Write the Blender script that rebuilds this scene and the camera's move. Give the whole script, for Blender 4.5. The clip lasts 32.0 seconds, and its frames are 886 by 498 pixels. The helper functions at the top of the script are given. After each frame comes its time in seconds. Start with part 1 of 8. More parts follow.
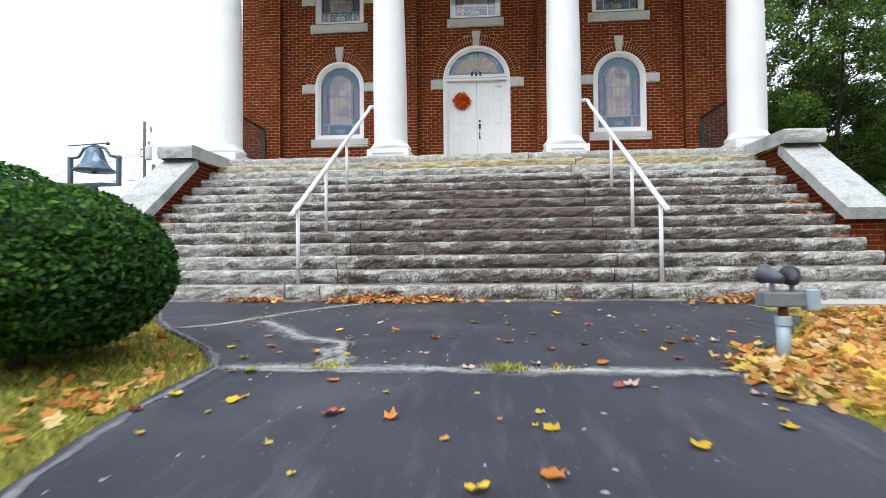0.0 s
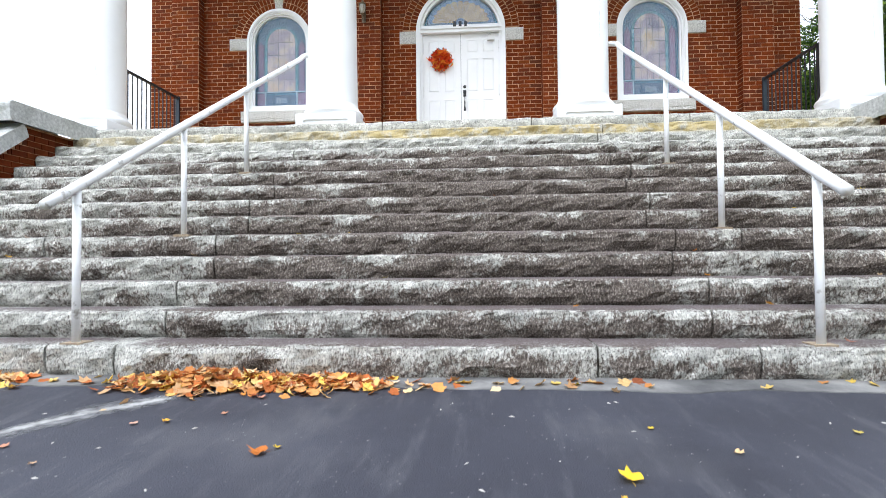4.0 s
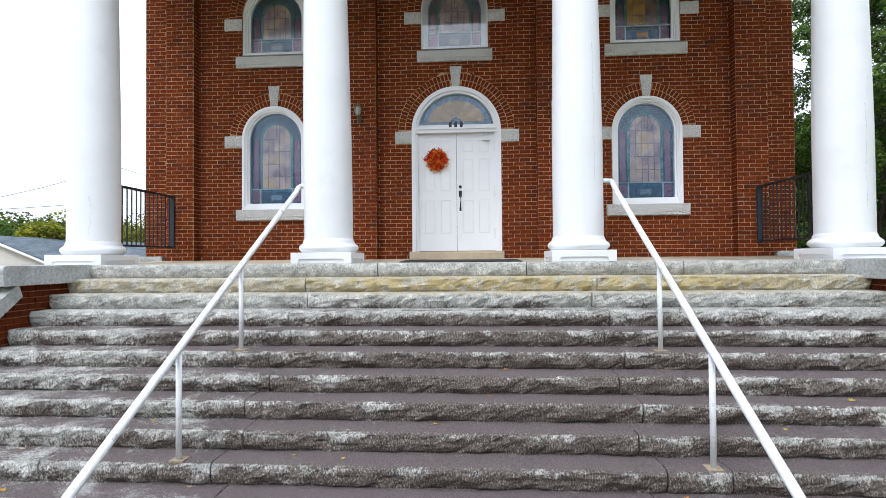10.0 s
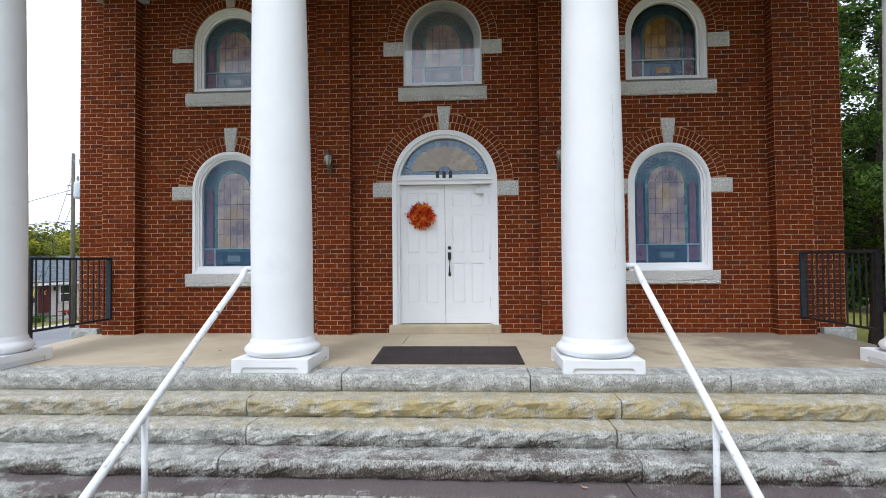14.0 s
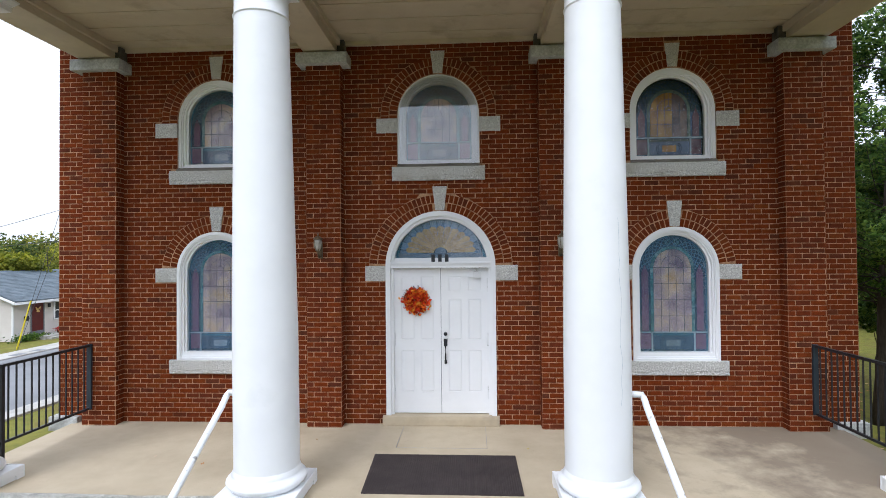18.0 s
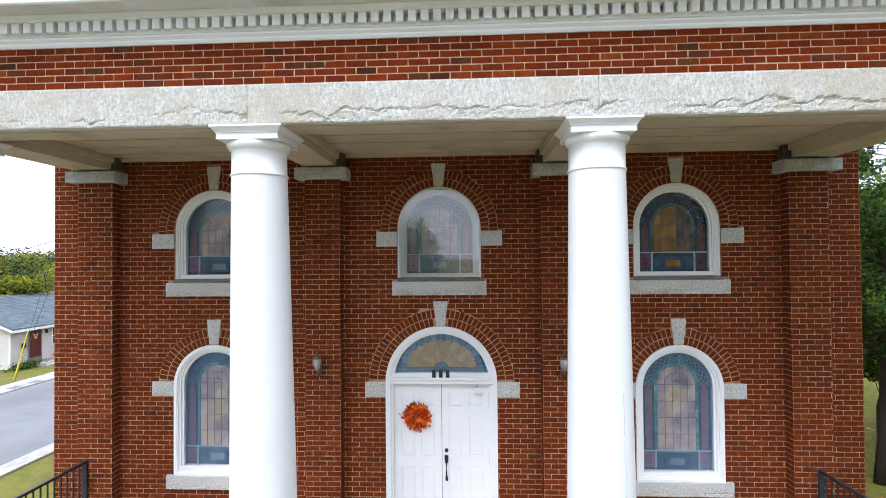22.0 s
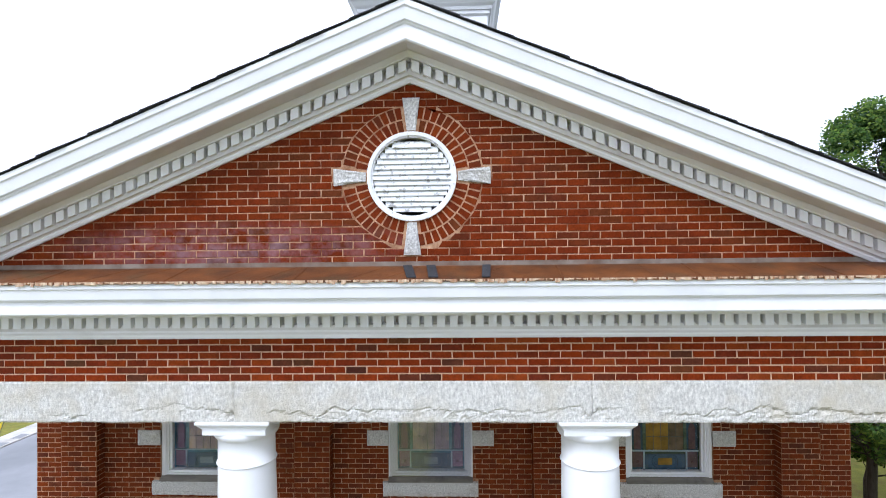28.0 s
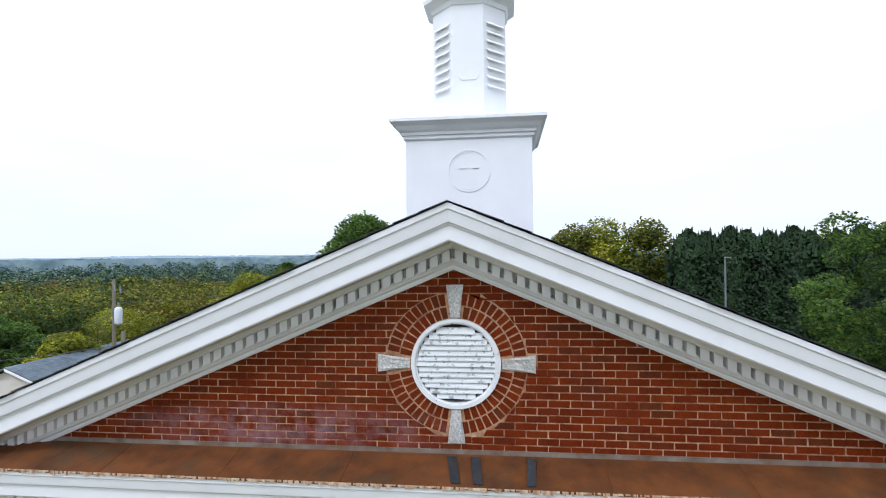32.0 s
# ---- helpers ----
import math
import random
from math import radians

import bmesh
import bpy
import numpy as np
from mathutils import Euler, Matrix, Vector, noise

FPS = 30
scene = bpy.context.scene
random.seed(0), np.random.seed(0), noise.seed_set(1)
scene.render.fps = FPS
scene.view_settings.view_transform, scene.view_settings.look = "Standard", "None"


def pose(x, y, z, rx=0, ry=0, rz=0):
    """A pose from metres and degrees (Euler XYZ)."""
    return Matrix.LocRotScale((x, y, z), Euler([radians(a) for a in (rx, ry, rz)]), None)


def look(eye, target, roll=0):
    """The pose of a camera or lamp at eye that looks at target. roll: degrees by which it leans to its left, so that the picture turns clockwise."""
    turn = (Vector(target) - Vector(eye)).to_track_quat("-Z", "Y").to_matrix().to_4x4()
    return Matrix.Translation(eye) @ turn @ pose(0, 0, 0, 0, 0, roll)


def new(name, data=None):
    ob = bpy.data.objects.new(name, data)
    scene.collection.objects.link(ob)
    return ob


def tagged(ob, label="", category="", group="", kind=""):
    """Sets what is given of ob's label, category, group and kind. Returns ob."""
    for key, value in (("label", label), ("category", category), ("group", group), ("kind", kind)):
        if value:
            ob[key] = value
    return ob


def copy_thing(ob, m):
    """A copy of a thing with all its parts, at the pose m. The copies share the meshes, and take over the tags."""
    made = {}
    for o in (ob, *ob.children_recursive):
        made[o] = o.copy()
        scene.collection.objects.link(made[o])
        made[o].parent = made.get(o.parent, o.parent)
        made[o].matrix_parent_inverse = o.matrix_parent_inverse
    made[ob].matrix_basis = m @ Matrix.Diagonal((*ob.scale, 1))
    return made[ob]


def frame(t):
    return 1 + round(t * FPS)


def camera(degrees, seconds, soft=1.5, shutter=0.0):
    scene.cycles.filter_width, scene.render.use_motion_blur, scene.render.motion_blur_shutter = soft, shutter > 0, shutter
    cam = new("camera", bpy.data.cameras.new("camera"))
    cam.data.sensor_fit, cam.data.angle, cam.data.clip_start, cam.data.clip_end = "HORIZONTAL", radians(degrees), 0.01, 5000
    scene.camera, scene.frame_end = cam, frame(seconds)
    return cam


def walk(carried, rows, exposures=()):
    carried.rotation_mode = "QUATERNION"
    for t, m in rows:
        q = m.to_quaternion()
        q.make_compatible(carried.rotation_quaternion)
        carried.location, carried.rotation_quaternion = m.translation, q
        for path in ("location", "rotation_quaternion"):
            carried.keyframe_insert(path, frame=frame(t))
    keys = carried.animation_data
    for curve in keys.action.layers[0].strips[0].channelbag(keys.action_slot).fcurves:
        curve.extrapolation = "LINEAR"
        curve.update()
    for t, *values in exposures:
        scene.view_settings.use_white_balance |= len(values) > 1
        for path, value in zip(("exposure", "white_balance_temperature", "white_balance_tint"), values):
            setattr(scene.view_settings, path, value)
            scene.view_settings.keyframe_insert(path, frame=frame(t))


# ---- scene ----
cam = camera(80.2, 32.0, 0.6, 0.5)
PATH = [
    (0, (0.126, -12.596, 0.426), (-0.03, -10.602, 0.472), -0.5),
    (0.5, (0.081, -11.913, 0.437), (-0.073, -9.919, 0.484), -0.5),
    (1, (0.08, -11.241, 0.416), (-0.074, -9.248, 0.467), -0.6),
    (1.5, (0.089, -10.712, 0.401), (-0.058, -8.718, 0.452), -0.6),
    (2, (0.162, -10.223, 0.396), (0.017, -8.229, 0.447), -0.6),
    (2.5, (0.189, -9.748, 0.371), (0.047, -7.754, 0.428), -0.6),
    (4.5, (0.347, -9.388, 0.766), (0.201, -7.394, 0.814), -0.5),
    (5, (0.351, -9.404, 0.908), (0.208, -7.41, 0.958), -0.5),
    (5.5, (0.362, -9.423, 1.056), (0.218, -7.429, 1.105), -0.5),
    (6, (0.354, -9.439, 1.202), (0.211, -7.444, 1.248), -0.6),
    (6.5, (0.348, -9.438, 1.337), (0.207, -7.443, 1.384), -0.5),
    (7, (0.348, -9.441, 1.479), (0.208, -7.447, 1.526), -0.5),
    (7.5, (0.34, -9.442, 1.639), (0.201, -7.448, 1.685), -0.5),
    (8, (0.342, -9.444, 1.799), (0.203, -7.449, 1.842), -0.5),
    (8.5, (0.344, -9.448, 1.977), (0.206, -7.453, 2.019), -0.6),
    (9, (0.342, -9.442, 2.147), (0.206, -7.448, 2.19), -0.5),
    (9.5, (0.338, -9.457, 2.351), (0.205, -7.462, 2.386), -0.6),
    (10, (0.356, -9.448, 2.503), (0.224, -7.453, 2.539), -0.5),
    (10.5, (0.377, -9.417, 2.624), (0.243, -7.422, 2.662), -0.5),
    (11, (0.39, -9.333, 2.738), (0.258, -7.338, 2.781), -0.6),
    (11.5, (0.388, -9.204, 2.86), (0.259, -7.208, 2.907), -0.5),
    (12, (0.373, -9.0, 3.006), (0.249, -7.004, 3.053), -0.6),
    (12.5, (0.407, -8.758, 3.17), (0.281, -6.763, 3.213), -0.5),
    (13, (0.432, -8.505, 3.323), (0.305, -6.51, 3.365), -0.5),
    (13.5, (0.416, -8.258, 3.46), (0.297, -6.262, 3.505), -0.5),
    (14, (0.413, -8.023, 3.596), (0.299, -6.026, 3.642), -0.5),
    (14.5, (0.442, -7.819, 3.741), (0.326, -5.823, 3.788), -0.4),
    (16.5, (0.459, -7.679, 4.499), (0.348, -5.682, 4.522), -0.5),
    (17, (0.482, -7.695, 4.634), (0.367, -5.698, 4.661), -0.5),
    (17.5, (0.466, -7.698, 4.789), (0.354, -5.701, 4.816), -0.5),
    (18, (0.455, -7.688, 4.929), (0.344, -5.691, 4.961), -0.5),
    (18.5, (0.451, -7.676, 5.089), (0.341, -5.679, 5.126), -0.5),
    (19, (0.439, -7.659, 5.322), (0.332, -5.662, 5.352), -0.5),
    (19.5, (0.445, -7.659, 5.528), (0.337, -5.662, 5.56), -0.5),
    (20, (0.446, -7.644, 5.758), (0.338, -5.648, 5.788), -0.5),
    (20.5, (0.44, -7.641, 5.981), (0.332, -5.644, 6.01), -0.5),
    (21, (0.444, -7.635, 6.188), (0.336, -5.638, 6.22), -0.5),
    (21.5, (0.434, -7.619, 6.39), (0.329, -5.622, 6.422), -0.5),
    (22, (0.437, -7.611, 6.601), (0.33, -5.614, 6.634), -0.5),
    (22.5, (0.44, -7.606, 6.799), (0.334, -5.609, 6.833), -0.5),
    (23, (0.439, -7.596, 7.014), (0.334, -5.599, 7.047), -0.5),
    (23.5, (0.442, -7.581, 7.245), (0.339, -5.584, 7.275), -0.5),
    (24, (0.442, -7.587, 7.45), (0.343, -5.59, 7.482), -0.6),
    (24.5, (0.442, -7.585, 7.644), (0.358, -5.587, 7.673), -0.6),
    (25, (0.449, -7.595, 7.92), (0.369, -5.597, 7.95), -0.5),
    (25.5, (0.454, -7.6, 8.225), (0.377, -5.602, 8.257), -0.5),
    (27.5, (0.452, -7.569, 9.245), (0.378, -5.57, 9.272), -0.5),
    (28, (0.459, -7.57, 9.489), (0.386, -5.572, 9.515), -0.6),
    (28.5, (0.476, -7.562, 9.747), (0.4, -5.564, 9.766), -0.6),
    (29, (0.478, -7.559, 9.944), (0.399, -5.56, 9.965), -0.6),
    (29.5, (0.471, -7.561, 10.128), (0.393, -5.563, 10.152), -0.5),
    (30, (0.474, -7.551, 10.362), (0.397, -5.553, 10.383), -0.5),
    (30.5, (0.478, -7.551, 10.577), (0.389, -5.553, 10.599), -0.6),
    (31, (0.475, -7.556, 10.798), (0.359, -5.56, 10.818), -0.6),
    (31.5, (0.483, -7.558, 11.033), (0.306, -5.566, 11.052), -0.7),
    (32, (0.479, -7.556, 11.283), (0.239, -5.571, 11.301), -0.7),
]
EXPOSURES = [(0.0, 0.48, 6250, 11), (1.0, 0.66, 6250, 11), (2.5, 0.84, 6200, 11), (4.5, 0.98, 6100, 11), (7.0, 0.80, 6050, 12), (10.0, 0.50, 6050, 12), (13.0, 0.33, 6000, 12), (19.0, 0.52, 6000, 13), (25.5, 0.95, 5850, 15), (28.0, 0.72, 5800, 15), (30.0, 0.40, 5850, 14), (32.0, 0.15, 5900, 13)]
walk(cam, [(t, look(eye, target, roll)) for t, eye, target, roll in PATH], EXPOSURES)

# ---- world and sun ----
world = bpy.data.worlds.new("overcast")
scene.world = world
world.use_nodes = True
wt = world.node_tree
wt.nodes.clear()
w_out = wt.nodes.new("ShaderNodeOutputWorld")
w_bg = wt.nodes.new("ShaderNodeBackground")
w_bg.inputs["Strength"].default_value = 0.1
w_sky = wt.nodes.new("ShaderNodeTexSky")
w_sky.sky_type = "NISHITA"
w_sky.sun_disc = False
w_sky.sun_elevation = radians(52)
w_sky.sun_rotation = radians(200)
w_tc = wt.nodes.new("ShaderNodeTexCoord")
w_map = wt.nodes.new("ShaderNodeMapping")
w_map.inputs["Scale"].default_value = (1.0, 1.0, 4.0)
w_noise = wt.nodes.new("ShaderNodeTexNoise")
w_noise.inputs["Scale"].default_value = 2.2
w_noise.inputs["Detail"].default_value = 5
w_ramp = wt.nodes.new("ShaderNodeValToRGB")
w_ramp.color_ramp.elements[0].position, w_ramp.color_ramp.elements[0].color = 0.3, (0.86, 0.93, 1.0, 1)
w_ramp.color_ramp.elements[1].position, w_ramp.color_ramp.elements[1].color = 0.62, (0.95, 0.98, 1.03, 1)
w_mul = wt.nodes.new("ShaderNodeVectorMath")
w_mul.operation = "SCALE"
w_sep = wt.nodes.new("ShaderNodeSeparateXYZ")
w_grad = wt.nodes.new("ShaderNodeMapRange")
w_grad.inputs["From Min"].default_value, w_grad.inputs["From Max"].default_value = 0.0, 1.0
w_grad.inputs["To Min"].default_value, w_grad.inputs["To Max"].default_value = 9.6, 17.5
w_mix = wt.nodes.new("ShaderNodeMix")
w_mix.data_type = "RGBA"
w_mix.inputs["Factor"].default_value = 0.93
wt.links.new(w_tc.outputs["Generated"], w_map.inputs["Vector"])
wt.links.new(w_tc.outputs["Generated"], w_sep.inputs[0])
wt.links.new(w_sep.outputs["Z"], w_grad.inputs["Value"])
wt.links.new(w_grad.outputs["Result"], w_mul.inputs["Scale"])
wt.links.new(w_map.outputs["Vector"], w_noise.inputs["Vector"])
wt.links.new(w_noise.outputs["Fac"], w_ramp.inputs["Fac"])
wt.links.new(w_ramp.outputs["Color"], w_mul.inputs[0])
wt.links.new(w_sky.outputs["Color"], w_mix.inputs["A"])
wt.links.new(w_mul.outputs["Vector"], w_mix.inputs["B"])
wt.links.new(w_mix.outputs["Result"], w_bg.inputs["Color"])
wt.links.new(w_bg.outputs["Background"], w_out.inputs["Surface"])
sun = new("sun", bpy.data.lights.new("sun", "SUN"))
sun.data.energy = 1.2
sun.data.angle = radians(18)
sun.data.color = (1.0, 0.985, 0.965)
sun.matrix_basis = look((-12, -28, 38), (0, 0, 0))


# ---- materials ----
def nodes_of(name):
    m = bpy.data.materials.new(name)
    m.use_nodes = True
    nt = m.node_tree
    return m, nt, nt.nodes["Principled BSDF"]


def rgba(c):
    return (c[0], c[1], c[2], 1.0)


def add_noise(nt, scale, detail=4.0, vec=None, rough=0.6, stretch=None):
    n = nt.nodes.new("ShaderNodeTexNoise")
    n.inputs["Scale"].default_value = scale
    n.inputs["Detail"].default_value = detail
    n.inputs["Roughness"].default_value = rough
    if vec is None:
        geo = nt.nodes.new("ShaderNodeNewGeometry")
        vec = geo.outputs["Position"]
    if stretch:
        mp = nt.nodes.new("ShaderNodeMapping")
        mp.inputs["Scale"].default_value = stretch
        nt.links.new(vec, mp.inputs["Vector"])
        vec = mp.outputs["Vector"]
    nt.links.new(vec, n.inputs["Vector"])
    return n.outputs["Fac"]


def ramp(nt, fac, stops):
    r = nt.nodes.new("ShaderNodeValToRGB")
    e = r.color_ramp.elements
    while len(e) < len(stops):
        e.new(0.5)
    for k, (p, c) in enumerate(stops):
        e[k].position, e[k].color = p, rgba(c)
    nt.links.new(fac, r.inputs["Fac"])
    return r.outputs["Color"]


def step_fac(nt, fac, lo, hi):
    mr = nt.nodes.new("ShaderNodeMapRange")
    mr.inputs["From Min"].default_value, mr.inputs["From Max"].default_value = lo, hi
    nt.links.new(fac, mr.inputs["Value"])
    return mr.outputs["Result"]


def mixc(nt, fac, a, b, mode="MIX"):
    m = nt.nodes.new("ShaderNodeMix")
    m.data_type, m.blend_type = "RGBA", mode
    for key, v in (("Factor", fac), ("A", a), ("B", b)):
        if isinstance(v, (int, float)):
            m.inputs[key].default_value = v
        elif isinstance(v, tuple):
            m.inputs[key].default_value = rgba(v)
        else:
            nt.links.new(v, m.inputs[key])
    return m.outputs["Result"]


def mathn(nt, op, a, b=0.0):
    m = nt.nodes.new("ShaderNodeMath")
    m.operation = op
    for k, v in enumerate((a, b)):
        if isinstance(v, (int, float)):
            m.inputs[k].default_value = v
        else:
            nt.links.new(v, m.inputs[k])
    return m.outputs[0]


def bump(nt, bsdf, fac, strength, dist=0.01):
    b = nt.nodes.new("ShaderNodeBump")
    b.inputs["Strength"].default_value = strength
    b.inputs["Distance"].default_value = dist
    nt.links.new(fac, b.inputs["Height"])
    nt.links.new(b.outputs["Normal"], bsdf.inputs["Normal"])


def piece_random(nt):
    """One random value for each piece, be it an object or an island of a joined mesh."""
    oi = nt.nodes.new("ShaderNodeObjectInfo")
    geo = nt.nodes.new("ShaderNodeNewGeometry")
    return mathn(nt, "FRACT", mathn(nt, "ADD", oi.outputs["Random"], geo.outputs["Random Per Island"]))


def axis(nt, which):
    geo = nt.nodes.new("ShaderNodeNewGeometry")
    sep = nt.nodes.new("ShaderNodeSeparateXYZ")
    nt.links.new(geo.outputs["Position"], sep.inputs[0])
    return sep.outputs[which]


def surface(name, c1, c2, scale=3.0, c3=None, scale3=0.6, lo3=0.55, hi3=0.75, rough=0.7, metal=0.0, bump_amt=0.2, bump_scale=60.0, bump_dist=0.004, stretch=None, rand=0.0, spec=0.4):
    m, nt, b = nodes_of(name)
    col = ramp(nt, add_noise(nt, scale, 6, stretch=stretch), [(0.3, c1), (0.7, c2)])
    if c3:
        col = mixc(nt, step_fac(nt, add_noise(nt, scale3, 6), lo3, hi3), col, c3)
    if rand:
        v = mathn(nt, "ADD", mathn(nt, "MULTIPLY", piece_random(nt), 2 * rand), 1 - rand)
        comb = nt.nodes.new("ShaderNodeCombineColor")
        for k in range(3):
            nt.links.new(v, comb.inputs[k])
        col = mixc(nt, 1.0, col, comb.outputs[0], "MULTIPLY")
    nt.links.new(col, b.inputs["Base Color"])
    b.inputs["Roughness"].default_value = rough
    b.inputs["Metallic"].default_value = metal
    b.inputs["Specular IOR Level"].default_value = spec
    if bump_amt:
        bump(nt, b, add_noise(nt, bump_scale, 5), bump_amt, bump_dist)
    return m


def brick_material(name, dark=1.0, tint=(1.0, 1.0, 1.0), even=0.0, olive=True):
    m, nt, b = nodes_of(name)
    r = piece_random(nt)
    d = dark
    tones = [(0.0, (0.060, 0.020, 0.013)), (0.03, (0.105, 0.042, 0.018)), (0.06, (0.115, 0.036, 0.014)), (0.085, (0.125, 0.024, 0.010)), (0.30, (0.150, 0.024, 0.008)), (0.46, (0.205, 0.032, 0.006)), (0.60, (0.160, 0.025, 0.006)), (0.74, (0.185, 0.028, 0.006)), (0.86, (0.225, 0.047, 0.010)), (0.94, (0.130, 0.022, 0.008)), (1.0, (0.085, 0.032, 0.018))]
    if not olive:
        tones[1:3] = [(0.06, (0.125, 0.024, 0.011)), (0.11, (0.140, 0.026, 0.011))]
    col = ramp(nt, r, [(p, (c[0] * d, c[1] * d, c[2] * d)) for p, c in tones])
    col = mixc(nt, even, col, (0.168, 0.030, 0.007))
    col = mixc(nt, 1.0, col, tint, "MULTIPLY")
    grain = ramp(nt, add_noise(nt, 45, 6), [(0.25, (0.72, 0.72, 0.74)), (0.75, (1.18, 1.12, 1.1))])
    col = mixc(nt, 1.0, col, grain, "MULTIPLY")
    blush = ramp(nt, add_noise(nt, 9, 4), [(0.3, (0.80, 0.78, 0.76)), (0.7, (1.20, 1.18, 1.12))])
    col = mixc(nt, 1.0, col, blush, "MULTIPLY")
    dirt = step_fac(nt, add_noise(nt, 1.1, 6), 0.56, 0.8)
    col = mixc(nt, mathn(nt, "MULTIPLY", dirt, 0.45), col, (0.05, 0.020, 0.015))
    px = mathn(nt, "MULTIPLY", mathn(nt, "ADD", axis(nt, 0), 1.75), 0.52)
    pz = mathn(nt, "MULTIPLY", mathn(nt, "ADD", axis(nt, 2), -9.60), 3.9)
    blot = mathn(nt, "ADD", mathn(nt, "MULTIPLY", px, px), mathn(nt, "MULTIPLY", pz, pz))
    salt = mathn(nt, "MULTIPLY", step_fac(nt, blot, 1.0, 0.0), step_fac(nt, add_noise(nt, 5, 6), 0.40, 0.72))
    col = mixc(nt, mathn(nt, "MULTIPLY", salt, 0.45), col, (0.42, 0.32, 0.38))
    nt.links.new(col, b.inputs["Base Color"])
    b.inputs["Roughness"].default_value = 0.85
    b.inputs["Specular IOR Level"].default_value = 0.06
    bump(nt, b, add_noise(nt, 130, 5), 0.5, 0.004)
    return m


def granite_material(name):
    """Rough grey granite: pale crusted lips, dark purple-brown lichen in the middle of the flight and an ochre bloom near its top."""
    m, nt, b = nodes_of(name)
    x, z = axis(nt, 0), axis(nt, 2)
    base = ramp(nt, add_noise(nt, 9, 8, rough=0.7), [(0.30, (0.32, 0.322, 0.300)), (0.5, (0.53, 0.524, 0.478)), (0.70, (0.81, 0.80, 0.745))])
    speck = add_noise(nt, 95, 5, rough=0.75, stretch=(1, 1, 0.55))
    base = mixc(nt, 1.0, base, ramp(nt, speck, [(0.37, (0.22, 0.21, 0.215)), (0.46, (0.84, 0.84, 0.84)), (0.60, (1.25, 1.25, 1.25))]), "MULTIPLY")
    mid = mathn(nt, "MAXIMUM", mathn(nt, "SUBTRACT", 1.0, mathn(nt, "MULTIPLY", mathn(nt, "ABSOLUTE", mathn(nt, "SUBTRACT", x, 0.9)), 0.19)), 0.0)
    up = mathn(nt, "MULTIPLY", step_fac(nt, z, 2.20, 1.55), step_fac(nt, z, 0.10, 0.75))
    hold = mathn(nt, "SUBTRACT", mathn(nt, "ADD", mathn(nt, "MULTIPLY", mid, 0.12), mathn(nt, "MULTIPLY", up, 0.13)), mathn(nt, "MULTIPLY", step_fac(nt, z, 1.78, 2.08), 0.21))
    hold = mathn(nt, "ADD", hold, mathn(nt, "SUBTRACT", mathn(nt, "MULTIPLY", mathn(nt, "MULTIPLY", step_fac(nt, x, -1.82, -1.66), step_fac(nt, x, 1.78, 1.66)), 0.028), mathn(nt, "MULTIPLY", mathn(nt, "MULTIPLY", step_fac(nt, x, -1.66, -1.82), step_fac(nt, z, 1.75, 1.35)), 0.034)))
    geo = nt.nodes.new("ShaderNodeNewGeometry")
    sepn = nt.nodes.new("ShaderNodeSeparateXYZ")
    nt.links.new(geo.outputs["True Normal"], sepn.inputs[0])
    flat = step_fac(nt, sepn.outputs[2], 0.70, 0.95)
    # worn pale lips: the upper part of each riser
    rise = mathn(nt, "FRACT", mathn(nt, "MULTIPLY", mathn(nt, "SUBTRACT", z, 0.150), 1 / 0.1765))
    lip = mathn(nt, "MULTIPLY", step_fac(nt, rise, 0.50, 0.92), mathn(nt, "SUBTRACT", 1.0, flat))
    big = add_noise(nt, 2.6, 8, rough=0.66)
    fine = add_noise(nt, 46, 8, rough=0.78, stretch=(1, 1, 0.6))
    cover = mathn(nt, "ADD", mathn(nt, "ADD", mathn(nt, "MULTIPLY", big, 0.75), mathn(nt, "MULTIPLY", fine, 0.75)), mathn(nt, "SUBTRACT", hold, mathn(nt, "MULTIPLY", lip, 0.135)))
    crust = step_fac(nt, cover, 0.812, 0.880)
    dark = ramp(nt, add_noise(nt, 85, 6, rough=0.8, stretch=(1, 1, 0.6)), [(0.34, (0.016, 0.012, 0.012)), (0.45, (0.074, 0.056, 0.047)), (0.54, (0.165, 0.133, 0.112)), (0.64, (0.52, 0.475, 0.42))])
    col = mixc(nt, mathn(nt, "MULTIPLY", crust, 0.94), base, dark)
    # foot-worn purple-brown treads
    worn = mathn(nt, "ADD", mathn(nt, "ADD", mathn(nt, "MULTIPLY", add_noise(nt, 1.3, 6), 0.7), mathn(nt, "MULTIPLY", fine, 0.3)), mathn(nt, "ADD", mathn(nt, "MULTIPLY", hold, 1.15), mathn(nt, "MULTIPLY", step_fac(nt, z, 1.0, 0.2), 0.13)))
    tread = mathn(nt, "MULTIPLY", flat, step_fac(nt, worn, 0.555, 0.685))
    nose = mathn(nt, "FRACT", mathn(nt, "MULTIPLY", mathn(nt, "SUBTRACT", axis(nt, 1), -2.73), 1 / 0.2875))
    rub = mathn(nt, "MULTIPLY", step_fac(nt, nose, 0.70, 0.10), step_fac(nt, add_noise(nt, 2.2, 8, rough=0.7, stretch=(0.6, 2.0, 1.0)), 0.36, 0.58))
    tread = mathn(nt, "MULTIPLY", tread, mathn(nt, "SUBTRACT", 1.0, mathn(nt, "MULTIPLY", rub, 0.85)))
    tcol = ramp(nt, add_noise(nt, 70, 6, rough=0.7), [(0.3, (0.085, 0.066, 0.068)), (0.55, (0.180, 0.147, 0.147)), (0.72, (0.34, 0.300, 0.296))])
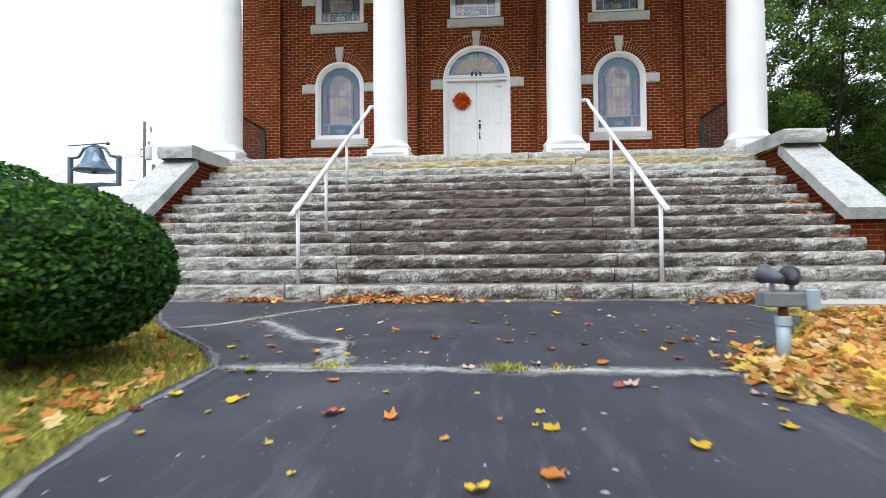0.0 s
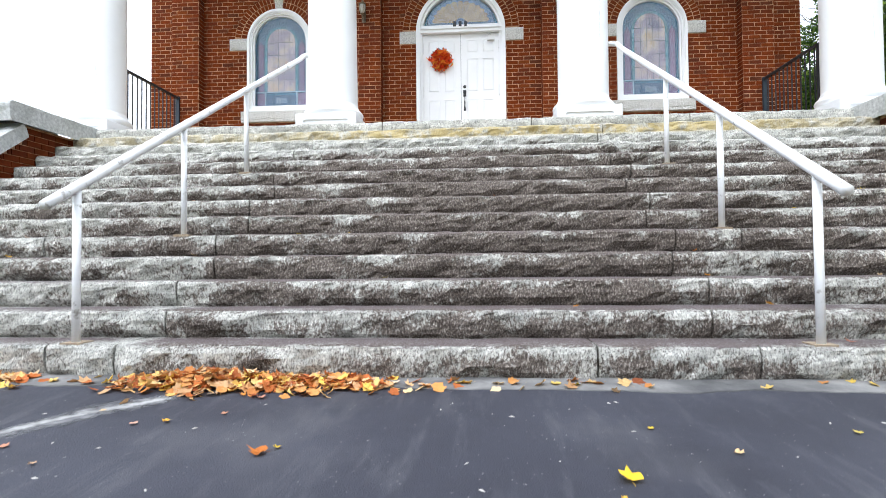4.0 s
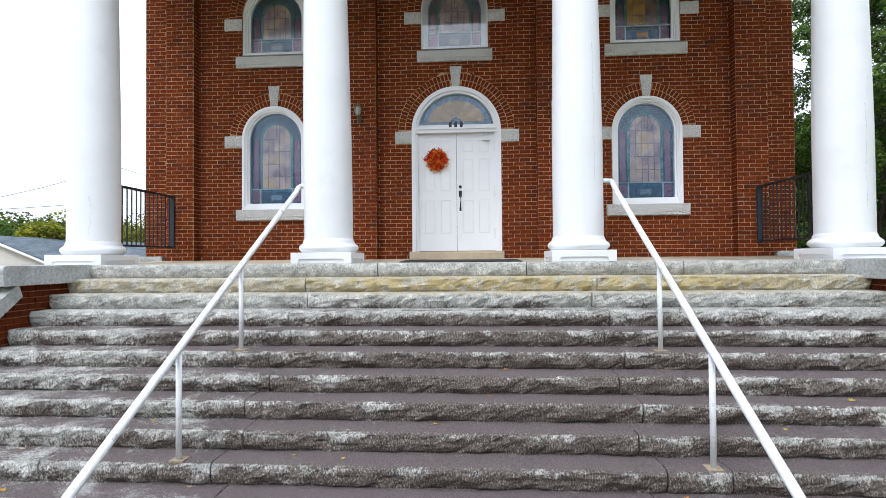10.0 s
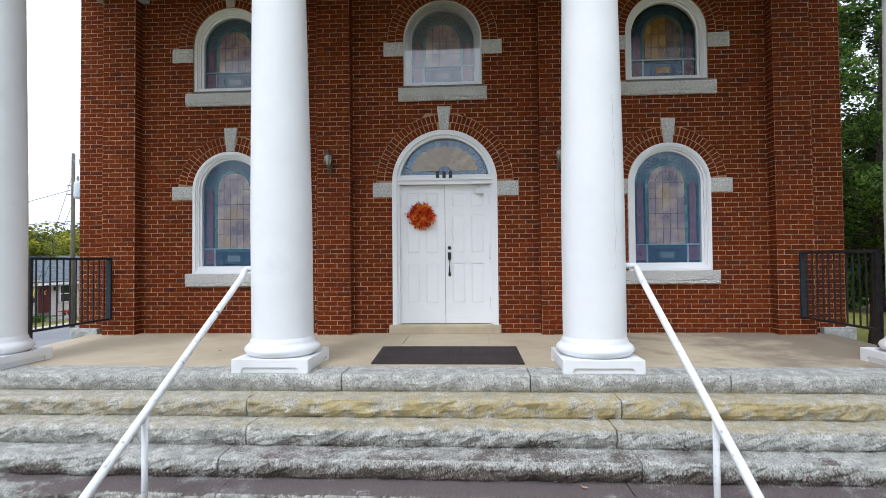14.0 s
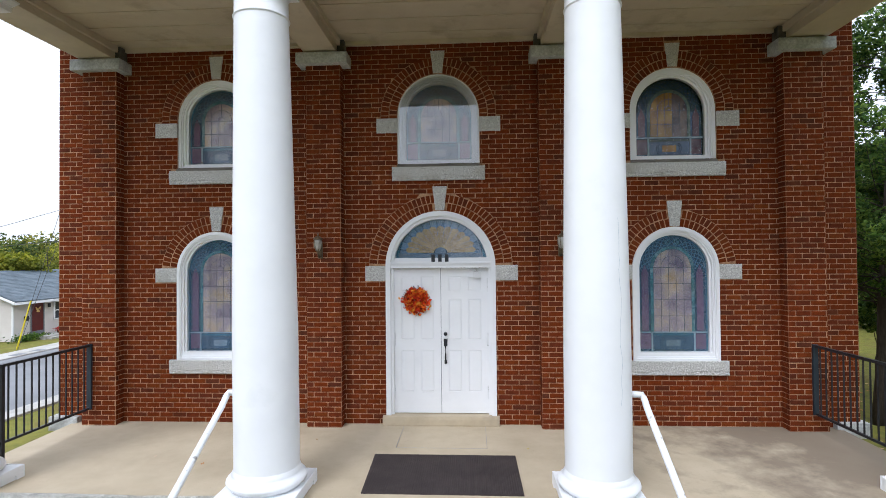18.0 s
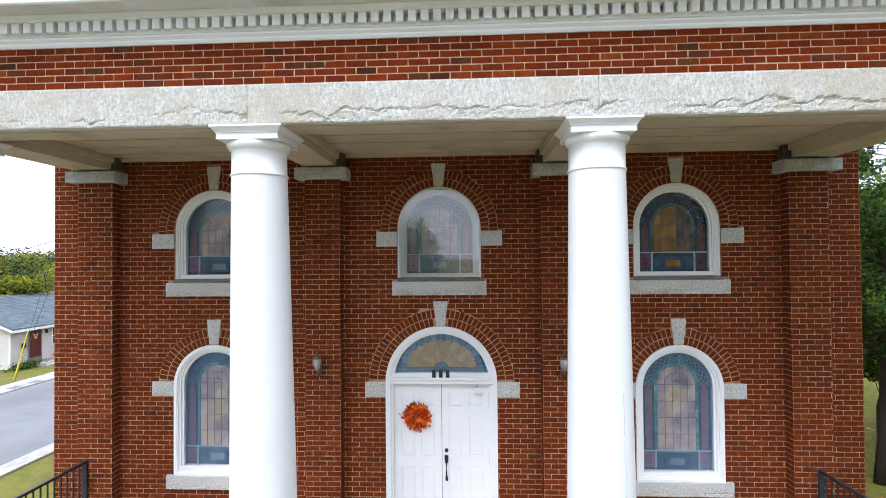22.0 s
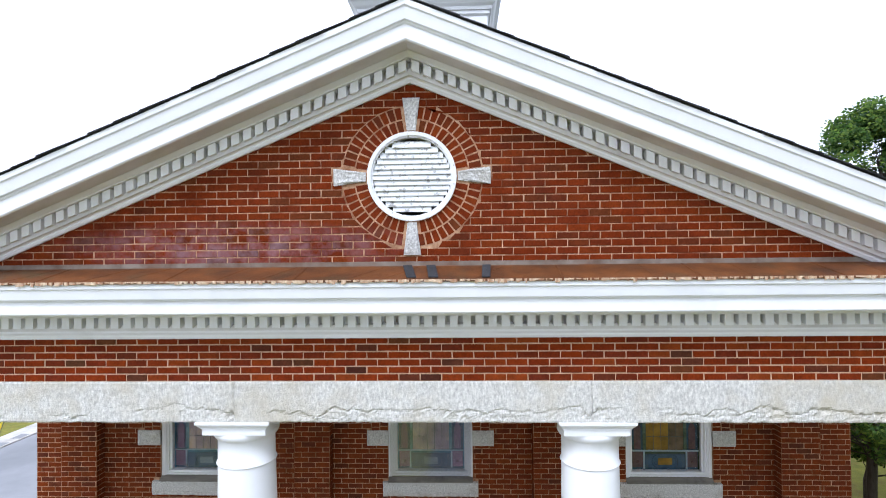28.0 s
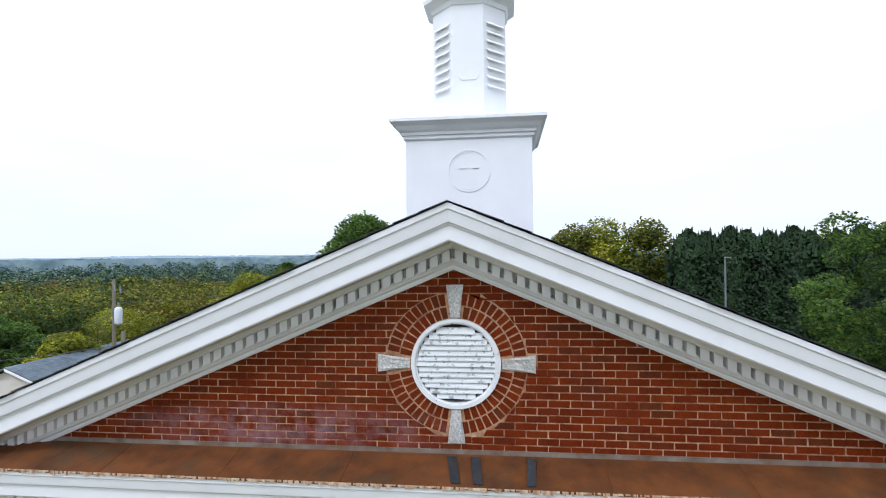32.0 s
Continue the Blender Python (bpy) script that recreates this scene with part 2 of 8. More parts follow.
    col = mixc(nt, mathn(nt, "MULTIPLY", tread, 0.92), col, tcol)
    # ochre bloom on the second step from the top
    band = mathn(nt, "MULTIPLY", step_fac(nt, z, 2.06, 2.12), step_fac(nt, z, 2.30, 2.26))
    col = mixc(nt, mathn(nt, "MULTIPLY", band, mathn(nt, "MULTIPLY", step_fac(nt, add_noise(nt, 7, 8, rough=0.7), 0.36, 0.54), mathn(nt, "ADD", mathn(nt, "MULTIPLY", mathn(nt, "MULTIPLY", step_fac(nt, x, -2.4, -0.8), step_fac(nt, x, 4.6, 3.2)), 0.34), 0.42))), col, (0.52, 0.395, 0.140))
    nt.links.new(col, b.inputs["Base Color"])
    b.inputs["Roughness"].default_value = 0.9
    b.inputs["Specular IOR Level"].default_value = 0.15
    bump(nt, b, add_noise(nt, 26, 10, rough=0.78), 1.0, 0.03)
    return m


BRICK = brick_material("brick_red")
BRICK_GABLE = brick_material("brick_gable_red", 0.80, (1.0, 1.0, 1.0), 0.38)
# brick darkened for grime and for the shade on cheek and low walls
BRICK_GRIMY_SHADED = brick_material("brick_grimy_shaded", 0.62, (0.88, 1.08, 1.30), 0.30, False)
# same brick tinted browner, the porch's sheltered light put into its colour
BRICK_PORCH = brick_material("brick_porch_tint", 1.0, (0.88, 1.10, 1.35), 0.40, False)
# mortar toned darker than the gable's, carrying the porch wall's shelter in colour
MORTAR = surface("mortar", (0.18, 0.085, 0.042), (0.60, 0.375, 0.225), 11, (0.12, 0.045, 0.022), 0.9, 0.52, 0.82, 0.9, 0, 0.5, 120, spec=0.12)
MORTAR_PALE = surface("pale_mortar", (0.40, 0.250, 0.150), (0.62, 0.42, 0.275), 12, (0.22, 0.11, 0.06), 0.8, 0.55, 0.85, 0.9, 0, 0.4, 120, spec=0.12)
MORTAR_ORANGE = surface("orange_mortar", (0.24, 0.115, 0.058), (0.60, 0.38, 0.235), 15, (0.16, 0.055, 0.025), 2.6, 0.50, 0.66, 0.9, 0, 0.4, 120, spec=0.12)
GRANITE = granite_material("granite_step")
GRANITE_PALE = surface("granite_pale", (0.34, 0.335, 0.315), (0.80, 0.79, 0.76), 55, (0.40, 0.37, 0.32), 3.0, 0.56, 0.78, 0.85, 0, 1.0, 38, 0.025, spec=0.2)
DARK_STONE = surface("dark_grey_stone", (0.085, 0.08, 0.07), (0.16, 0.15, 0.13), 12, (0.05, 0.045, 0.04), 4, 0.5, 0.7, 0.9, 0, 0.6, 50, 0.008)
GRANITE_LINTEL = surface("granite_lintel", (0.44, 0.43, 0.395), (0.82, 0.805, 0.75), 48, (0.54, 0.49, 0.385), 1.7, 0.48, 0.74, 0.85, 0, 1.0, 80, 0.012, stretch=(1, 1, 0.6), spec=0.2)
GRANITE_COPE = surface("granite_cope", (0.36, 0.37, 0.36), (0.62, 0.63, 0.62), 30, (0.24, 0.25, 0.23), 2.5, 0.48, 0.75, 0.88, 0, 0.9, 40, 0.012)
WHITE = surface("white_paint", (0.81, 0.82, 0.835), (0.86, 0.87, 0.885), 2.0, (0.70, 0.715, 0.725), 1.2, 0.6, 0.85, 0.45, 0, 0.12, 25, 0.003)
WHITE_WORN = surface("white_paint_worn", (0.72, 0.73, 0.74), (0.82, 0.83, 0.84), 5.0, (0.36, 0.35, 0.33), 16, 0.60, 0.70, 0.6, 0, 0.3, 60, 0.003)
PEELING = surface("peeling_slat_paint", (0.62, 0.64, 0.645), (0.78, 0.80, 0.80), 9.0, (0.30, 0.30, 0.29), 17, 0.55, 0.63, 0.7, 0, 0.6, 60, 0.006, stretch=(0.3, 1, 2))
CREAM = surface("cream_paint", (0.47, 0.395, 0.285), (0.57, 0.490, 0.365), 1.8, (0.25, 0.185, 0.115), 1.5, 0.54, 0.82, 0.6, 0, 0.15, 30, 0.003)
# blotched paint, greyer than WHITE to deepen shade under soffit and between dentils
SOFFIT_SHADED = surface("weathered_shaded_paint", (0.68, 0.67, 0.66), (0.76, 0.755, 0.745), 3.0, (0.50, 0.48, 0.46), 1.6, 0.5, 0.8, 0.65, 0, 0.2, 40, 0.003)
CONCRETE = surface("porch_concrete", (0.43, 0.355, 0.245), (0.55, 0.465, 0.335), 1.6, (0.25, 0.20, 0.15), 0.9, 0.55, 0.85, 0.8, 0, 0.3, 90, 0.003)
FLOOR, nt, b = nodes_of("stained_porch_floor")
col = ramp(nt, add_noise(nt, 1.6, 6), [(0.3, (0.43, 0.355, 0.245)), (0.7, (0.55, 0.465, 0.335))])
damp = mathn(nt, "ADD", add_noise(nt, 1.4, 7, rough=0.65), mathn(nt, "MULTIPLY", mathn(nt, "SUBTRACT", axis(nt, 0), 2.9), 0.13))
col = mixc(nt, mathn(nt, "MULTIPLY", step_fac(nt, damp, 0.50, 0.72), 0.75), col, (0.17, 0.13, 0.095))
col = mixc(nt, mathn(nt, "MULTIPLY", step_fac(nt, add_noise(nt, 70, 4), 0.62, 0.72), 0.35), col, (0.20, 0.16, 0.12))
nt.links.new(col, b.inputs["Base Color"])
b.inputs["Roughness"].default_value = 0.8
bump(nt, b, add_noise(nt, 90, 5), 0.3, 0.003)
PAVING = surface("pale_concrete", (0.36, 0.345, 0.32), (0.48, 0.465, 0.43), 3.0, (0.24, 0.22, 0.19), 0.8, 0.5, 0.8, 0.85, 0, 0.3, 80, 0.003)
DIRTY_PAVING = surface("dirty_concrete", (0.11, 0.11, 0.108), (0.25, 0.245, 0.235), 5.0, (0.07, 0.07, 0.072), 1.6, 0.46, 0.66, 0.9, 0, 0.5, 90, 0.004)
ASPHALT, nt, b = nodes_of("asphalt_path")
col = ramp(nt, add_noise(nt, 1.1, 6), [(0.3, (0.020, 0.021, 0.031)), (0.7, (0.040, 0.042, 0.057))])
col = mixc(nt, mathn(nt, "MULTIPLY", step_fac(nt, add_noise(nt, 3.5, 7, rough=0.7, stretch=(3.0, 0.5, 1)), 0.52, 0.72), 0.55), col, (0.095, 0.096, 0.108))
col = mixc(nt, mathn(nt, "MULTIPLY", step_fac(nt, add_noise(nt, 0.8, 5), 0.56, 0.7), 0.45), col, (0.085, 0.085, 0.095))
col = mixc(nt, step_fac(nt, add_noise(nt, 75, 2), 0.71, 0.74), col, (0.30, 0.30, 0.29))
nt.links.new(col, b.inputs["Base Color"])
b.inputs["Roughness"].default_value = 0.72
b.inputs["Specular IOR Level"].default_value = 0.4
bump(nt, b, add_noise(nt, 140, 5), 0.8, 0.006)
ROAD = surface("asphalt_road", (0.17, 0.175, 0.185), (0.22, 0.225, 0.235), 0.5, (0.14, 0.145, 0.155), 0.2, 0.5, 0.8, 0.85, 0, 0.3, 60, 0.004)
LAWN = surface("lawn_soil", (0.105, 0.115, 0.014), (0.20, 0.185, 0.026), 2.5, (0.13, 0.085, 0.028), 0.9, 0.5, 0.75, 0.95, 0, 0.6, 60, 0.02)
GRASS = surface("grass_blades", (0.20, 0.24, 0.026), (0.47, 0.42, 0.062), 3.0, None, rough=0.8, bump_amt=0, rand=0.4)
RUST = surface("rusted_tin", (0.060, 0.021, 0.007), (0.190, 0.064, 0.015), 3.2, (0.075, 0.052, 0.024), 1.7, 0.52, 0.70, 0.6, 0.1, 0.6, 30, 0.006)
FLASHING = surface("stained_flashing", (0.12, 0.085, 0.06), (0.26, 0.22, 0.18), 5, (0.12, 0.05, 0.02), 1.6, 0.5, 0.7, 0.85, 0, 0.4, 50)
RUST_EDGE = surface("flaking_tin_edge", (0.24, 0.075, 0.02), (0.74, 0.60, 0.42), 26, None, rough=0.7, bump_amt=0.5, stretch=(1, 1, 0.3))
SHINGLE_BLACK = surface("black_shingle", (0.020, 0.021, 0.024), (0.045, 0.046, 0.05), 20, None, rough=0.9, bump_amt=0.5, rand=0.3)
SHINGLE_GREY = surface("grey_shingle", (0.085, 0.110, 0.130), (0.135, 0.165, 0.190), 3.0, (0.17, 0.20, 0.225), 1.0, 0.5, 0.8, 0.9, 0, 0.3, 40, rand=0.15)
BLACK_METAL = surface("black_iron", (0.012, 0.013, 0.016), (0.03, 0.032, 0.038), 12, None, rough=0.45, bump_amt=0.1)
IRON_BLUE = surface("dark_grey_lamp_metal", (0.05, 0.055, 0.07), (0.10, 0.108, 0.13), 12, None, rough=0.4, bump_amt=0.1)
BRONZE = surface("aged_bronze", (0.10, 0.075, 0.045), (0.22, 0.17, 0.11), 14, (0.03, 0.025, 0.02), 9, 0.5, 0.7, 0.4, 0.6, 0.1, 40)
PLATE_BLUE = surface("dark_steel_plate", (0.016, 0.024, 0.034), (0.030, 0.042, 0.056), 6, None, rough=0.4, bump_amt=0.1)
BELL = surface("weathered_bell_bronze", (0.07, 0.125, 0.185), (0.15, 0.22, 0.29), 7, (0.42, 0.50, 0.56), 6, 0.60, 0.70, 0.5, 0.4, 0.3, 30)
BELL_FRAME = surface("bell_frame_paint", (0.09, 0.13, 0.17), (0.15, 0.20, 0.25), 8, (0.16, 0.08, 0.05), 9, 0.6, 0.75, 0.55, 0.2, 0.2, 40)
GREY_METAL = surface("grey_cast_metal", (0.15, 0.165, 0.185), (0.24, 0.26, 0.285), 9, (0.16, 0.09, 0.05), 14, 0.62, 0.75, 0.5, 0.3, 0.2, 50)
BLUE_GREY = surface("blue_grey_pipe", (0.28, 0.38, 0.45), (0.40, 0.50, 0.57), 7, (0.25, 0.12, 0.06), 8, 0.6, 0.72, 0.55, 0.2, 0.2, 50)
RUBBER = surface("rubber_mat", (0.035, 0.026, 0.026), (0.055, 0.042, 0.04), 4, None, rough=0.85, bump_amt=0.3)
WOOD_POLE = surface("pole_wood", (0.10, 0.092, 0.065), (0.17, 0.155, 0.115), 5, None, rough=0.9, bump_amt=0.5, bump_scale=30, stretch=(6, 6, 0.4))
BARK = surface("bark", (0.035, 0.028, 0.022), (0.075, 0.06, 0.048), 7, None, rough=0.95, bump_amt=0.9, bump_scale=18, bump_dist=0.03, stretch=(3, 3, 0.6))
YELLOW = surface("yellow_plastic", (0.62, 0.50, 0.02), (0.72, 0.60, 0.04), 4, None, rough=0.5, bump_amt=0.0)
SIDING = surface("vinyl_siding", (0.58, 0.54, 0.50), (0.66, 0.62, 0.58), 1.0, None, rough=0.6, bump_amt=0.0)
RED_DOOR = surface("red_door", (0.085, 0.012, 0.012), (0.12, 0.018, 0.016), 3, None, rough=0.4, bump_amt=0.0)
DARK_GLASS = surface("dark_window_glass", (0.02, 0.025, 0.03), (0.04, 0.045, 0.05), 3, None, rough=0.1, bump_amt=0.0, spec=0.6)
FROST = surface("lamp_glass", (0.30, 0.29, 0.26), (0.48, 0.47, 0.43), 9, None, rough=0.15, bump_amt=0.1, spec=0.6)
LEAD = surface("lead_came", (0.035, 0.045, 0.055), (0.06, 0.07, 0.085), 20, None, rough=0.5, metal=0.3, bump_amt=0.2)
WIRE = surface("wire", (0.05, 0.05, 0.055), (0.08, 0.08, 0.085), 3, None, rough=0.6, bump_amt=0)


def leaf_material(name, stops, rough=0.6, glow=0.35, patch=False):
    m, nt, b = nodes_of(name)
    col = ramp(nt, piece_random(nt), stops)
    col = mixc(nt, 1.0, col, ramp(nt, add_noise(nt, 0.5, 3), [(0.3, (0.62, 0.66, 0.62)), (0.7, (1.25, 1.20, 1.1))]), "MULTIPLY")
    if patch:
        col = mixc(nt, 1.0, col, ramp(nt, add_noise(nt, 0.16, 4, rough=0.65), [(0.36, (0.40, 0.50, 0.58)), (0.5, (1.0, 1.0, 1.0)), (0.64, (1.55, 1.38, 1.05))]), "MULTIPLY")
    nt.links.new(col, b.inputs["Base Color"])
    b.inputs["Roughness"].default_value = rough
    b.inputs["Specular IOR Level"].default_value = 0.3
    tr = nt.nodes.new("ShaderNodeBsdfTranslucent")
    nt.links.new(col, tr.inputs["Color"])
    mx = nt.nodes.new("ShaderNodeMixShader")
    mx.inputs[0].default_value = glow
    nt.links.new(b.outputs[0], mx.inputs[1])
    nt.links.new(tr.outputs[0], mx.inputs[2])
    nt.links.new(mx.outputs[0], nt.nodes["Material Output"].inputs["Surface"])
    return m


LEAF_GREEN = leaf_material("leaves_green", [(0.0, (0.030, 0.075, 0.022)), (0.45, (0.085, 0.172, 0.036)), (1.0, (0.220, 0.320, 0.055))], glow=0.60)
LEAF_OLIVE = leaf_material("leaves_olive", [(0.0, (0.055, 0.080, 0.010)), (0.6, (0.14, 0.165, 0.018)), (1.0, (0.25, 0.24, 0.030))], glow=0.4)
LEAF_YELLOW = leaf_material("leaves_yellowing", [(0.0, (0.11, 0.15, 0.012)), (0.5, (0.26, 0.29, 0.022)), (1.0, (0.42, 0.41, 0.045))], glow=0.4, patch=True)
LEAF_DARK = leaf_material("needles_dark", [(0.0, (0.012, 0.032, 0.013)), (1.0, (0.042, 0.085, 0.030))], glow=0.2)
LEAF_HEDGE = leaf_material("leaves_hedge", [(0.0, (0.010, 0.046, 0.007)), (0.5, (0.036, 0.130, 0.015)), (1.0, (0.110, 0.275, 0.032))], 0.5, 0.35)
LEAF_FALL = leaf_material("fallen_leaves", [(0.0, (0.26, 0.07, 0.025)), (0.2, (0.46, 0.14, 0.035)), (0.42, (0.58, 0.27, 0.08)), (0.58, (0.44, 0.25, 0.13)), (0.72, (0.66, 0.42, 0.23)), (0.86, (0.70, 0.48, 0.09)), (1.0, (0.70, 0.53, 0.40))], 0.7, 0.2)
LEAF_LAWN = leaf_material("fallen_leaves_on_grass", [(0.0, (0.42, 0.12, 0.03)), (0.2, (0.56, 0.24, 0.06)), (0.4, (0.64, 0.36, 0.10)), (0.55, (0.60, 0.34, 0.14)), (0.70, (0.70, 0.44, 0.20)), (0.84, (0.76, 0.57, 0.07)), (1.0, (0.72, 0.56, 0.42))], 0.7, 0.25)
LEAF_SCATTER = leaf_material("fallen_leaves_scattered", [(0.0, (0.55, 0.16, 0.03)), (0.2, (0.62, 0.30, 0.06)), (0.42, (0.66, 0.46, 0.05)), (0.6, (0.50, 0.42, 0.06)), (0.75, (0.60, 0.42, 0.26)), (0.88, (0.50, 0.20, 0.14)), (1.0, (0.66, 0.50, 0.40))], 0.7, 0.2)
WREATH = leaf_material("wreath_leaves", [(0.0, (0.50, 0.015, 0.008)), (0.4, (0.80, 0.06, 0.008)), (0.75, (0.88, 0.20, 0.015)), (1.0, (0.90, 0.50, 0.06))], 0.6, 0.15)
FLOWERS = leaf_material("red_flowers", [(0.0, (0.5, 0.02, 0.02)), (1.0, (0.65, 0.08, 0.05))])
FAR_GREEN = leaf_material("far_wood_green", [(0.0, (0.050, 0.090, 0.020)), (1.0, (0.12, 0.17, 0.035))], 0.8, 0.35, patch=True)
FAR_OLIVE = leaf_material("far_wood_olive", [(0.0, (0.13, 0.15, 0.022)), (1.0, (0.27, 0.27, 0.045))], 0.8, 0.35, patch=True)
FAR_RUST = leaf_material("far_wood_rust", [(0.0, (0.11, 0.10, 0.03)), (1.0, (0.22, 0.18, 0.05))], 0.8, 0.3, patch=True)
# distance haze is put into the colours of these far woods and hills
FAR_TEAL_HAZED = leaf_material("far_wood_teal_hazed", [(0.0, (0.050, 0.100, 0.080)), (1.0, (0.115, 0.180, 0.125))], 0.9, 0.2, patch=True)
FAR_BLUE_HAZED = leaf_material("far_wood_blue_hazed", [(0.0, (0.080, 0.145, 0.165)), (1.0, (0.150, 0.220, 0.230))], 0.9, 0.2, patch=True)
HILLS_NEAR_HAZED = surface("wooded_hills_near_hazed", (0.045, 0.085, 0.100), (0.19, 0.25, 0.265), 0.10, (0.21, 0.27, 0.295), 0.02, 0.5, 0.75, 1.0, 0, 0, 1, spec=0.0)
HILLS_HAZED = surface("wooded_hills_hazed", (0.20, 0.27, 0.32), (0.27, 0.34, 0.39), 0.03, (0.33, 0.40, 0.46), 0.006, 0.45, 0.7, 1.0, 0, 0, 1, spec=0.0)


def art_glass(name, stops, scale=6.0, rough=0.22, vary=0.35):
    m, nt, b = nodes_of(name)
    col = ramp(nt, add_noise(nt, scale, 6, rough=0.65), stops)
    shade = mathn(nt, "ADD", mathn(nt, "MULTIPLY", piece_random(nt), vary), 1 - vary / 2)
    comb = nt.nodes.new("ShaderNodeCombineColor")
    for k in range(3):
        nt.links.new(shade, comb.inputs[k])
    nt.links.new(mixc(nt, 1.0, col, comb.outputs[0], "MULTIPLY"), b.inputs["Base Color"])
    b.inputs["Roughness"].default_value = rough
    bump(nt, b, add_noise(nt, 30, 3), 0.3, 0.004)
    return m


GLASS_OPAL = art_glass("opal_glass", [(0.30, (0.20, 0.14, 0.20)), (0.48, (0.44, 0.33, 0.34)), (0.60, (0.60, 0.45, 0.34)), (0.75, (0.56, 0.36, 0.18))], 3.5, vary=0.2)
GLASS_AMBER = art_glass("amber_glass", [(0.3, (0.10, 0.052, 0.010)), (0.7, (0.36, 0.20, 0.03))], 4.0, vary=0.35)
GLASS_UMBER = art_glass("umber_glass", [(0.3, (0.035, 0.026, 0.022)), (0.7, (0.19, 0.13, 0.09))], 5.0, vary=0.4)
GLASS_TEAL = art_glass("teal_glass", [(0.3, (0.022, 0.10, 0.17)), (0.7, (0.065, 0.23, 0.33))], 14)
GLASS_AQUA = art_glass("aqua_glass", [(0.3, (0.03, 0.12, 0.13)), (0.5, (0.09, 0.24, 0.26)), (0.72, (0.34, 0.46, 0.48))], 9, vary=0.5)
GLASS_TRACE = art_glass("tracery_glass", [(0.3, (0.09, 0.19, 0.28)), (0.7, (0.17, 0.31, 0.42))], 12)
GLASS_NAVY = art_glass("navy_glass", [(0.3, (0.013, 0.032, 0.062)), (0.7, (0.032, 0.075, 0.125))], 10)
GLASS_BLUE = art_glass("blue_glass", [(0.3, (0.025, 0.06, 0.12)), (0.7, (0.06, 0.12, 0.20))], 10)
GLASS_SLATE = art_glass("slate_glass", [(0.3, (0.13, 0.18, 0.24)), (0.7, (0.22, 0.28, 0.34))], 10)
GLASS_BOTTLE = art_glass("bottle_green_glass", [(0.3, (0.010, 0.026, 0.022)), (0.7, (0.040, 0.075, 0.055))], 12)
GLASS_MURK = art_glass("murky_green_glass", [(0.3, (0.040, 0.075, 0.055)), (0.7, (0.11, 0.16, 0.12))], 10, vary=0.5)
GLASS_WINE = art_glass("wine_glass", [(0.3, (0.06, 0.030, 0.045)), (0.7, (0.14, 0.08, 0.10))], 8)
GLASS_SKY = art_glass("pale_blue_glass", [(0.3, (0.13, 0.22, 0.33)), (0.7, (0.24, 0.36, 0.48))], 9)
GLASS_MAUVE = art_glass("mauve_glass", [(0.3, (0.15, 0.07, 0.14)), (0.7, (0.26, 0.14, 0.22))], 8)
GLASS_PLUM = art_glass("plum_glass", [(0.3, (0.04, 0.008, 0.02)), (0.7, (0.08, 0.015, 0.04))], 8)
GLASS_SUN = art_glass("sunburst_glass", [(0.3, (0.40, 0.26, 0.11)), (0.7, (0.64, 0.46, 0.23))], 20)
WORN_WOOD = surface("weathered_sill_wood", (0.15, 0.138, 0.115), (0.25, 0.23, 0.195), 6, (0.09, 0.08, 0.066), 4, 0.5, 0.7, 0.85, 0, 0.5, 60, 0.005, stretch=(0.4, 3, 3))


# haze mixes in a flat tint that stands in for sky mirrored in the pane
def storm_glass(name, haze, ior, tint=(0.45, 0.62, 0.80)):
    m, nt, b = nodes_of(name)
    nt.nodes.remove(b)
    tr = nt.nodes.new("ShaderNodeBsdfTransparent")
    gl = nt.nodes.new("ShaderNodeBsdfGlossy")
    gl.inputs["Roughness"].default_value = 0.03
    df = nt.nodes.new("ShaderNodeBsdfDiffuse")
    df.inputs["Color"].default_value = rgba(tint)
    fr = nt.nodes.new("ShaderNodeFresnel")
    fr.inputs["IOR"].default_value = ior
    m1 = nt.nodes.new("ShaderNodeMixShader")
    m2 = nt.nodes.new("ShaderNodeMixShader")
    m2.inputs[0].default_value = haze
    nt.links.new(tr.outputs[0], m2.inputs[1])
    nt.links.new(df.outputs[0], m2.inputs[2])
    nt.links.new(fr.outputs[0], m1.inputs[0])
    nt.links.new(m2.outputs[0], m1.inputs[1])
    nt.links.new(gl.outputs[0], m1.inputs[2])
    nt.links.new(m1.outputs[0], nt.nodes["Material Output"].inputs["Surface"])
    return m


STORM = storm_glass("storm_glass", 0.055, 1.42, (0.25, 0.50, 0.80))
STORM_CLEAR = storm_glass("storm_glass_clear", 0.0, 1.16)
STORM_MID = storm_glass("storm_glass_dull", 0.02, 1.40)
STORM_SKY_VEIL = storm_glass("storm_glass_sky_veil", 0.035, 1.8, (0.75, 0.75, 0.72))


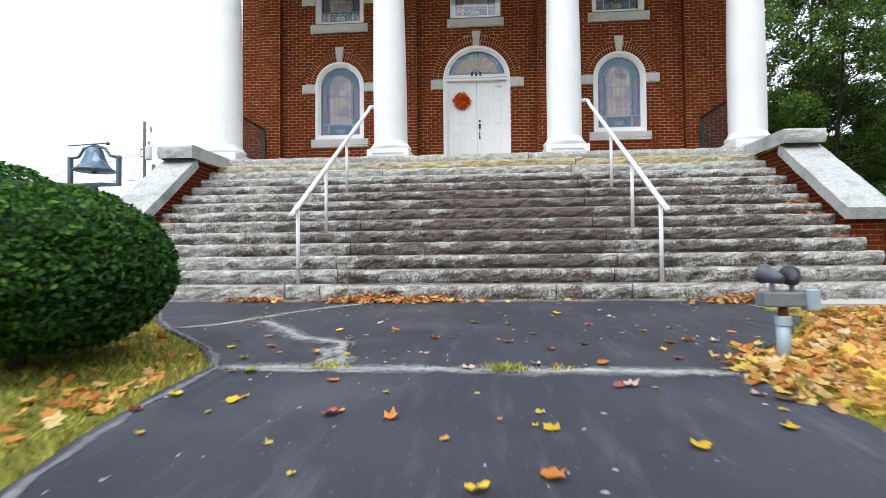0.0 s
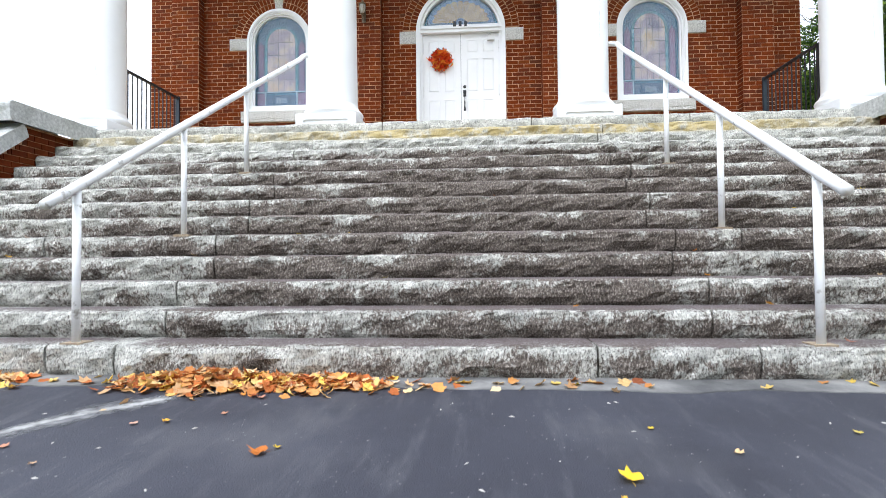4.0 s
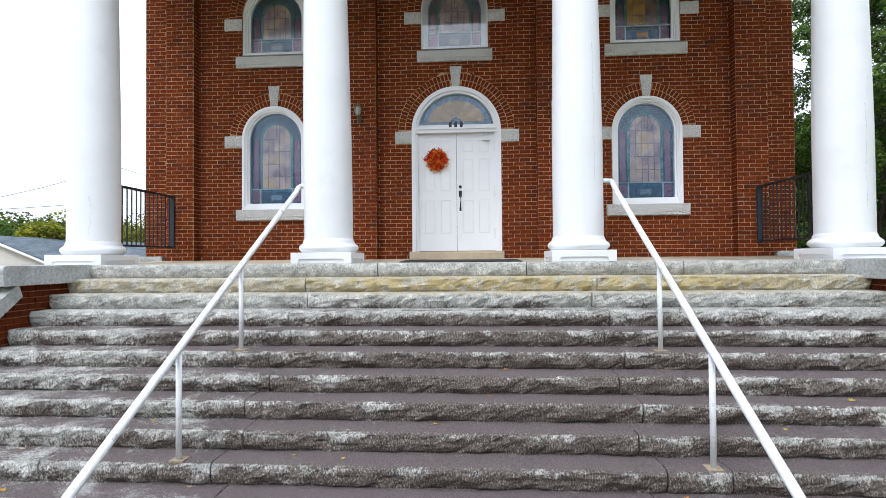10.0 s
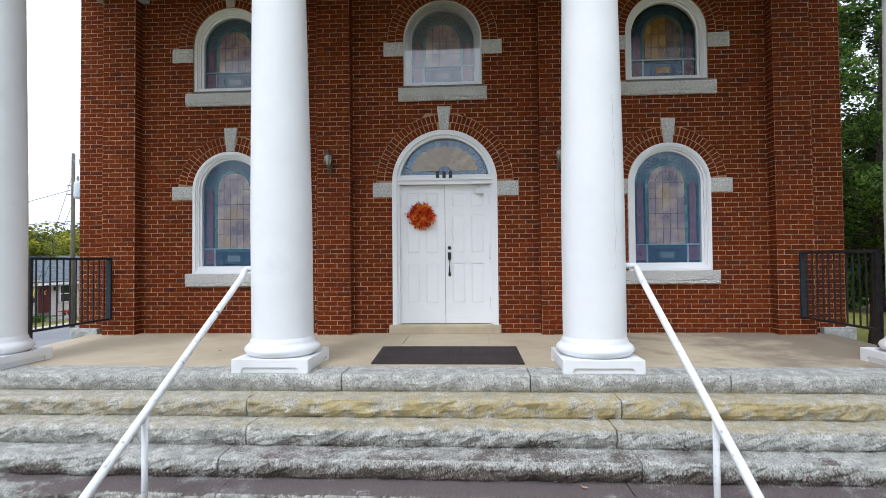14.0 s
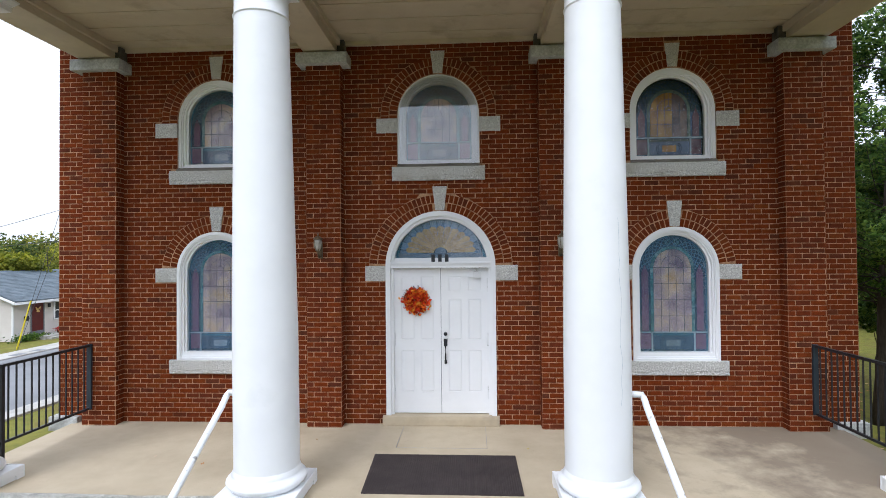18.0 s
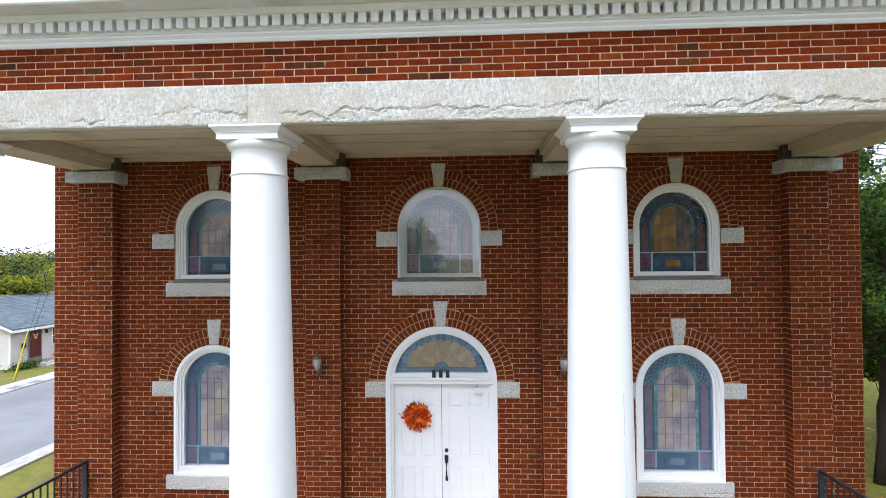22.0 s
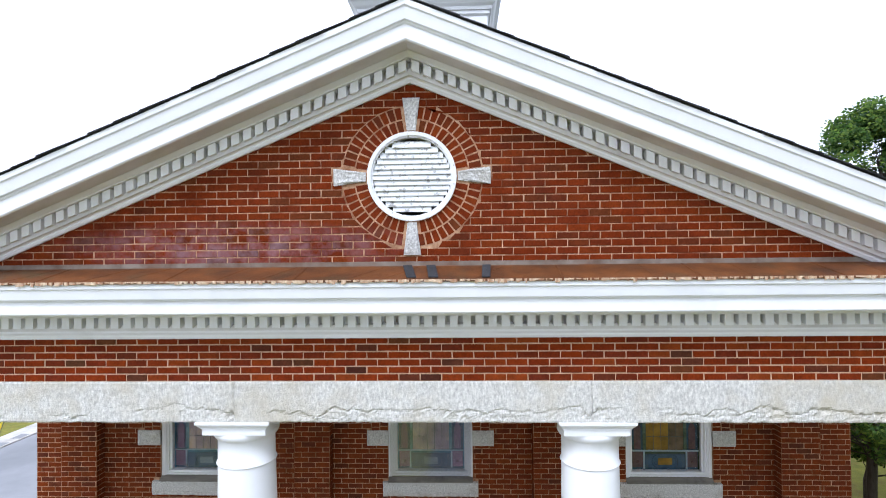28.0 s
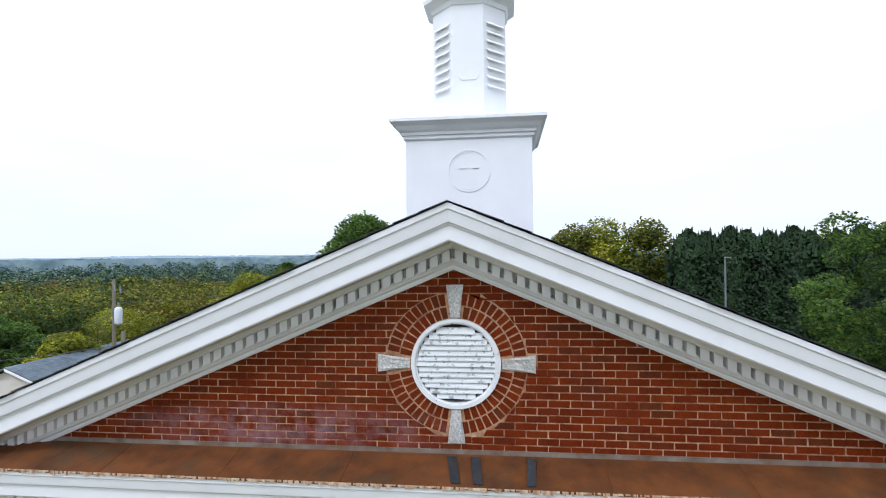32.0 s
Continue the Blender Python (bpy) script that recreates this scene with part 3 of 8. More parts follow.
# ---- mesh helpers ----
class Build:
    """Collects faces for one mesh."""

    def __init__(self):
        self.v, self.f, self.n = [], [], []

    def add(self, verts, faces):
        n = len(self.v)
        self.v.extend(verts)
        self.f.extend([tuple(i + n for i in q) for q in faces])
        return self

    def box(self, x0, x1, y0, y1, z0, z1):
        return self.add([(x0, y0, z0), (x1, y0, z0), (x1, y1, z0), (x0, y1, z0), (x0, y0, z1), (x1, y0, z1), (x1, y1, z1), (x0, y1, z1)],
                        [(0, 3, 2, 1), (4, 5, 6, 7), (0, 1, 5, 4), (1, 2, 6, 5), (2, 3, 7, 6), (3, 0, 4, 7)])

    def prism(self, poly, y0, y1):
        """A polygon of (x, z), anticlockwise seen from the front (-y), pulled from y0 to y1."""
        n = len(poly)
        self.add([(x, y0, z) for x, z in poly] + [(x, y1, z) for x, z in poly],
                 [tuple(range(n)), tuple(range(2 * n - 1, n - 1, -1))] + [(i, i + n, (i + 1) % n + n, (i + 1) % n) for i in range(n)])
        return self

    def sweep_x(self, prof, x0, x1, zf=None, n=1):
        """A closed profile of (y, z) pulled along x; zf(x) lifts it."""
        k = len(prof)
        verts, faces = [], []
        for i in range(n + 1):
            x = x0 + (x1 - x0) * i / n
            dz = zf(x) if zf else 0.0
            verts += [(x, y, z + dz) for y, z in prof]
        for i in range(n):
            for j in range(k):
                a, b = i * k + j, i * k + (j + 1) % k
                faces.append((a, b, b + k, a + k))
        faces += [tuple(range(k - 1, -1, -1)), tuple(range(n * k, n * k + k))]
        return self.add(verts, faces)

    def revolve(self, prof, cx, cy, n=32, a0=0.0, cap=True):
        """A profile of (r, z) from bottom to top, turned round a vertical axis."""
        k = len(prof)
        verts = [(cx + r * math.cos(a0 + 2 * math.pi * i / n), cy + r * math.sin(a0 + 2 * math.pi * i / n), z) for i in range(n) for r, z in prof]
        faces = [(i * k + j, ((i + 1) % n) * k + j, ((i + 1) % n) * k + j + 1, i * k + j + 1) for i in range(n) for j in range(k - 1)]
        if cap:
            faces += [tuple(i * k for i in range(n - 1, -1, -1)), tuple(i * k + k - 1 for i in range(n))]
        return self.add(verts, faces)

    def tube(self, pts, r, n=10, cap=True):
        pts = [Vector(p) for p in pts]
        rs = r if isinstance(r, (list, tuple)) else [r] * len(pts)
        verts, faces = [], []
        up = Vector((0, 0, 1))
        for i, p in enumerate(pts):
            d = (pts[min(i + 1, len(pts) - 1)] - pts[max(i - 1, 0)]).normalized()
            u = d.cross(up)
            u = u.normalized() if u.length > 1e-4 else Vector((1, 0, 0))
            w = d.cross(u).normalized()
            verts += [tuple(p + rs[i] * (math.cos(2 * math.pi * j / n) * u + math.sin(2 * math.pi * j / n) * w)) for j in range(n)]
        for i in range(len(pts) - 1):
            for j in range(n):
                a, b = i * n + j, i * n + (j + 1) % n
                faces.append((a, a + n, b + n, b))
        if cap:
            faces += [tuple(range(n)), tuple(range(len(pts) * n - 1, (len(pts) - 1) * n - 1, -1))]
        return self.add(verts, faces)

    def arch_ring(self, cx, zs, zb, ro, ri, y0, y1, n=28):
        """A frame: two legs from zb to the spring line zs and a half ring above, ro outside and ri inside."""
        outer = [(cx - ro, zb)] + [(cx + ro * math.cos(math.pi - math.pi * i / n), zs + ro * math.sin(math.pi * i / n)) for i in range(n + 1)] + [(cx + ro, zb)]
        inner = [(cx - ri, zb)] + [(cx + ri * math.cos(math.pi - math.pi * i / n), zs + ri * math.sin(math.pi * i / n)) for i in range(n + 1)] + [(cx + ri, zb)]
        k = len(outer)
        verts = [(x, y0, z) for x, z in outer] + [(x, y0, z) for x, z in inner] + [(x, y1, z) for x, z in outer] + [(x, y1, z) for x, z in inner]
        faces = []
        for i in range(k - 1):
            faces += [(i, k + i, k + i + 1, i + 1), (2 * k + i, 2 * k + i + 1, 3 * k + i + 1, 3 * k + i), (i, i + 1, 2 * k + i + 1, 2 * k + i), (k + i, 3 * k + i, 3 * k + i + 1, k + i + 1)]
        faces += [(0, 2 * k, 3 * k, k), (k - 1, 2 * k - 1, 4 * k - 1, 3 * k - 1)]
        return self.add(verts, faces)

    def arch_fill(self, cx, zs, zb, r, y0, y1, n=28):
        poly = [(cx - r, zb), (cx + r, zb)] + [(cx + r * math.cos(math.pi * i / n), zs + r * math.sin(math.pi * i / n)) for i in range(n + 1)]
        return self.prism(poly, y0, y1)

    def mesh(self, name, mat, smooth=False):
        me = bpy.data.meshes.new(name)
        me.from_pydata(self.v, [], self.f)
        me.materials.append(mat)
        if smooth:
            me.polygons.foreach_set("use_smooth", [True] * len(me.polygons))
        me.update()
        if self.n:
            me.polygons.foreach_set("use_smooth", [True] * len(me.polygons))
            me.normals_split_custom_set_from_vertices(self.n)
        return me


def world_of(ob):
    m = ob.matrix_basis.copy()
    while ob.parent:
        m = ob.parent.matrix_basis @ ob.matrix_parent_inverse @ m if ob.parent.parent is None else ob.parent.matrix_basis @ ob.matrix_parent_inverse @ m
        ob = ob.parent
    return m


def part(name, geo, mat, parent=None, label="", smooth=False, bevel=0.0, kind=""):
    """Links a Build (in world places) as one mesh object under a thing or a part."""
    ob = new(name, geo.mesh(name, mat, smooth))
    if parent is not None:
        ob.parent = parent
        ob.matrix_parent_inverse = world_of(parent).inverted()
    if bevel:
        md = ob.modifiers.new("bevel", "BEVEL")
        md.width, md.segments, md.limit_method = bevel, 2, "ANGLE"
    tagged(ob, label=label, kind=kind)
    return ob


def thing(name, loc, label, category, group="", kind=""):
    ob = new(name)
    ob.empty_display_size = 0.2
    ob.matrix_basis = Matrix.Translation(loc)
    return tagged(ob, label, category, group, kind)


def single(name, geo, mat, label, category, group="", kind="", smooth=False, bevel=0.0):
    return tagged(part(name, geo, mat, None, "", smooth, bevel), label, category, group, kind)


def structure(name, geo, mat, label, category, smooth=False, bevel=0.0):
    return single(name, geo, mat, label, category, "", "structure", smooth, bevel)


def leaf_cloud(geo, centres, size, rng, flat=0.0, lobes=None):
    """Small folded leaf blades at the given centres; lobes (the middle of the clump of each leaf) round off the shading of a clump."""
    n = len(centres)
    d = rng.normal(size=(n, 3))
    d /= np.linalg.norm(d, axis=1)[:, None]
    e = rng.normal(size=(n, 3))
    if flat:
        d[:, 2] *= 1 - flat
        e[:, 2] *= 1 - flat
    e -= (e * d).sum(1)[:, None] * d
    e /= np.linalg.norm(e, axis=1)[:, None] + 1e-9
    if lobes is not None:
        nm = centres - lobes
        nm /= np.linalg.norm(nm, axis=1)[:, None] + 1e-9
        nm = nm + 0.3 * rng.normal(size=(n, 3)) + np.array([0, 0, 0.3])
        nm /= np.linalg.norm(nm, axis=1)[:, None] + 1e-9
        e *= np.where((np.cross(d, e) * nm).sum(1) > 0, -1.0, 1.0)[:, None]
    s = size * rng.uniform(0.6, 1.3, size=(n, 1))
    a, b = centres - d * s, centres + d * s
    up = np.cross(d, e) * s * 0.18
    c, f = centres + e * s * 0.6 + up, centres - e * s * 0.6 + up
    base = len(geo.v)
    geo.v.extend(map(tuple, np.stack([a, c, b, f], axis=1).reshape(-1, 3).tolist()))
    geo.f.extend((base + 4 * i, base + 4 * i + 1, base + 4 * i + 2, base + 4 * i + 3) for i in range(n))
    if lobes is not None:
        geo.n.extend(map(tuple, np.repeat(nm, 4, axis=0).tolist()))


def leaf_part(name, centres, size, mat, parent, rng, flat=0.0, lobes=None):
    g = Build()
    leaf_cloud(g, np.asarray(centres), size, rng, flat, lobes)
    return part(name, g, mat, parent)


# ---- levels ----
GROUND = -0.03
RISE, RUN = 0.1765, 0.2875
STEPS = 14
LIP_Y, PORCH_Z = -2.70, 2.45
COURSE, LENGTH = 0.0715, 0.2025
WALL_Z = 2.50


def step_top(k):
    return 0.155 + RISE * (k - 1)


def step_lip(k):
    return LIP_Y - RUN * (STEPS - k)


# ---- ground ----
def gz(y):
    """The ground falls gently from the steps along the path."""
    return GROUND + 0.037 * (min(max(y, -13.0), -6.5) + 6.5)


EDGE_W = [(-1.15, -60.0), (-1.18, -11.4), (-1.31, -10.85), (-1.38, -10.4), (-1.40, -9.77), (-1.72, -9.27), (-2.03, -8.93), (-2.44, -8.52), (-2.80, -8.10), (-3.20, -7.50), (-3.60, -7.05), (-3.60, -6.40)]
EDGE_E = [(1.45, -60.0), (1.50, -11.2), (1.53, -10.5), (1.44, -9.92), (1.47, -9.60), (2.14, -8.87), (2.78, -7.95), (2.76, -7.30), (2.95, -7.05), (2.95, -6.40)]


def edge_x(edge, y):
    for (xa, ya), (xb, yb) in zip(edge, edge[1:]):
        if ya <= y <= yb:
            return xa + (xb - xa) * (y - ya) / (yb - ya)
    return edge[-1][0] if y > edge[-1][1] else edge[0][0]


def inside_path(x, y):
    return y > -6.3 or edge_x(EDGE_W, y) < x < edge_x(EDGE_E, y)


g = Build()
for yy in (-3000, -13.0, -6.5, 3000):
    g.v += [(-3000, yy, gz(yy) - 0.02), (3000, yy, gz(yy) - 0.02)]
g.f = [(2 * i, 2 * i + 1, 2 * i + 3, 2 * i + 2) for i in range(3)]
structure("ground", g, LAWN, "yellowing autumn lawn that reaches to the horizon", "ground")
g = Build()
ys = [-60.0, -30.0, -13.0] + [-12.8 + 0.1 * i for i in range(64)] + [-6.40]
for i, yy in enumerate(ys):
    ja, jb = 0.03 * noise.noise((yy * 3.1, 1.0, 0.0)), 0.03 * noise.noise((yy * 3.1, 7.0, 0.0))
    xa, xb = edge_x(EDGE_W, yy) + ja, edge_x(EDGE_E, yy) + jb
    g.v += [(xa, yy, gz(yy) - 0.03), (xa, yy, gz(yy)), (xb, yy, gz(yy)), (xb, yy, gz(yy) - 0.03)]
for i in range(len(ys) - 1):
    g.f += [(4 * i + k, 4 * i + k + 1, 4 * i + k + 5, 4 * i + k + 4) for k in range(3)]
structure("path", g, ASPHALT, "dark worn asphalt path that widens before the steps", "path")
g = Build()
g.box(2.95, 14, -7.15, -6.40, GROUND - 0.06, GROUND + 0.004)
g.box(-14, -3.6, -7.15, -6.40, GROUND - 0.06, GROUND + 0.004)
structure("pavement", g, PAVING, "pale concrete walk along the foot of the steps", "pavement")


strip = Build()
for i in range(132):
    x = -3.62 + i * 0.05
    y = -6.66 + 0.06 * noise.fractal((x * 1.3, 4.0, 0.0), 0.8, 2.0, 4)
    strip.v += [(x, y, gz(y) - 0.02), (x, y + 0.004, gz(y) + 0.006), (x, -6.40, GROUND + 0.010)]
strip.f = [(3 * i + k, 3 * i + k + 3, 3 * i + k + 4, 3 * i + k + 1) for i in range(131) for k in range(2)]
structure("pavement_strip", strip, DIRTY_PAVING, "narrow grey concrete strip along the lowest step", "pavement")


def dusty(name, c1, c2, scale):
    """Loose pale dust that thins out towards its edges."""
    m = surface(name, c1, c2, scale, None, rough=0.9, bump_amt=0.3, bump_scale=120)
    nt = m.node_tree
    out = [n for n in nt.nodes if n.type == "OUTPUT_MATERIAL"][0]
    bsdf = [n for n in nt.nodes if n.type == "BSDF_PRINCIPLED"][0]
    at = nt.nodes.new("ShaderNodeAttribute")
    at.attribute_name = "cover"
    v = mathn(nt, "ADD", at.outputs["Fac"], mathn(nt, "MULTIPLY", mathn(nt, "SUBTRACT", add_noise(nt, 22, 6), 0.5), 1.1))
    tr = nt.nodes.new("ShaderNodeBsdfTransparent")
    mx = nt.nodes.new("ShaderNodeMixShader")
    nt.links.new(step_fac(nt, v, 0.05, 0.75), mx.inputs[0])
    nt.links.new(tr.outputs[0], mx.inputs[1])
    nt.links.new(bsdf.outputs[0], mx.inputs[2])
    nt.links.new(mx.outputs[0], out.inputs["Surface"])
    return m


SEAM_SOFT = dusty("seam_dirt", (0.13, 0.13, 0.132), (0.37, 0.37, 0.362), 11)
DUST_SOFT = dusty("thin_dust", (0.07, 0.07, 0.078), (0.19, 0.19, 0.195), 11)


def ribbon(name, pts, w, rng, lift, mat, parent=None, label=""):
    fine = []
    for (x0, y0), (x1, y1) in zip(pts, pts[1:]):
        m = max(2, int(math.hypot(x1 - x0, y1 - y0) / 0.03))
        fine += [(x0 + (x1 - x0) * i / m, y0 + (y1 - y0) * i / m) for i in range(m)]
    fine.append(pts[-1])
    verts, cover = [], []
    for i, (x, y) in enumerate(fine):
        xa, ya = fine[max(i - 3, 0)]
        xb, yb = fine[min(i + 3, len(fine) - 1)]
        L = math.hypot(xb - xa, yb - ya) or 1
        nx, ny = -(yb - ya) / L, (xb - xa) / L
        o = 0.02 * noise.noise((x * 5, y * 5, 1.0))
        wa, wb = [1.25 * w * max(0.25, 0.62 + 0.5 * noise.noise((x * 4.3, y * 4.3, s + w * 30))) for s in (3.0, 8.0)]
        end = min(1.0, 0.25 * min(i, len(fine) - 1 - i))
        for f, c in ((-wb, 0.0), (-wb * 0.5, 0.6), (0.0, 1.0), (wa * 0.5, 0.6), (wa, 0.0)):
            verts.append((x + nx * (o + f), y + ny * (o + f), gz(y + ny * (o + f)) + lift))
            cover.append(c * end - 0.35 * (1 - c))
    g = Build()
    g.add(verts, [(5 * i + k, 5 * i + k + 1, 5 * i + k + 6, 5 * i + k + 5) for i in range(len(fine) - 1) for k in range(4)])
    ob = part(name, g, mat, parent, label) if parent else structure(name, g, mat, label, "seam")
    at = ob.data.attributes.new("cover", "FLOAT", "POINT")
    if len(ob.data.vertices) == len(cover):
        at.data.foreach_set("value", cover)
    return ob


crng = random.Random(4)
SEAM_LINE = [(-1.38, -9.76), (1.46, -9.81)]
CRACK_A = [(-2.40, -8.50), (-2.10, -8.25), (-1.95, -7.90), (-1.60, -7.25), (-1.20, -6.80)]
CRACK_B = [(-1.88, -8.02), (-1.55, -8.40), (-1.20, -8.87), (-0.84, -9.07), (-0.71, -9.63), (-0.72, -9.76)]
seam = ribbon("path_seam", SEAM_LINE, 0.105, crng, 0.003, SEAM_SOFT, None, "pale dirt-filled seam across the asphalt")
ribbon("dust", SEAM_LINE, 0.20, crng, 0.0016, DUST_SOFT, seam)
ribbon("crack", CRACK_A, 0.080, crng, 0.003, SEAM_SOFT, seam)
ribbon("dust", CRACK_A, 0.19, crng, 0.0014, DUST_SOFT, seam)
ribbon("crack", CRACK_B, 0.095, crng, 0.0034, SEAM_SOFT, seam)
ribbon("crack", [(-1.32, -8.82), (-1.02, -8.98), (-0.80, -9.08)], 0.10, crng, 0.0028, SEAM_SOFT, seam)
ribbon("dust", CRACK_B, 0.20, crng, 0.0012, DUST_SOFT, seam)
ribbon("crack", [(-0.92, -9.20), (-0.80, -9.45), (-0.78, -9.78)], 0.20, crng, 0.0024, SEAM_SOFT, seam)
ribbon("crack", [(-1.20, -9.80), (-0.72, -9.79), (-0.30, -9.80)], 0.15, crng, 0.0026, SEAM_SOFT, seam)
ribbon("crack_line", [(-0.79, -9.10), (-0.73, -9.35), (-0.80, -9.52), (-0.83, -9.74)], 0.007, crng, 0.0046, BLACK_METAL, seam, "thin open crack in the asphalt")
ribbon("edge_dust", [(x + 0.05, y) for x, y in EDGE_W[1:-1]], 0.048, crng, 0.0022, DUST_SOFT, seam)
ribbon("foot_joint", [(-3.55, -6.50), (2.9, -6.50)], 0.05, crng, 0.003, SEAM_SOFT, seam, "pale cement joint along the lowest step")
ribbon("edge_joint", [(2.42, -6.50), (2.70, -6.60), (2.84, -7.0), (2.85, -7.5), (2.84, -7.95)], 0.035, crng, 0.003, SEAM_SOFT, seam)


# ---- granite flight ----
def rock_block(x0, x1, y0, y1, z0, z1, seed, rough=0.024, lip=0.018, cell=0.05):
    """A quarry-faced block: rough front at y0, flatter top."""
    nx = max(2, int((x1 - x0) / cell))
    h = z1 - z0
    prof = [(0.0, z0 + h * f) for f in (0.0, 0.16, 0.33, 0.5, 0.66, 0.8)] + [(0.0, z1 - lip), (lip * 0.35, z1 - lip * 0.3), (lip * 1.3, z1)]
    d = y1 - y0
    prof += [(d * f, z1) for f in (0.22, 0.4, 0.65, 1.0)]
    k = len(prof)
    g = Build()
    for i in range(nx + 1):
        x = x0 + (x1 - x0) * i / nx
        edge = 0.35 if i in (0, nx) else 1.0
        for j, (dy, z) in enumerate(prof):
            p = (x * 5.0 + seed * 7.7, z * 9.0, seed * 3.1)
            f = noise.fractal(p, 0.8, 2.1, 4)
            if j < 7:
                out = rough * edge * (0.25 + 1.25 * f) + (-0.030, -0.010, 0.004, 0.010, 0.010, 0.006, 0.0)[j]
                g.v.append((x, y0 + dy - out, z))
            else:
                sag = 0.006 * noise.noise((x * 2.2, dy * 6, seed)) if j > 8 else 0.012 * f * edge
                keep = 0.35 if j in (7, 8) else 0.0
                g.v.append((x, y0 + dy - rough * keep * f * edge, z + min(sag, 0.004)))
    for i in range(nx):
        for j in range(k - 1):
            a = i * k + j
            g.f.append((a, a + k, a + k + 1, a + 1))
    n0 = len(g.v)
    g.v += [(x0, y1, z0), (x1, y1, z0)]
    g.f.append(tuple([n0] + [j for j in range(k - 1, -1, -1)]))
    g.f.append(tuple([n0 + 1] + [nx * k + j for j in range(k)]))
    return g


JOINTS = {k: (-1.80, 1.785) if k % 2 else (-1.68, 1.66) for k in range(2, STEPS)}
JOINTS.update({1: (-4.3, -2.265, -1.834, 0.95, 1.808, 4.4), 2: (-4.0, -1.70, 1.68, 4.1), 5: (-3.29, -1.82, 1.787, 2.272), STEPS: (-0.94, 0.971, 2.915)})
flight = structure("steps", Build().add([(x, y, z) for x in (-4.8, 4.8) for y, z in ((-6.2, -0.03), (-2.2, -0.03), (-2.2, 2.2))] , [(0, 1, 2), (5, 4, 3), (0, 3, 4, 1), (1, 4, 5, 2), (2, 5, 3, 0)]), GRANITE, "wide flight of weathered grey granite steps stained dark in the middle", "steps")
for k in range(1, STEPS + 1):
    half = 6.3 if k < 3 else 4.93
    xs = [-half, *JOINTS[k], half]
    depth = RUN + 0.06 if k < STEPS else 0.42
    for a, b in zip(xs, xs[1:]):
        z0 = GROUND - 0.03 if k == 1 else step_top(k - 1) - 0.004
        part("stone_block", rock_block(a + 0.006, b - 0.006, step_lip(k), step_lip(k) + depth, z0, step_top(k), k * 13 + round(a * 10), 0.030 if k < 14 else 0.016), GRANITE, flight)

# ---- porch floor ----
g = Build()
y0 = LIP_Y + 0.40
g.add([(-5.55, y0, PORCH_Z - 0.004), (5.55, y0, PORCH_Z - 0.004), (5.55, 0.05, WALL_Z), (-5.55, 0.05, WALL_Z), (-5.55, y0, -0.1), (5.55, y0, -0.1), (5.55, 0.05, -0.1), (-5.55, 0.05, -0.1)],
      [(0, 1, 2, 3), (0, 4, 5, 1), (1, 5, 6, 2), (3, 7, 4, 0)])
porch_floor = structure("floor", g, FLOOR, "tan concrete porch floor with dark damp stains", "floor")
for xj in (-0.55, 0.62):
    part("floor_joint", Build().box(xj - 0.0025, xj + 0.0025, -0.9, 0.0, 2.480, 2.4980), PAVING, porch_floor)
part("floor_joint", Build().box(-0.55, 0.62, -0.9025, -0.8975, 2.474, 2.4805), PAVING, porch_floor)


# ---- brickwork ----
class Arch:
    def __init__(self, cx, zs, zb, r):
        self.cx, self.zs, self.zb, self.r = cx, zs, zb, r

    def span(self, z):
        if z < self.zb - 1e-6 or z > self.zs + self.r:
            return None
        w = self.r if z <= self.zs else math.sqrt(max(self.r ** 2 - (z - self.zs) ** 2, 0))
        return (self.cx - w, self.cx + w)


class Rect:
    def __init__(self, x0, x1, z0, z1):
        self.b = (x0, x1, z0, z1)

    def span(self, z):
        return (self.b[0], self.b[1]) if self.b[2] - 1e-6 <= z <= self.b[3] + 1e-6 else None


class Disc:
    def __init__(self, cx, cz, r):
        self.cx, self.cz, self.r = cx, cz, r

    def span(self, z):
        d = self.r ** 2 - (z - self.cz) ** 2
        return None if d <= 0 else (self.cx - math.sqrt(d), self.cx + math.sqrt(d))


class Key:
    """A keystone that widens from z0 to z1."""

    def __init__(self, cx, z0, z1, w0, w1):
        self.p = (cx, z0, z1, w0, w1)

    def span(self, z):
        cx, z0, z1, w0, w1 = self.p
        if not z0 - 1e-6 <= z <= z1 + 1e-6:
            return None
        w = (w0 + (w1 - w0) * (z - z0) / (z1 - z0)) / 2
        return (cx - w, cx + w)


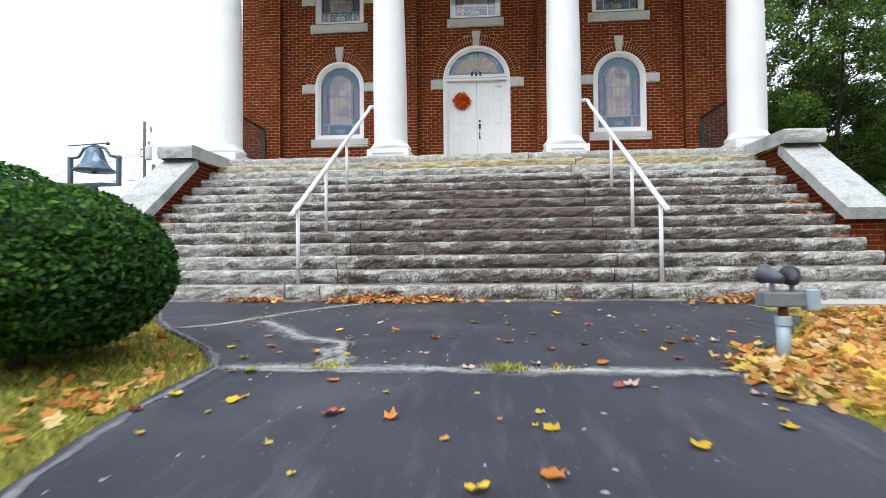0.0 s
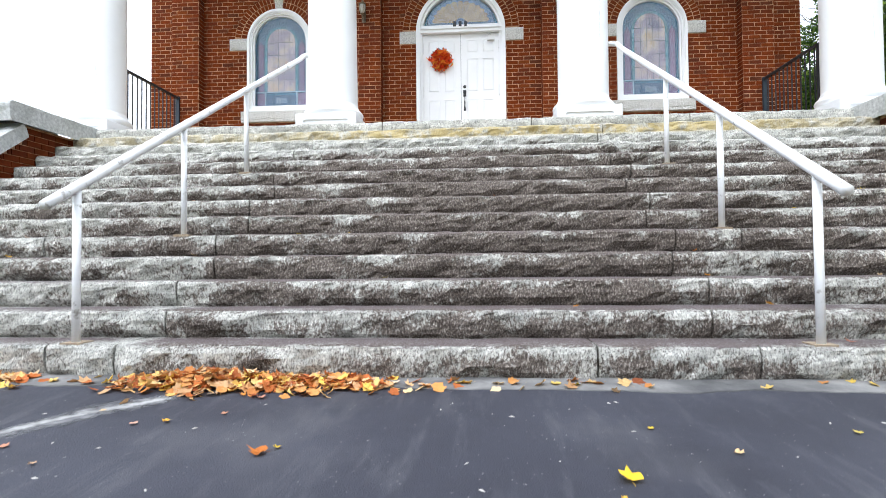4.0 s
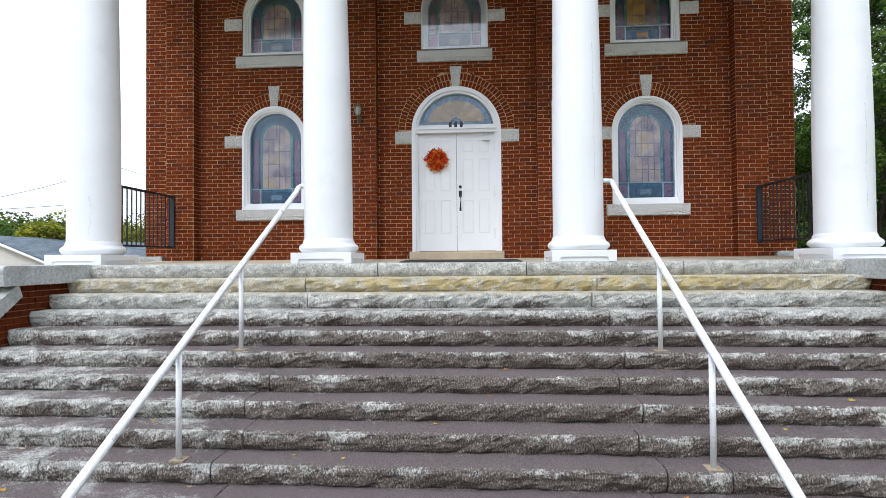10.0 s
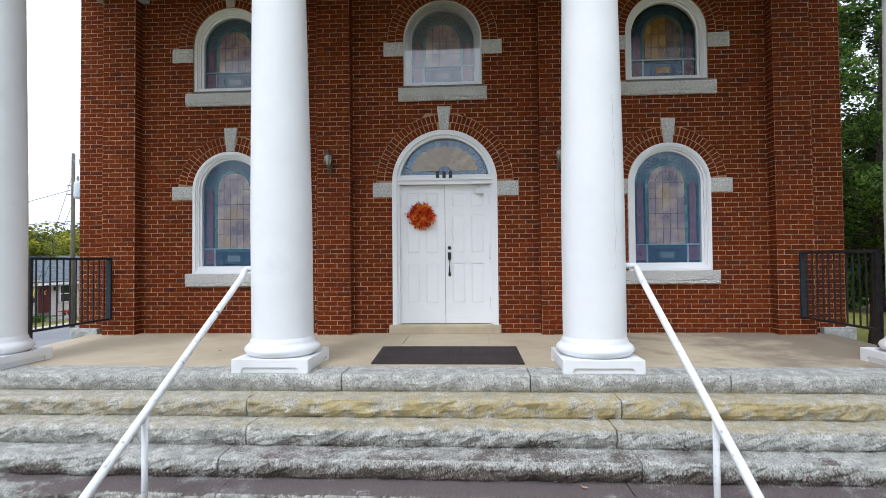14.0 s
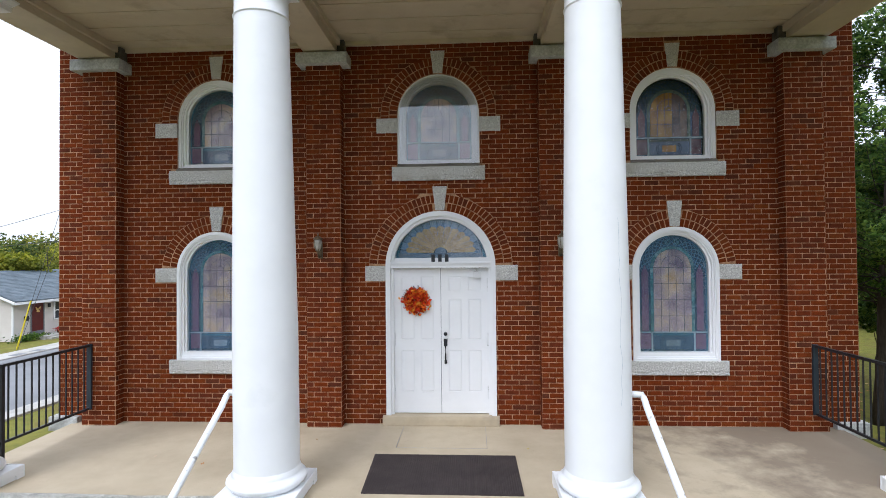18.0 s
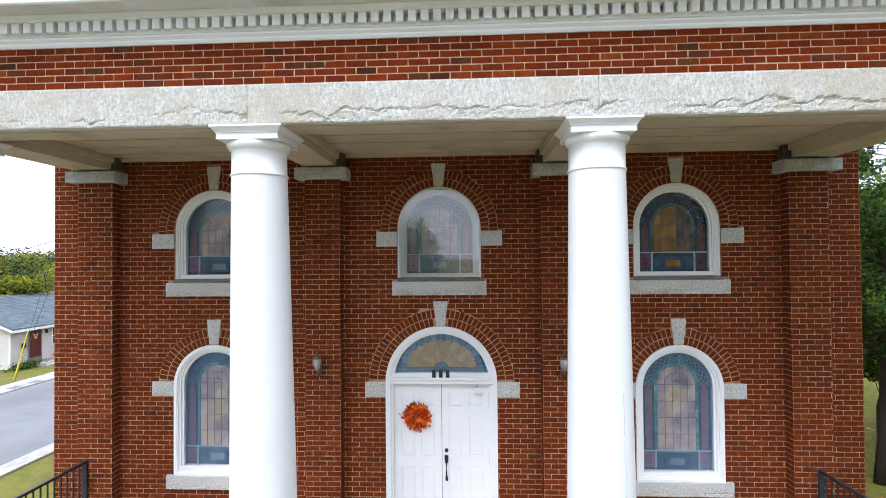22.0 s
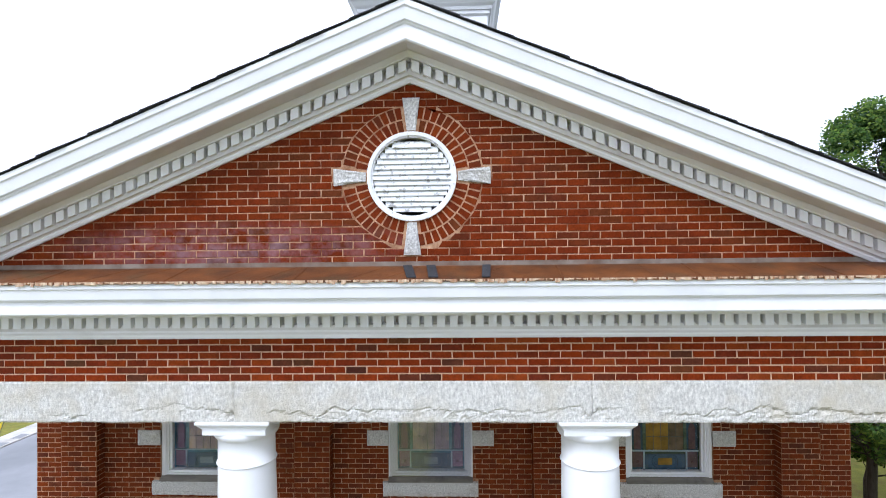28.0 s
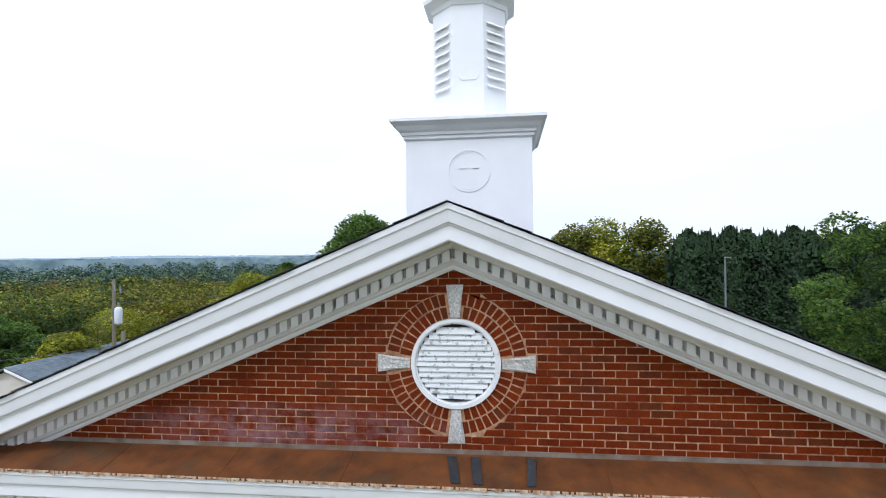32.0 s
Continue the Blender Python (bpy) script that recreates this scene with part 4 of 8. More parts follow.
def courses(x0, x1, z0, z1, cuts, left=None, right=None):
    """Rows of free stretches: (z0, z1, [((xl0, xr0), (xl1, xr1)), ...]) with the edges at the row's foot and head."""
    rows = []
    n = max(1, round((z1 - z0) / COURSE))
    h = (z1 - z0) / n
    for i in range(n):
        za, zb = z0 + i * h, z0 + (i + 1) * h
        zm = (za + zb) / 2
        L = (left(za), left(zb)) if left else (x0, x0)
        R = (right(za), right(zb)) if right else (x1, x1)
        free = [(L, R)]
        for c in cuts:
            sm = c.span(zm)
            if sm is None:
                continue
            sa, sb = c.span(za + 0.001) or sm, c.span(zb - 0.001) or sm
            nxt = []
            for (la, lb), (ra, rb) in free:
                if sm[1] <= min(la, lb) or sm[0] >= max(ra, rb):
                    nxt.append(((la, lb), (ra, rb)))
                    continue
                if sm[0] > (la + lb) / 2:
                    nxt.append(((la, lb), (min(ra, sa[0]), min(rb, sb[0]))))
                if sm[1] < (ra + rb) / 2:
                    nxt.append(((max(la, sa[1]), max(lb, sb[1])), (ra, rb)))
            free = nxt
        rows.append((za, zb, free))
    return rows


BRICK_MESHES = {}


def brick_faces(la, lb, ra, rb, za, zb, yf, deep):
    """A brick with slightly chamfered edges; its ends may slant."""
    c, y1 = 0.004, yf + deep
    o = [(la, yf + c, za), (ra, yf + c, za), (rb, yf + c, zb), (lb, yf + c, zb)]
    i = [(la + c, yf, za + c), (ra - c, yf, za + c), (rb - c, yf, zb - c), (lb + c, yf, zb - c)]
    k = [(la, y1, za), (ra, y1, za), (rb, y1, zb), (lb, y1, zb)]
    f = [(4, 5, 6, 7)] + [(j, (j + 1) % 4, (j + 1) % 4 + 4, j + 4) for j in range(4)] + [(j + 8, (j + 1) % 4 + 8, (j + 1) % 4, j) for j in range(4)]
    return o + i + k, f


def lay_bricks(wall, rows, yf, near=None, seed=1, joint=0.0105, origin=0.0, deep=0.05, mat=None):
    """Bricks in running bond on a wall. Whole ones inside near (x0, x1, z0, z1) are single objects, the others one mesh."""
    rest = Build()
    mat = mat or BRICK
    rng = random.Random(seed)
    made = 0
    for r, (za, zb, free) in enumerate(rows):
        off = origin + (LENGTH / 2 if r % 2 else 0.0)
        for (la, lb), (ra, rb) in free:
            lo, hi = min(la, lb), max(ra, rb)
            i0, i1 = math.floor((lo - off) / LENGTH), math.ceil((hi - off) / LENGTH)
            for i in range(i0, i1):
                a, b = off + i * LENGTH, off + (i + 1) * LENGTH
                xa, xb = max(a, la), max(a, lb)
                ya, yb = min(b, ra), min(b, rb)
                if (ya - xa + yb - xb) / 2 < 0.016:
                    continue
                j = joint / 2
                out = yf + rng.uniform(-0.0015, 0.0015)
                e = [rng.uniform(-0.003, 0.003) for _ in range(4)]
                q = (xa + j + e[0], xb + j + e[0], ya - j + e[1], yb - j + e[1], za + j + e[2] * 0.5, zb - j + e[3] * 0.5)
                whole = xa == xb == a and ya == yb == b
                if near and whole and made < 300 and near[0] <= a and b <= near[1] and near[2] <= za and zb <= near[3]:
                    key = (round(zb - za, 4), mat.name, rng.randrange(7))
                    if key not in BRICK_MESHES:
                        m = Build()
                        w, h = LENGTH / 2 - j, (zb - za) / 2 - j
                        m.add(*brick_faces(-w + e[0], -w + e[2], w + e[1], w + e[3], -h + e[1] * 0.5, h + e[2] * 0.5, 0.0, deep))
                        BRICK_MESHES[key] = m.mesh("brick", mat)
                    ob = new("brick", BRICK_MESHES[key])
                    ob.parent = wall
                    ob.location = ((a + b) / 2, out, (za + zb) / 2)
                    made += 1
                else:
                    rest.add(*brick_faces(*q, out, deep))
    if rest.f:
        part("brickwork", rest, mat, wall, kind="stuff")


def mortar_core(rows, y0, y1):
    g = Build()
    for za, zb, free in rows:
        for (la, lb), (ra, rb) in free:
            if (ra - la + rb - lb) / 2 > 0.004:
                g.prism([(la, za), (ra, za), (rb, zb), (lb, zb)], y0, y1)
    return g


def arch_bricks(wall, cx, cz, r0, a0, a1, yf, rings=2, skip=(), tall=0.112, deep=0.05, mat=None):
    """Rowlock rings of wedge bricks from angle a0 to a1 (degrees); skip: (centre angle, half angle) of keystones."""
    g = Build()
    m = Build()
    for ring in range(rings):
        ri = r0 + ring * (tall + 0.012)
        ro = ri + tall - 0.002
        n = round(radians(a1 - a0) * (ri + tall * 0.4) / 0.068)
        for i in range(n):
            b0, b1 = a0 + (a1 - a0) * i / n, a0 + (a1 - a0) * (i + 1) / n
            mid = (b0 + b1) / 2
            if any(abs((mid - s + 180) % 360 - 180) < h for s, h in skip):
                continue
            gap = math.degrees(0.0068 / ri)
            t0, t1 = radians(b0 + gap), radians(b1 - gap)
            c = [(cx + rr * math.cos(t), cz + rr * math.sin(t)) for rr, t in ((ri, t1), (ri, t0), (ro, t0), (ro, t1))]
            g.prism(c, yf, yf + deep)
    n = max(8, round((a1 - a0) / 6))
    for i in range(n):
        t0, t1 = radians(a0 + (a1 - a0) * i / n), radians(a0 + (a1 - a0) * (i + 1) / n)
        ro = r0 + rings * (tall + 0.012) - 0.010
        m.prism([(cx + rr * math.cos(t), cz + rr * math.sin(t)) for rr, t in ((r0, t1), (r0, t0), (ro, t0), (ro, t1))], yf + 0.0035, yf + 0.2)
    part("arch_bricks", g, mat or BRICK_PORCH, wall, kind="stuff")
    part("arch_mortar", m, wall.data.materials[0], wall)


RING = 2 * 0.124
WIN_R, DOOR_R = 0.605, 0.805
openings = []
for cx in (-3.373, 3.346):
    openings += [Arch(cx, 4.735, 3.43, WIN_R), Arch(cx, 7.03, 6.26, WIN_R)]
openings += [Arch(-0.03, 7.03, 6.26, WIN_R), Arch(-0.015, 4.805, WALL_Z - 0.1, DOOR_R)]
stones = []      # (kind, numbers) of the dressed stones set in the wall
for cx in (-3.373, 3.346):
    stones += [("sill", cx - 0.71, cx + 0.71, 3.23, 3.43), ("sill", cx - 0.71, cx + 0.71, 6.06, 6.26)]
    for z0, z1 in ((4.59, 4.80), (6.77, 6.985)):
        stones += [("block", cx - 0.938, cx - WIN_R, z0, z1), ("block", cx + WIN_R, cx + 0.92, z0, z1)]
stones += [("sill", -0.71, 0.65, 6.06, 6.26), ("block", -0.94, -0.03 - WIN_R, 6.77, 6.985), ("block", -0.03 + WIN_R, 0.88, 6.77, 6.985)]
stones += [("block", -1.12, -0.82, 4.59, 4.81), ("block", 0.79, 1.11, 4.59, 4.81)]
keys = [(cx, 5.35, 5.71) for cx in (-3.373, 3.346)] + [(cx, 7.645, 7.98) for cx in (-3.373, 3.346)] + [(-0.03, 7.645, 7.97), (-0.015, 5.62, 5.97)]
cuts = list(openings)
cuts += [Rect(a, b, z0, z1) for _, a, b, z0, z1 in stones]
cuts += [Key(cx, z0, z1, 0.135, 0.215) for cx, z0, z1 in keys]
cuts += [Arch(cx, 4.735, 4.80, WIN_R + RING - 0.006) for cx in (-3.373, 3.346)]
cuts += [Arch(cx, 7.03, 6.985, WIN_R + RING - 0.006) for cx in (-3.373, 3.346, -0.03)]
cuts += [Arch(-0.015, 4.805, 4.81, DOOR_R + RING - 0.006)]
WALL_TOP = 8.30
rows = courses(-5.84, 5.84, WALL_Z - COURSE, WALL_TOP, cuts)
hole_rows = courses(-5.84, 5.84, WALL_Z - COURSE, WALL_TOP, openings)
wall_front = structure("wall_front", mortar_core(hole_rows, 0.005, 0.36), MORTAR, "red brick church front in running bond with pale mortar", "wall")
lay_bricks(wall_front, rows, 0.0, near=(-1.45, 1.40, 2.45, 5.2), seed=3, mat=BRICK_PORCH)
for cx in (-3.373, 3.346):
    arch_bricks(wall_front, cx, 4.735, WIN_R + 0.004, 7, 173, 0.0, 2, ((90, 7.0),))
    arch_bricks(wall_front, cx, 7.03, WIN_R + 0.004, -5, 185, 0.0, 2, ((90, 7.0),))
arch_bricks(wall_front, -0.03, 7.03, WIN_R + 0.004, -5, 185, 0.0, 2, ((90, 7.0),))
arch_bricks(wall_front, -0.015, 4.805, DOOR_R + 0.004, 2, 178, 0.0, 2, ((90, 5.4),))


def dressed(g, x0, x1, y0, y1, z0, z1, seed, amp=0.008, cell=0.035):
    """A box with a rough-dressed front face."""
    nx, nz = max(2, int((x1 - x0) / cell)), max(2, int((z1 - z0) / cell))
    base = len(g.v)
    for j in range(nz + 1):
        for i in range(nx + 1):
            x, z = x0 + (x1 - x0) * i / nx, z0 + (z1 - z0) * j / nz
            rim = i in (0, nx) or j in (0, nz)
            o = -0.006 if rim else amp * (0.4 + noise.fractal((x * 14 + seed, z * 14, seed * 1.7), 0.9, 2.0, 3))
            g.v.append((x, y0 - o, z))
    for j in range(nz):
        for i in range(nx):
            a = base + j * (nx + 1) + i
            g.f.append((a, a + 1, a + nx + 2, a + nx + 1))
    n0 = len(g.v)
    g.v += [(x0, y1, z0), (x1, y1, z0), (x1, y1, z1), (x0, y1, z1)]
    bot = [base + i for i in range(nx + 1)]
    top = [base + nz * (nx + 1) + i for i in range(nx + 1)]
    lef = [base + j * (nx + 1) for j in range(nz + 1)]
    rig = [base + j * (nx + 1) + nx for j in range(nz + 1)]
    g.f += [tuple(bot[::-1] + [n0, n0 + 1]), tuple(top + [n0 + 2, n0 + 3]), tuple(lef + [n0 + 3, n0]), tuple(rig[::-1] + [n0 + 1, n0 + 2])]
    return g


def hewn(x0, x1, y0, y1, z0, z1, seed):
    """A long block with a smooth upper face and a chipped lower edge under a jagged break."""
    nx, nz = int((x1 - x0) / 0.018), 26
    g = Build()
    for j in range(nz + 1):
        for i in range(nx + 1):
            x, z = x0 + (x1 - x0) * i / nx, z0 + (z1 - z0) * j / nz
            f = noise.fractal((x * 3.0 + seed, 0.0, seed), 0.7, 2.3, 5)
            brk = z0 + 0.30 * (z1 - z0) + 0.20 * (z1 - z0) * f
            o = 0.004 * noise.fractal((x * 16, z * 16, seed), 0.9, 2.0, 4)
            bite = min(1.0, max(0.0, 0.55 + 1.6 * noise.noise((x * 1.7 + seed, 5.0, seed))))
            edge = min(1.0, max(0.0, (brk - z) / 0.022))
            edge = edge * edge * (3 - 2 * edge)
            o -= bite * edge * (0.008 + 0.024 * abs(noise.fractal((x * 8 + seed, z * 11, 3.0), 0.8, 2.1, 4)))
            if 0.0 < brk - z < 0.020:
                o -= 0.010 * bite
            if j in (0, nz) or i in (0, nx):
                o -= 0.008
            g.v.append((x, y0 - o, z))
    for j in range(nz):
        for i in range(nx):
            a = j * (nx + 1) + i
            g.f.append((a, a + 1, a + nx + 2, a + nx + 1))
    n0 = len(g.v)
    g.v += [(x0, y1, z0), (x1, y1, z0), (x1, y1, z1), (x0, y1, z1)]
    bot = [i for i in range(nx + 1)]
    top = [nz * (nx + 1) + i for i in range(nx + 1)]
    lef = [j * (nx + 1) for j in range(nz + 1)]
    rig = [j * (nx + 1) + nx for j in range(nz + 1)]
    g.f += [tuple(bot[::-1] + [n0, n0 + 1]), tuple(top + [n0 + 2, n0 + 3]), tuple(lef + [n0 + 3, n0]), tuple(rig[::-1] + [n0 + 1, n0 + 2])]
    return g


def keystone(parent, cx, z0, z1, w0, w1, yf, turn=0.0, pivot=None, mat=None):
    g = Build()
    dressed(g, -0.5, 0.5, yf - 0.02, yf + 0.2, z0, z1, cx * 3 + z0, 0.008, 0.12)
    for i, (x, y, z) in enumerate(g.v):
        w = w0 + (w1 - w0) * (z - z0) / (z1 - z0)
        p = Vector((x * w, y, z))
        if pivot:
            c, s = math.cos(turn), math.sin(turn)
            dz = p.z - pivot[1]
            p = Vector((pivot[0] + c * p.x - s * dz, y, pivot[1] + s * p.x + c * dz))
        else:
            p.x += cx
        g.v[i] = tuple(p)
    return part("keystone", g, mat or GRANITE_PALE, parent)


for k, (kind, a, b, z0, z1) in enumerate(stones):
    if kind == "sill":
        part("window_sill", hewn(a, b, -0.055, 0.25, z0, z1, k + 1), GRANITE_PALE, wall_front, "rough granite sill")
    else:
        part("impost_stone", dressed(Build(), a, b, -0.02, 0.2, z0, z1, k + 20), GRANITE_PALE, wall_front, "pale granite block")
for cx, z0, z1 in keys:
    keystone(wall_front, cx, z0, z1, 0.13, 0.21, 0.0)

# piers on the front wall
PIER_D = 0.18
for nm, x0, x1 in (("wall_pier_west", -5.335, -4.815), ("wall_pier_inner_west", -1.945, -1.44), ("wall_pier_inner_east", 1.42, 1.945), ("wall_pier_east", 4.79, 5.315)):
    rws = courses(x0, x1, WALL_Z - COURSE, 7.74, [])
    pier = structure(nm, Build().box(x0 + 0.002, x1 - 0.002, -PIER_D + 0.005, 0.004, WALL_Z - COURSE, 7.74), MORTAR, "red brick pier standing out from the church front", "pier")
    lay_bricks(pier, rws, -PIER_D, near=(x0 - 0.1, x1 + 0.1, 0.0, 9.0), seed=round(x0 * 10), origin=x0, mat=BRICK_PORCH)
    side = Build()
    rng = random.Random(7)
    for r, (za, zb, _) in enumerate(rws):
        for xs, sg in ((x0, -1), (x1, 1)):
            xa, xb = (xs - 0.004, xs + 0.02) if sg < 0 else (xs - 0.02, xs + 0.004)
            cut = -PIER_D + (0.10 if r % 2 else 0.06)
            side.box(xa, xb, -PIER_D + 0.006, cut - 0.006, za + 0.0065, zb - 0.0065)
            side.box(xa, xb, cut + 0.006, -0.006, za + 0.0065, zb - 0.0065)
    part("side_bricks", side, BRICK_PORCH, pier, kind="stuff")
    part("pier_cap", dressed(Build(), x0 - 0.12, x1 + 0.12, -PIER_D - 0.11, 0.0, 7.74, 7.90, x0, 0.006), GRANITE_COPE, pier, "granite pier cap", bevel=0.004)
    part("cap_block", Build().box(x0 - 0.055, x1 + 0.055, -0.165, 0.0, 7.902, 8.118), DARK_STONE, pier, "dark grey block above the cap", bevel=0.012)

# the body of the church behind
g = Build()
g.box(-5.83, -5.5, 0.36, 26, -0.1, 8.3).box(5.5, 5.83, 0.36, 26, -0.1, 8.3).box(-5.5, 5.5, 25.7, 26, -0.1, 8.3)
g.box(-5.83, 5.83, 0.04, 0.36, -0.1, WALL_Z - COURSE)
body = structure("wall_nave", g, BRICK, "plain red brick side and rear walls of the church", "wall")
for sx in (-1, 1):
    x0, x1 = (-5.92, -5.47) if sx < 0 else (5.47, 5.92)
    part("plinth_stone", dressed(Build(), x0, x1, -0.10, 0.3, 2.38, 2.585, sx * 5, 0.01), GRANITE_COPE, body, "rough granite plinth")
    side = Build()
    rws = courses(0.02, 3.0, WALL_Z - COURSE, 8.3, [])
    for r, (za, zb, _) in enumerate(rws):
        for i in range(15):
            ya = 0.0 + i * LENGTH - (LENGTH / 2 if r % 2 else 0)
            yb = ya + LENGTH - 0.011
            ya = max(ya, 0.008)
            xa, xb = (-5.846, -5.80) if sx < 0 else (5.80, 5.846)
            side.box(xa, xb, ya, yb, za + 0.0055, zb - 0.0055)
    part("brickwork", side, BRICK, body, kind="stuff")

# ---- entablature and gable ----
EF = -2.605          # brick and lintel face
SLOPE = 0.412
COSA = 1 / math.hypot(1, SLOPE)
GABLE_BASE, GABLE_APEX = 9.0, 11.10
CORNER = 5.98


def rake(x, apex=GABLE_APEX):
    return apex - SLOPE * abs(x + 0.02)


entab = structure("wall_entablature", Build().box(-5.50, 5.50, EF + 0.005, -1.95, 8.31, 8.98), MORTAR_PALE, "red brick band over the porch lintel", "wall")
for a, b in ((-5.55, -1.735), (-1.73, 1.65), (1.655, 5.55)):
    part("lintel", hewn(a, b, EF - 0.012, -2.50, 7.92, 8.308, a), GRANITE_LINTEL, entab, "pale granite lintel with a rough-hewn lower edge")
rws = courses(-5.5, 5.5, 8.31, 8.73, [])
lay_bricks(entab, rws, EF, near=(-3.6, 3.6, 8.3, 8.75), seed=11, origin=0.05)
lx = lambda z: -(GABLE_APEX + 0.06 - z) / SLOPE - 0.02
rx = lambda z: (GABLE_APEX + 0.06 - z) / SLOPE - 0.02
OC = (-0.012, 10.245)
OR = 0.425
gcuts = [Disc(OC[0], OC[1], OR + RING)]
gcuts += [Key(OC[0], 10.66, 10.97, 0.09, 0.16), Rect(OC[0] - 0.76, OC[0] - 0.42, 10.165, 10.325), Rect(OC[0] + 0.42, OC[0] + 0.76, 10.165, 10.325), Key(OC[0], 9.50, 9.83, 0.16, 0.09)]
rws = courses(-5, 5, 9.28, GABLE_APEX + 0.02, gcuts, lx, rx)
core = courses(-5, 5, 9.0, GABLE_APEX + 0.02, [Disc(OC[0], OC[1], OR)], lx, rx)
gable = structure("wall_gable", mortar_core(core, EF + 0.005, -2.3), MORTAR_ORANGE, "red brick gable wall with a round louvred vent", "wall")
lay_bricks(gable, rws, EF, near=(-2.0, 2.1, 9.4, 10.9), seed=12, joint=0.0100, origin=0.03, mat=BRICK_GABLE)
arch_bricks(gable, OC[0], OC[1], OR + 0.004, 0, 360, EF, 2, ((90, 7.6), (0, 7.6), (180, 7.6), (270, 7.6)), mat=BRICK_GABLE)
for q in range(4):
    ang = q * math.pi / 2
    keystone(gable, 0, OC[1] + OR + 0.012, OC[1] + 0.745, 0.085, 0.165, EF, ang, OC)

# round vent
vent = thing("round_vent", (OC[0], EF, OC[1]), "round white wooden vent with weathered peeling slats in the gable", "vent")
g = Build()
nseg = 48
for (ra, rb, ya, yb) in ((OR, OR - 0.036, EF - 0.022, EF + 0.1), (OR - 0.033, OR - 0.052, EF - 0.004, EF + 0.1)):
    for i in range(nseg):
        t0, t1 = 2 * math.pi * i / nseg, 2 * math.pi * (i + 1) / nseg
        g.prism([(OC[0] + r * math.cos(t), OC[1] + r * math.sin(t)) for r, t in ((rb, t1), (rb, t0), (ra, t0), (ra, t1))], ya, yb)
part("frame", g, WHITE_WORN, vent)
part("backing", Build().arch_fill(OC[0], OC[1], OC[1] - 0.30, OR - 0.06, EF + 0.09, EF + 0.11), BLACK_METAL, vent)
for i in range(14):
    z = OC[1] - 0.33 + i * 0.0508
    w = math.sqrt(max((OR - 0.048) ** 2 - max(abs(z - OC[1]), abs(z + 0.05 - OC[1])) ** 2, 0.0))
    if w > 0.04:
        dz = random.Random(i).uniform(-0.004, 0.004)
        sw = random.Random(i + 40).uniform(0.0, 0.006)
        q = [(EF + 0.004 - sw, -0.004), (EF + 0.028, 0.058), (EF + 0.036, 0.056), (EF + 0.012 - sw, -0.007)]
        part("slat", Build().add([(OC[0] - w, y, z + h + dz) for y, h in q] + [(OC[0] + w, y, z + h - dz) for y, h in q],
                                 [(0, 4, 5, 1), (1, 5, 6, 2), (2, 6, 7, 3), (3, 7, 4, 0), (0, 1, 2, 3), (7, 6, 5, 4)]), PEELING, vent)

# cornices: bed mould, dentil band, soffit, corona and crown, as (y, z above the brick)
BED = [(EF + 0.03, 0.0), (EF - 0.02, 0.0), (EF - 0.035, 0.025), (EF - 0.035, 0.04), (EF - 0.06, 0.065), (EF - 0.06, 0.085), (EF + 0.03, 0.085)]
BAND = [(EF + 0.03, 0.085), (EF - 0.072, 0.085), (EF - 0.072, 0.132), (EF - 0.012, 0.140), (EF - 0.012, 0.225), (EF + 0.03, 0.225)]
OVOLO = [(EF + 0.03, 0.2165), (EF - 0.128, 0.2165), (EF - 0.130, 0.230), (EF - 0.142, 0.236), (EF - 0.160, 0.250), (EF - 0.176, 0.262), (EF + 0.03, 0.263)]
SOFFIT = [(EF + 0.03, 0.2635), (EF - 0.36, 0.2665), (EF - 0.36, 0.30), (EF + 0.03, 0.30)]
CORONA = [(EF + 0.03, 0.268), (EF - 0.375, 0.268), (EF - 0.385, 0.28), (EF - 0.385, 0.385), (EF - 0.395, 0.392), (EF + 0.03, 0.392)]
CROWN = [(EF + 0.03, 0.392), (EF - 0.395, 0.392), (EF - 0.40, 0.404), (EF - 0.422, 0.412), (EF - 0.426, 0.43), (EF - 0.434, 0.470), (EF - 0.440, 0.498), (EF - 0.454, 0.508), (EF - 0.456, 0.55), (EF + 0.03, 0.55)]
cornice = structure("trim_cornice", Build().sweep_x([(y, z + 8.72) for y, z in CORONA], -CORNER, CORNER), WHITE, "white painted wooden cornice with a row of dentils", "cornice")
for nm, pr in (("bed_mould", BED), ("dentil_band", BAND), ("ovolo_mould", OVOLO), ("soffit", SOFFIT), ("crown_mould", CROWN)):
    part(nm, Build().sweep_x([(y, z + 8.72) for y, z in pr], -CORNER, CORNER), SOFFIT_SHADED if nm in ("soffit", "dentil_band") else WHITE, cornice)
dent = Build().box(-0.037, 0.037, EF - 0.115, EF - 0.010, -0.050, 0.050).mesh("dentil", WHITE)
PITCH = 0.1185
for i in range(-49, 50):
    ob = new("dentil", dent)
    ob.parent = cornice
    ob.location = (i * PITCH + 0.02, 0, 8.72 + 0.166)
tall = lambda prof: [(y, (z + 0.09 * max(0.0, z - 0.225)) / COSA) for y, z in prof]
raking = structure("trim_raking_cornice", Build().sweep_x(tall(CORONA), -CORNER, -0.02, rake).sweep_x(tall(CORONA), -0.02, CORNER, rake), WHITE, "white raking cornice along both slopes of the gable", "cornice")
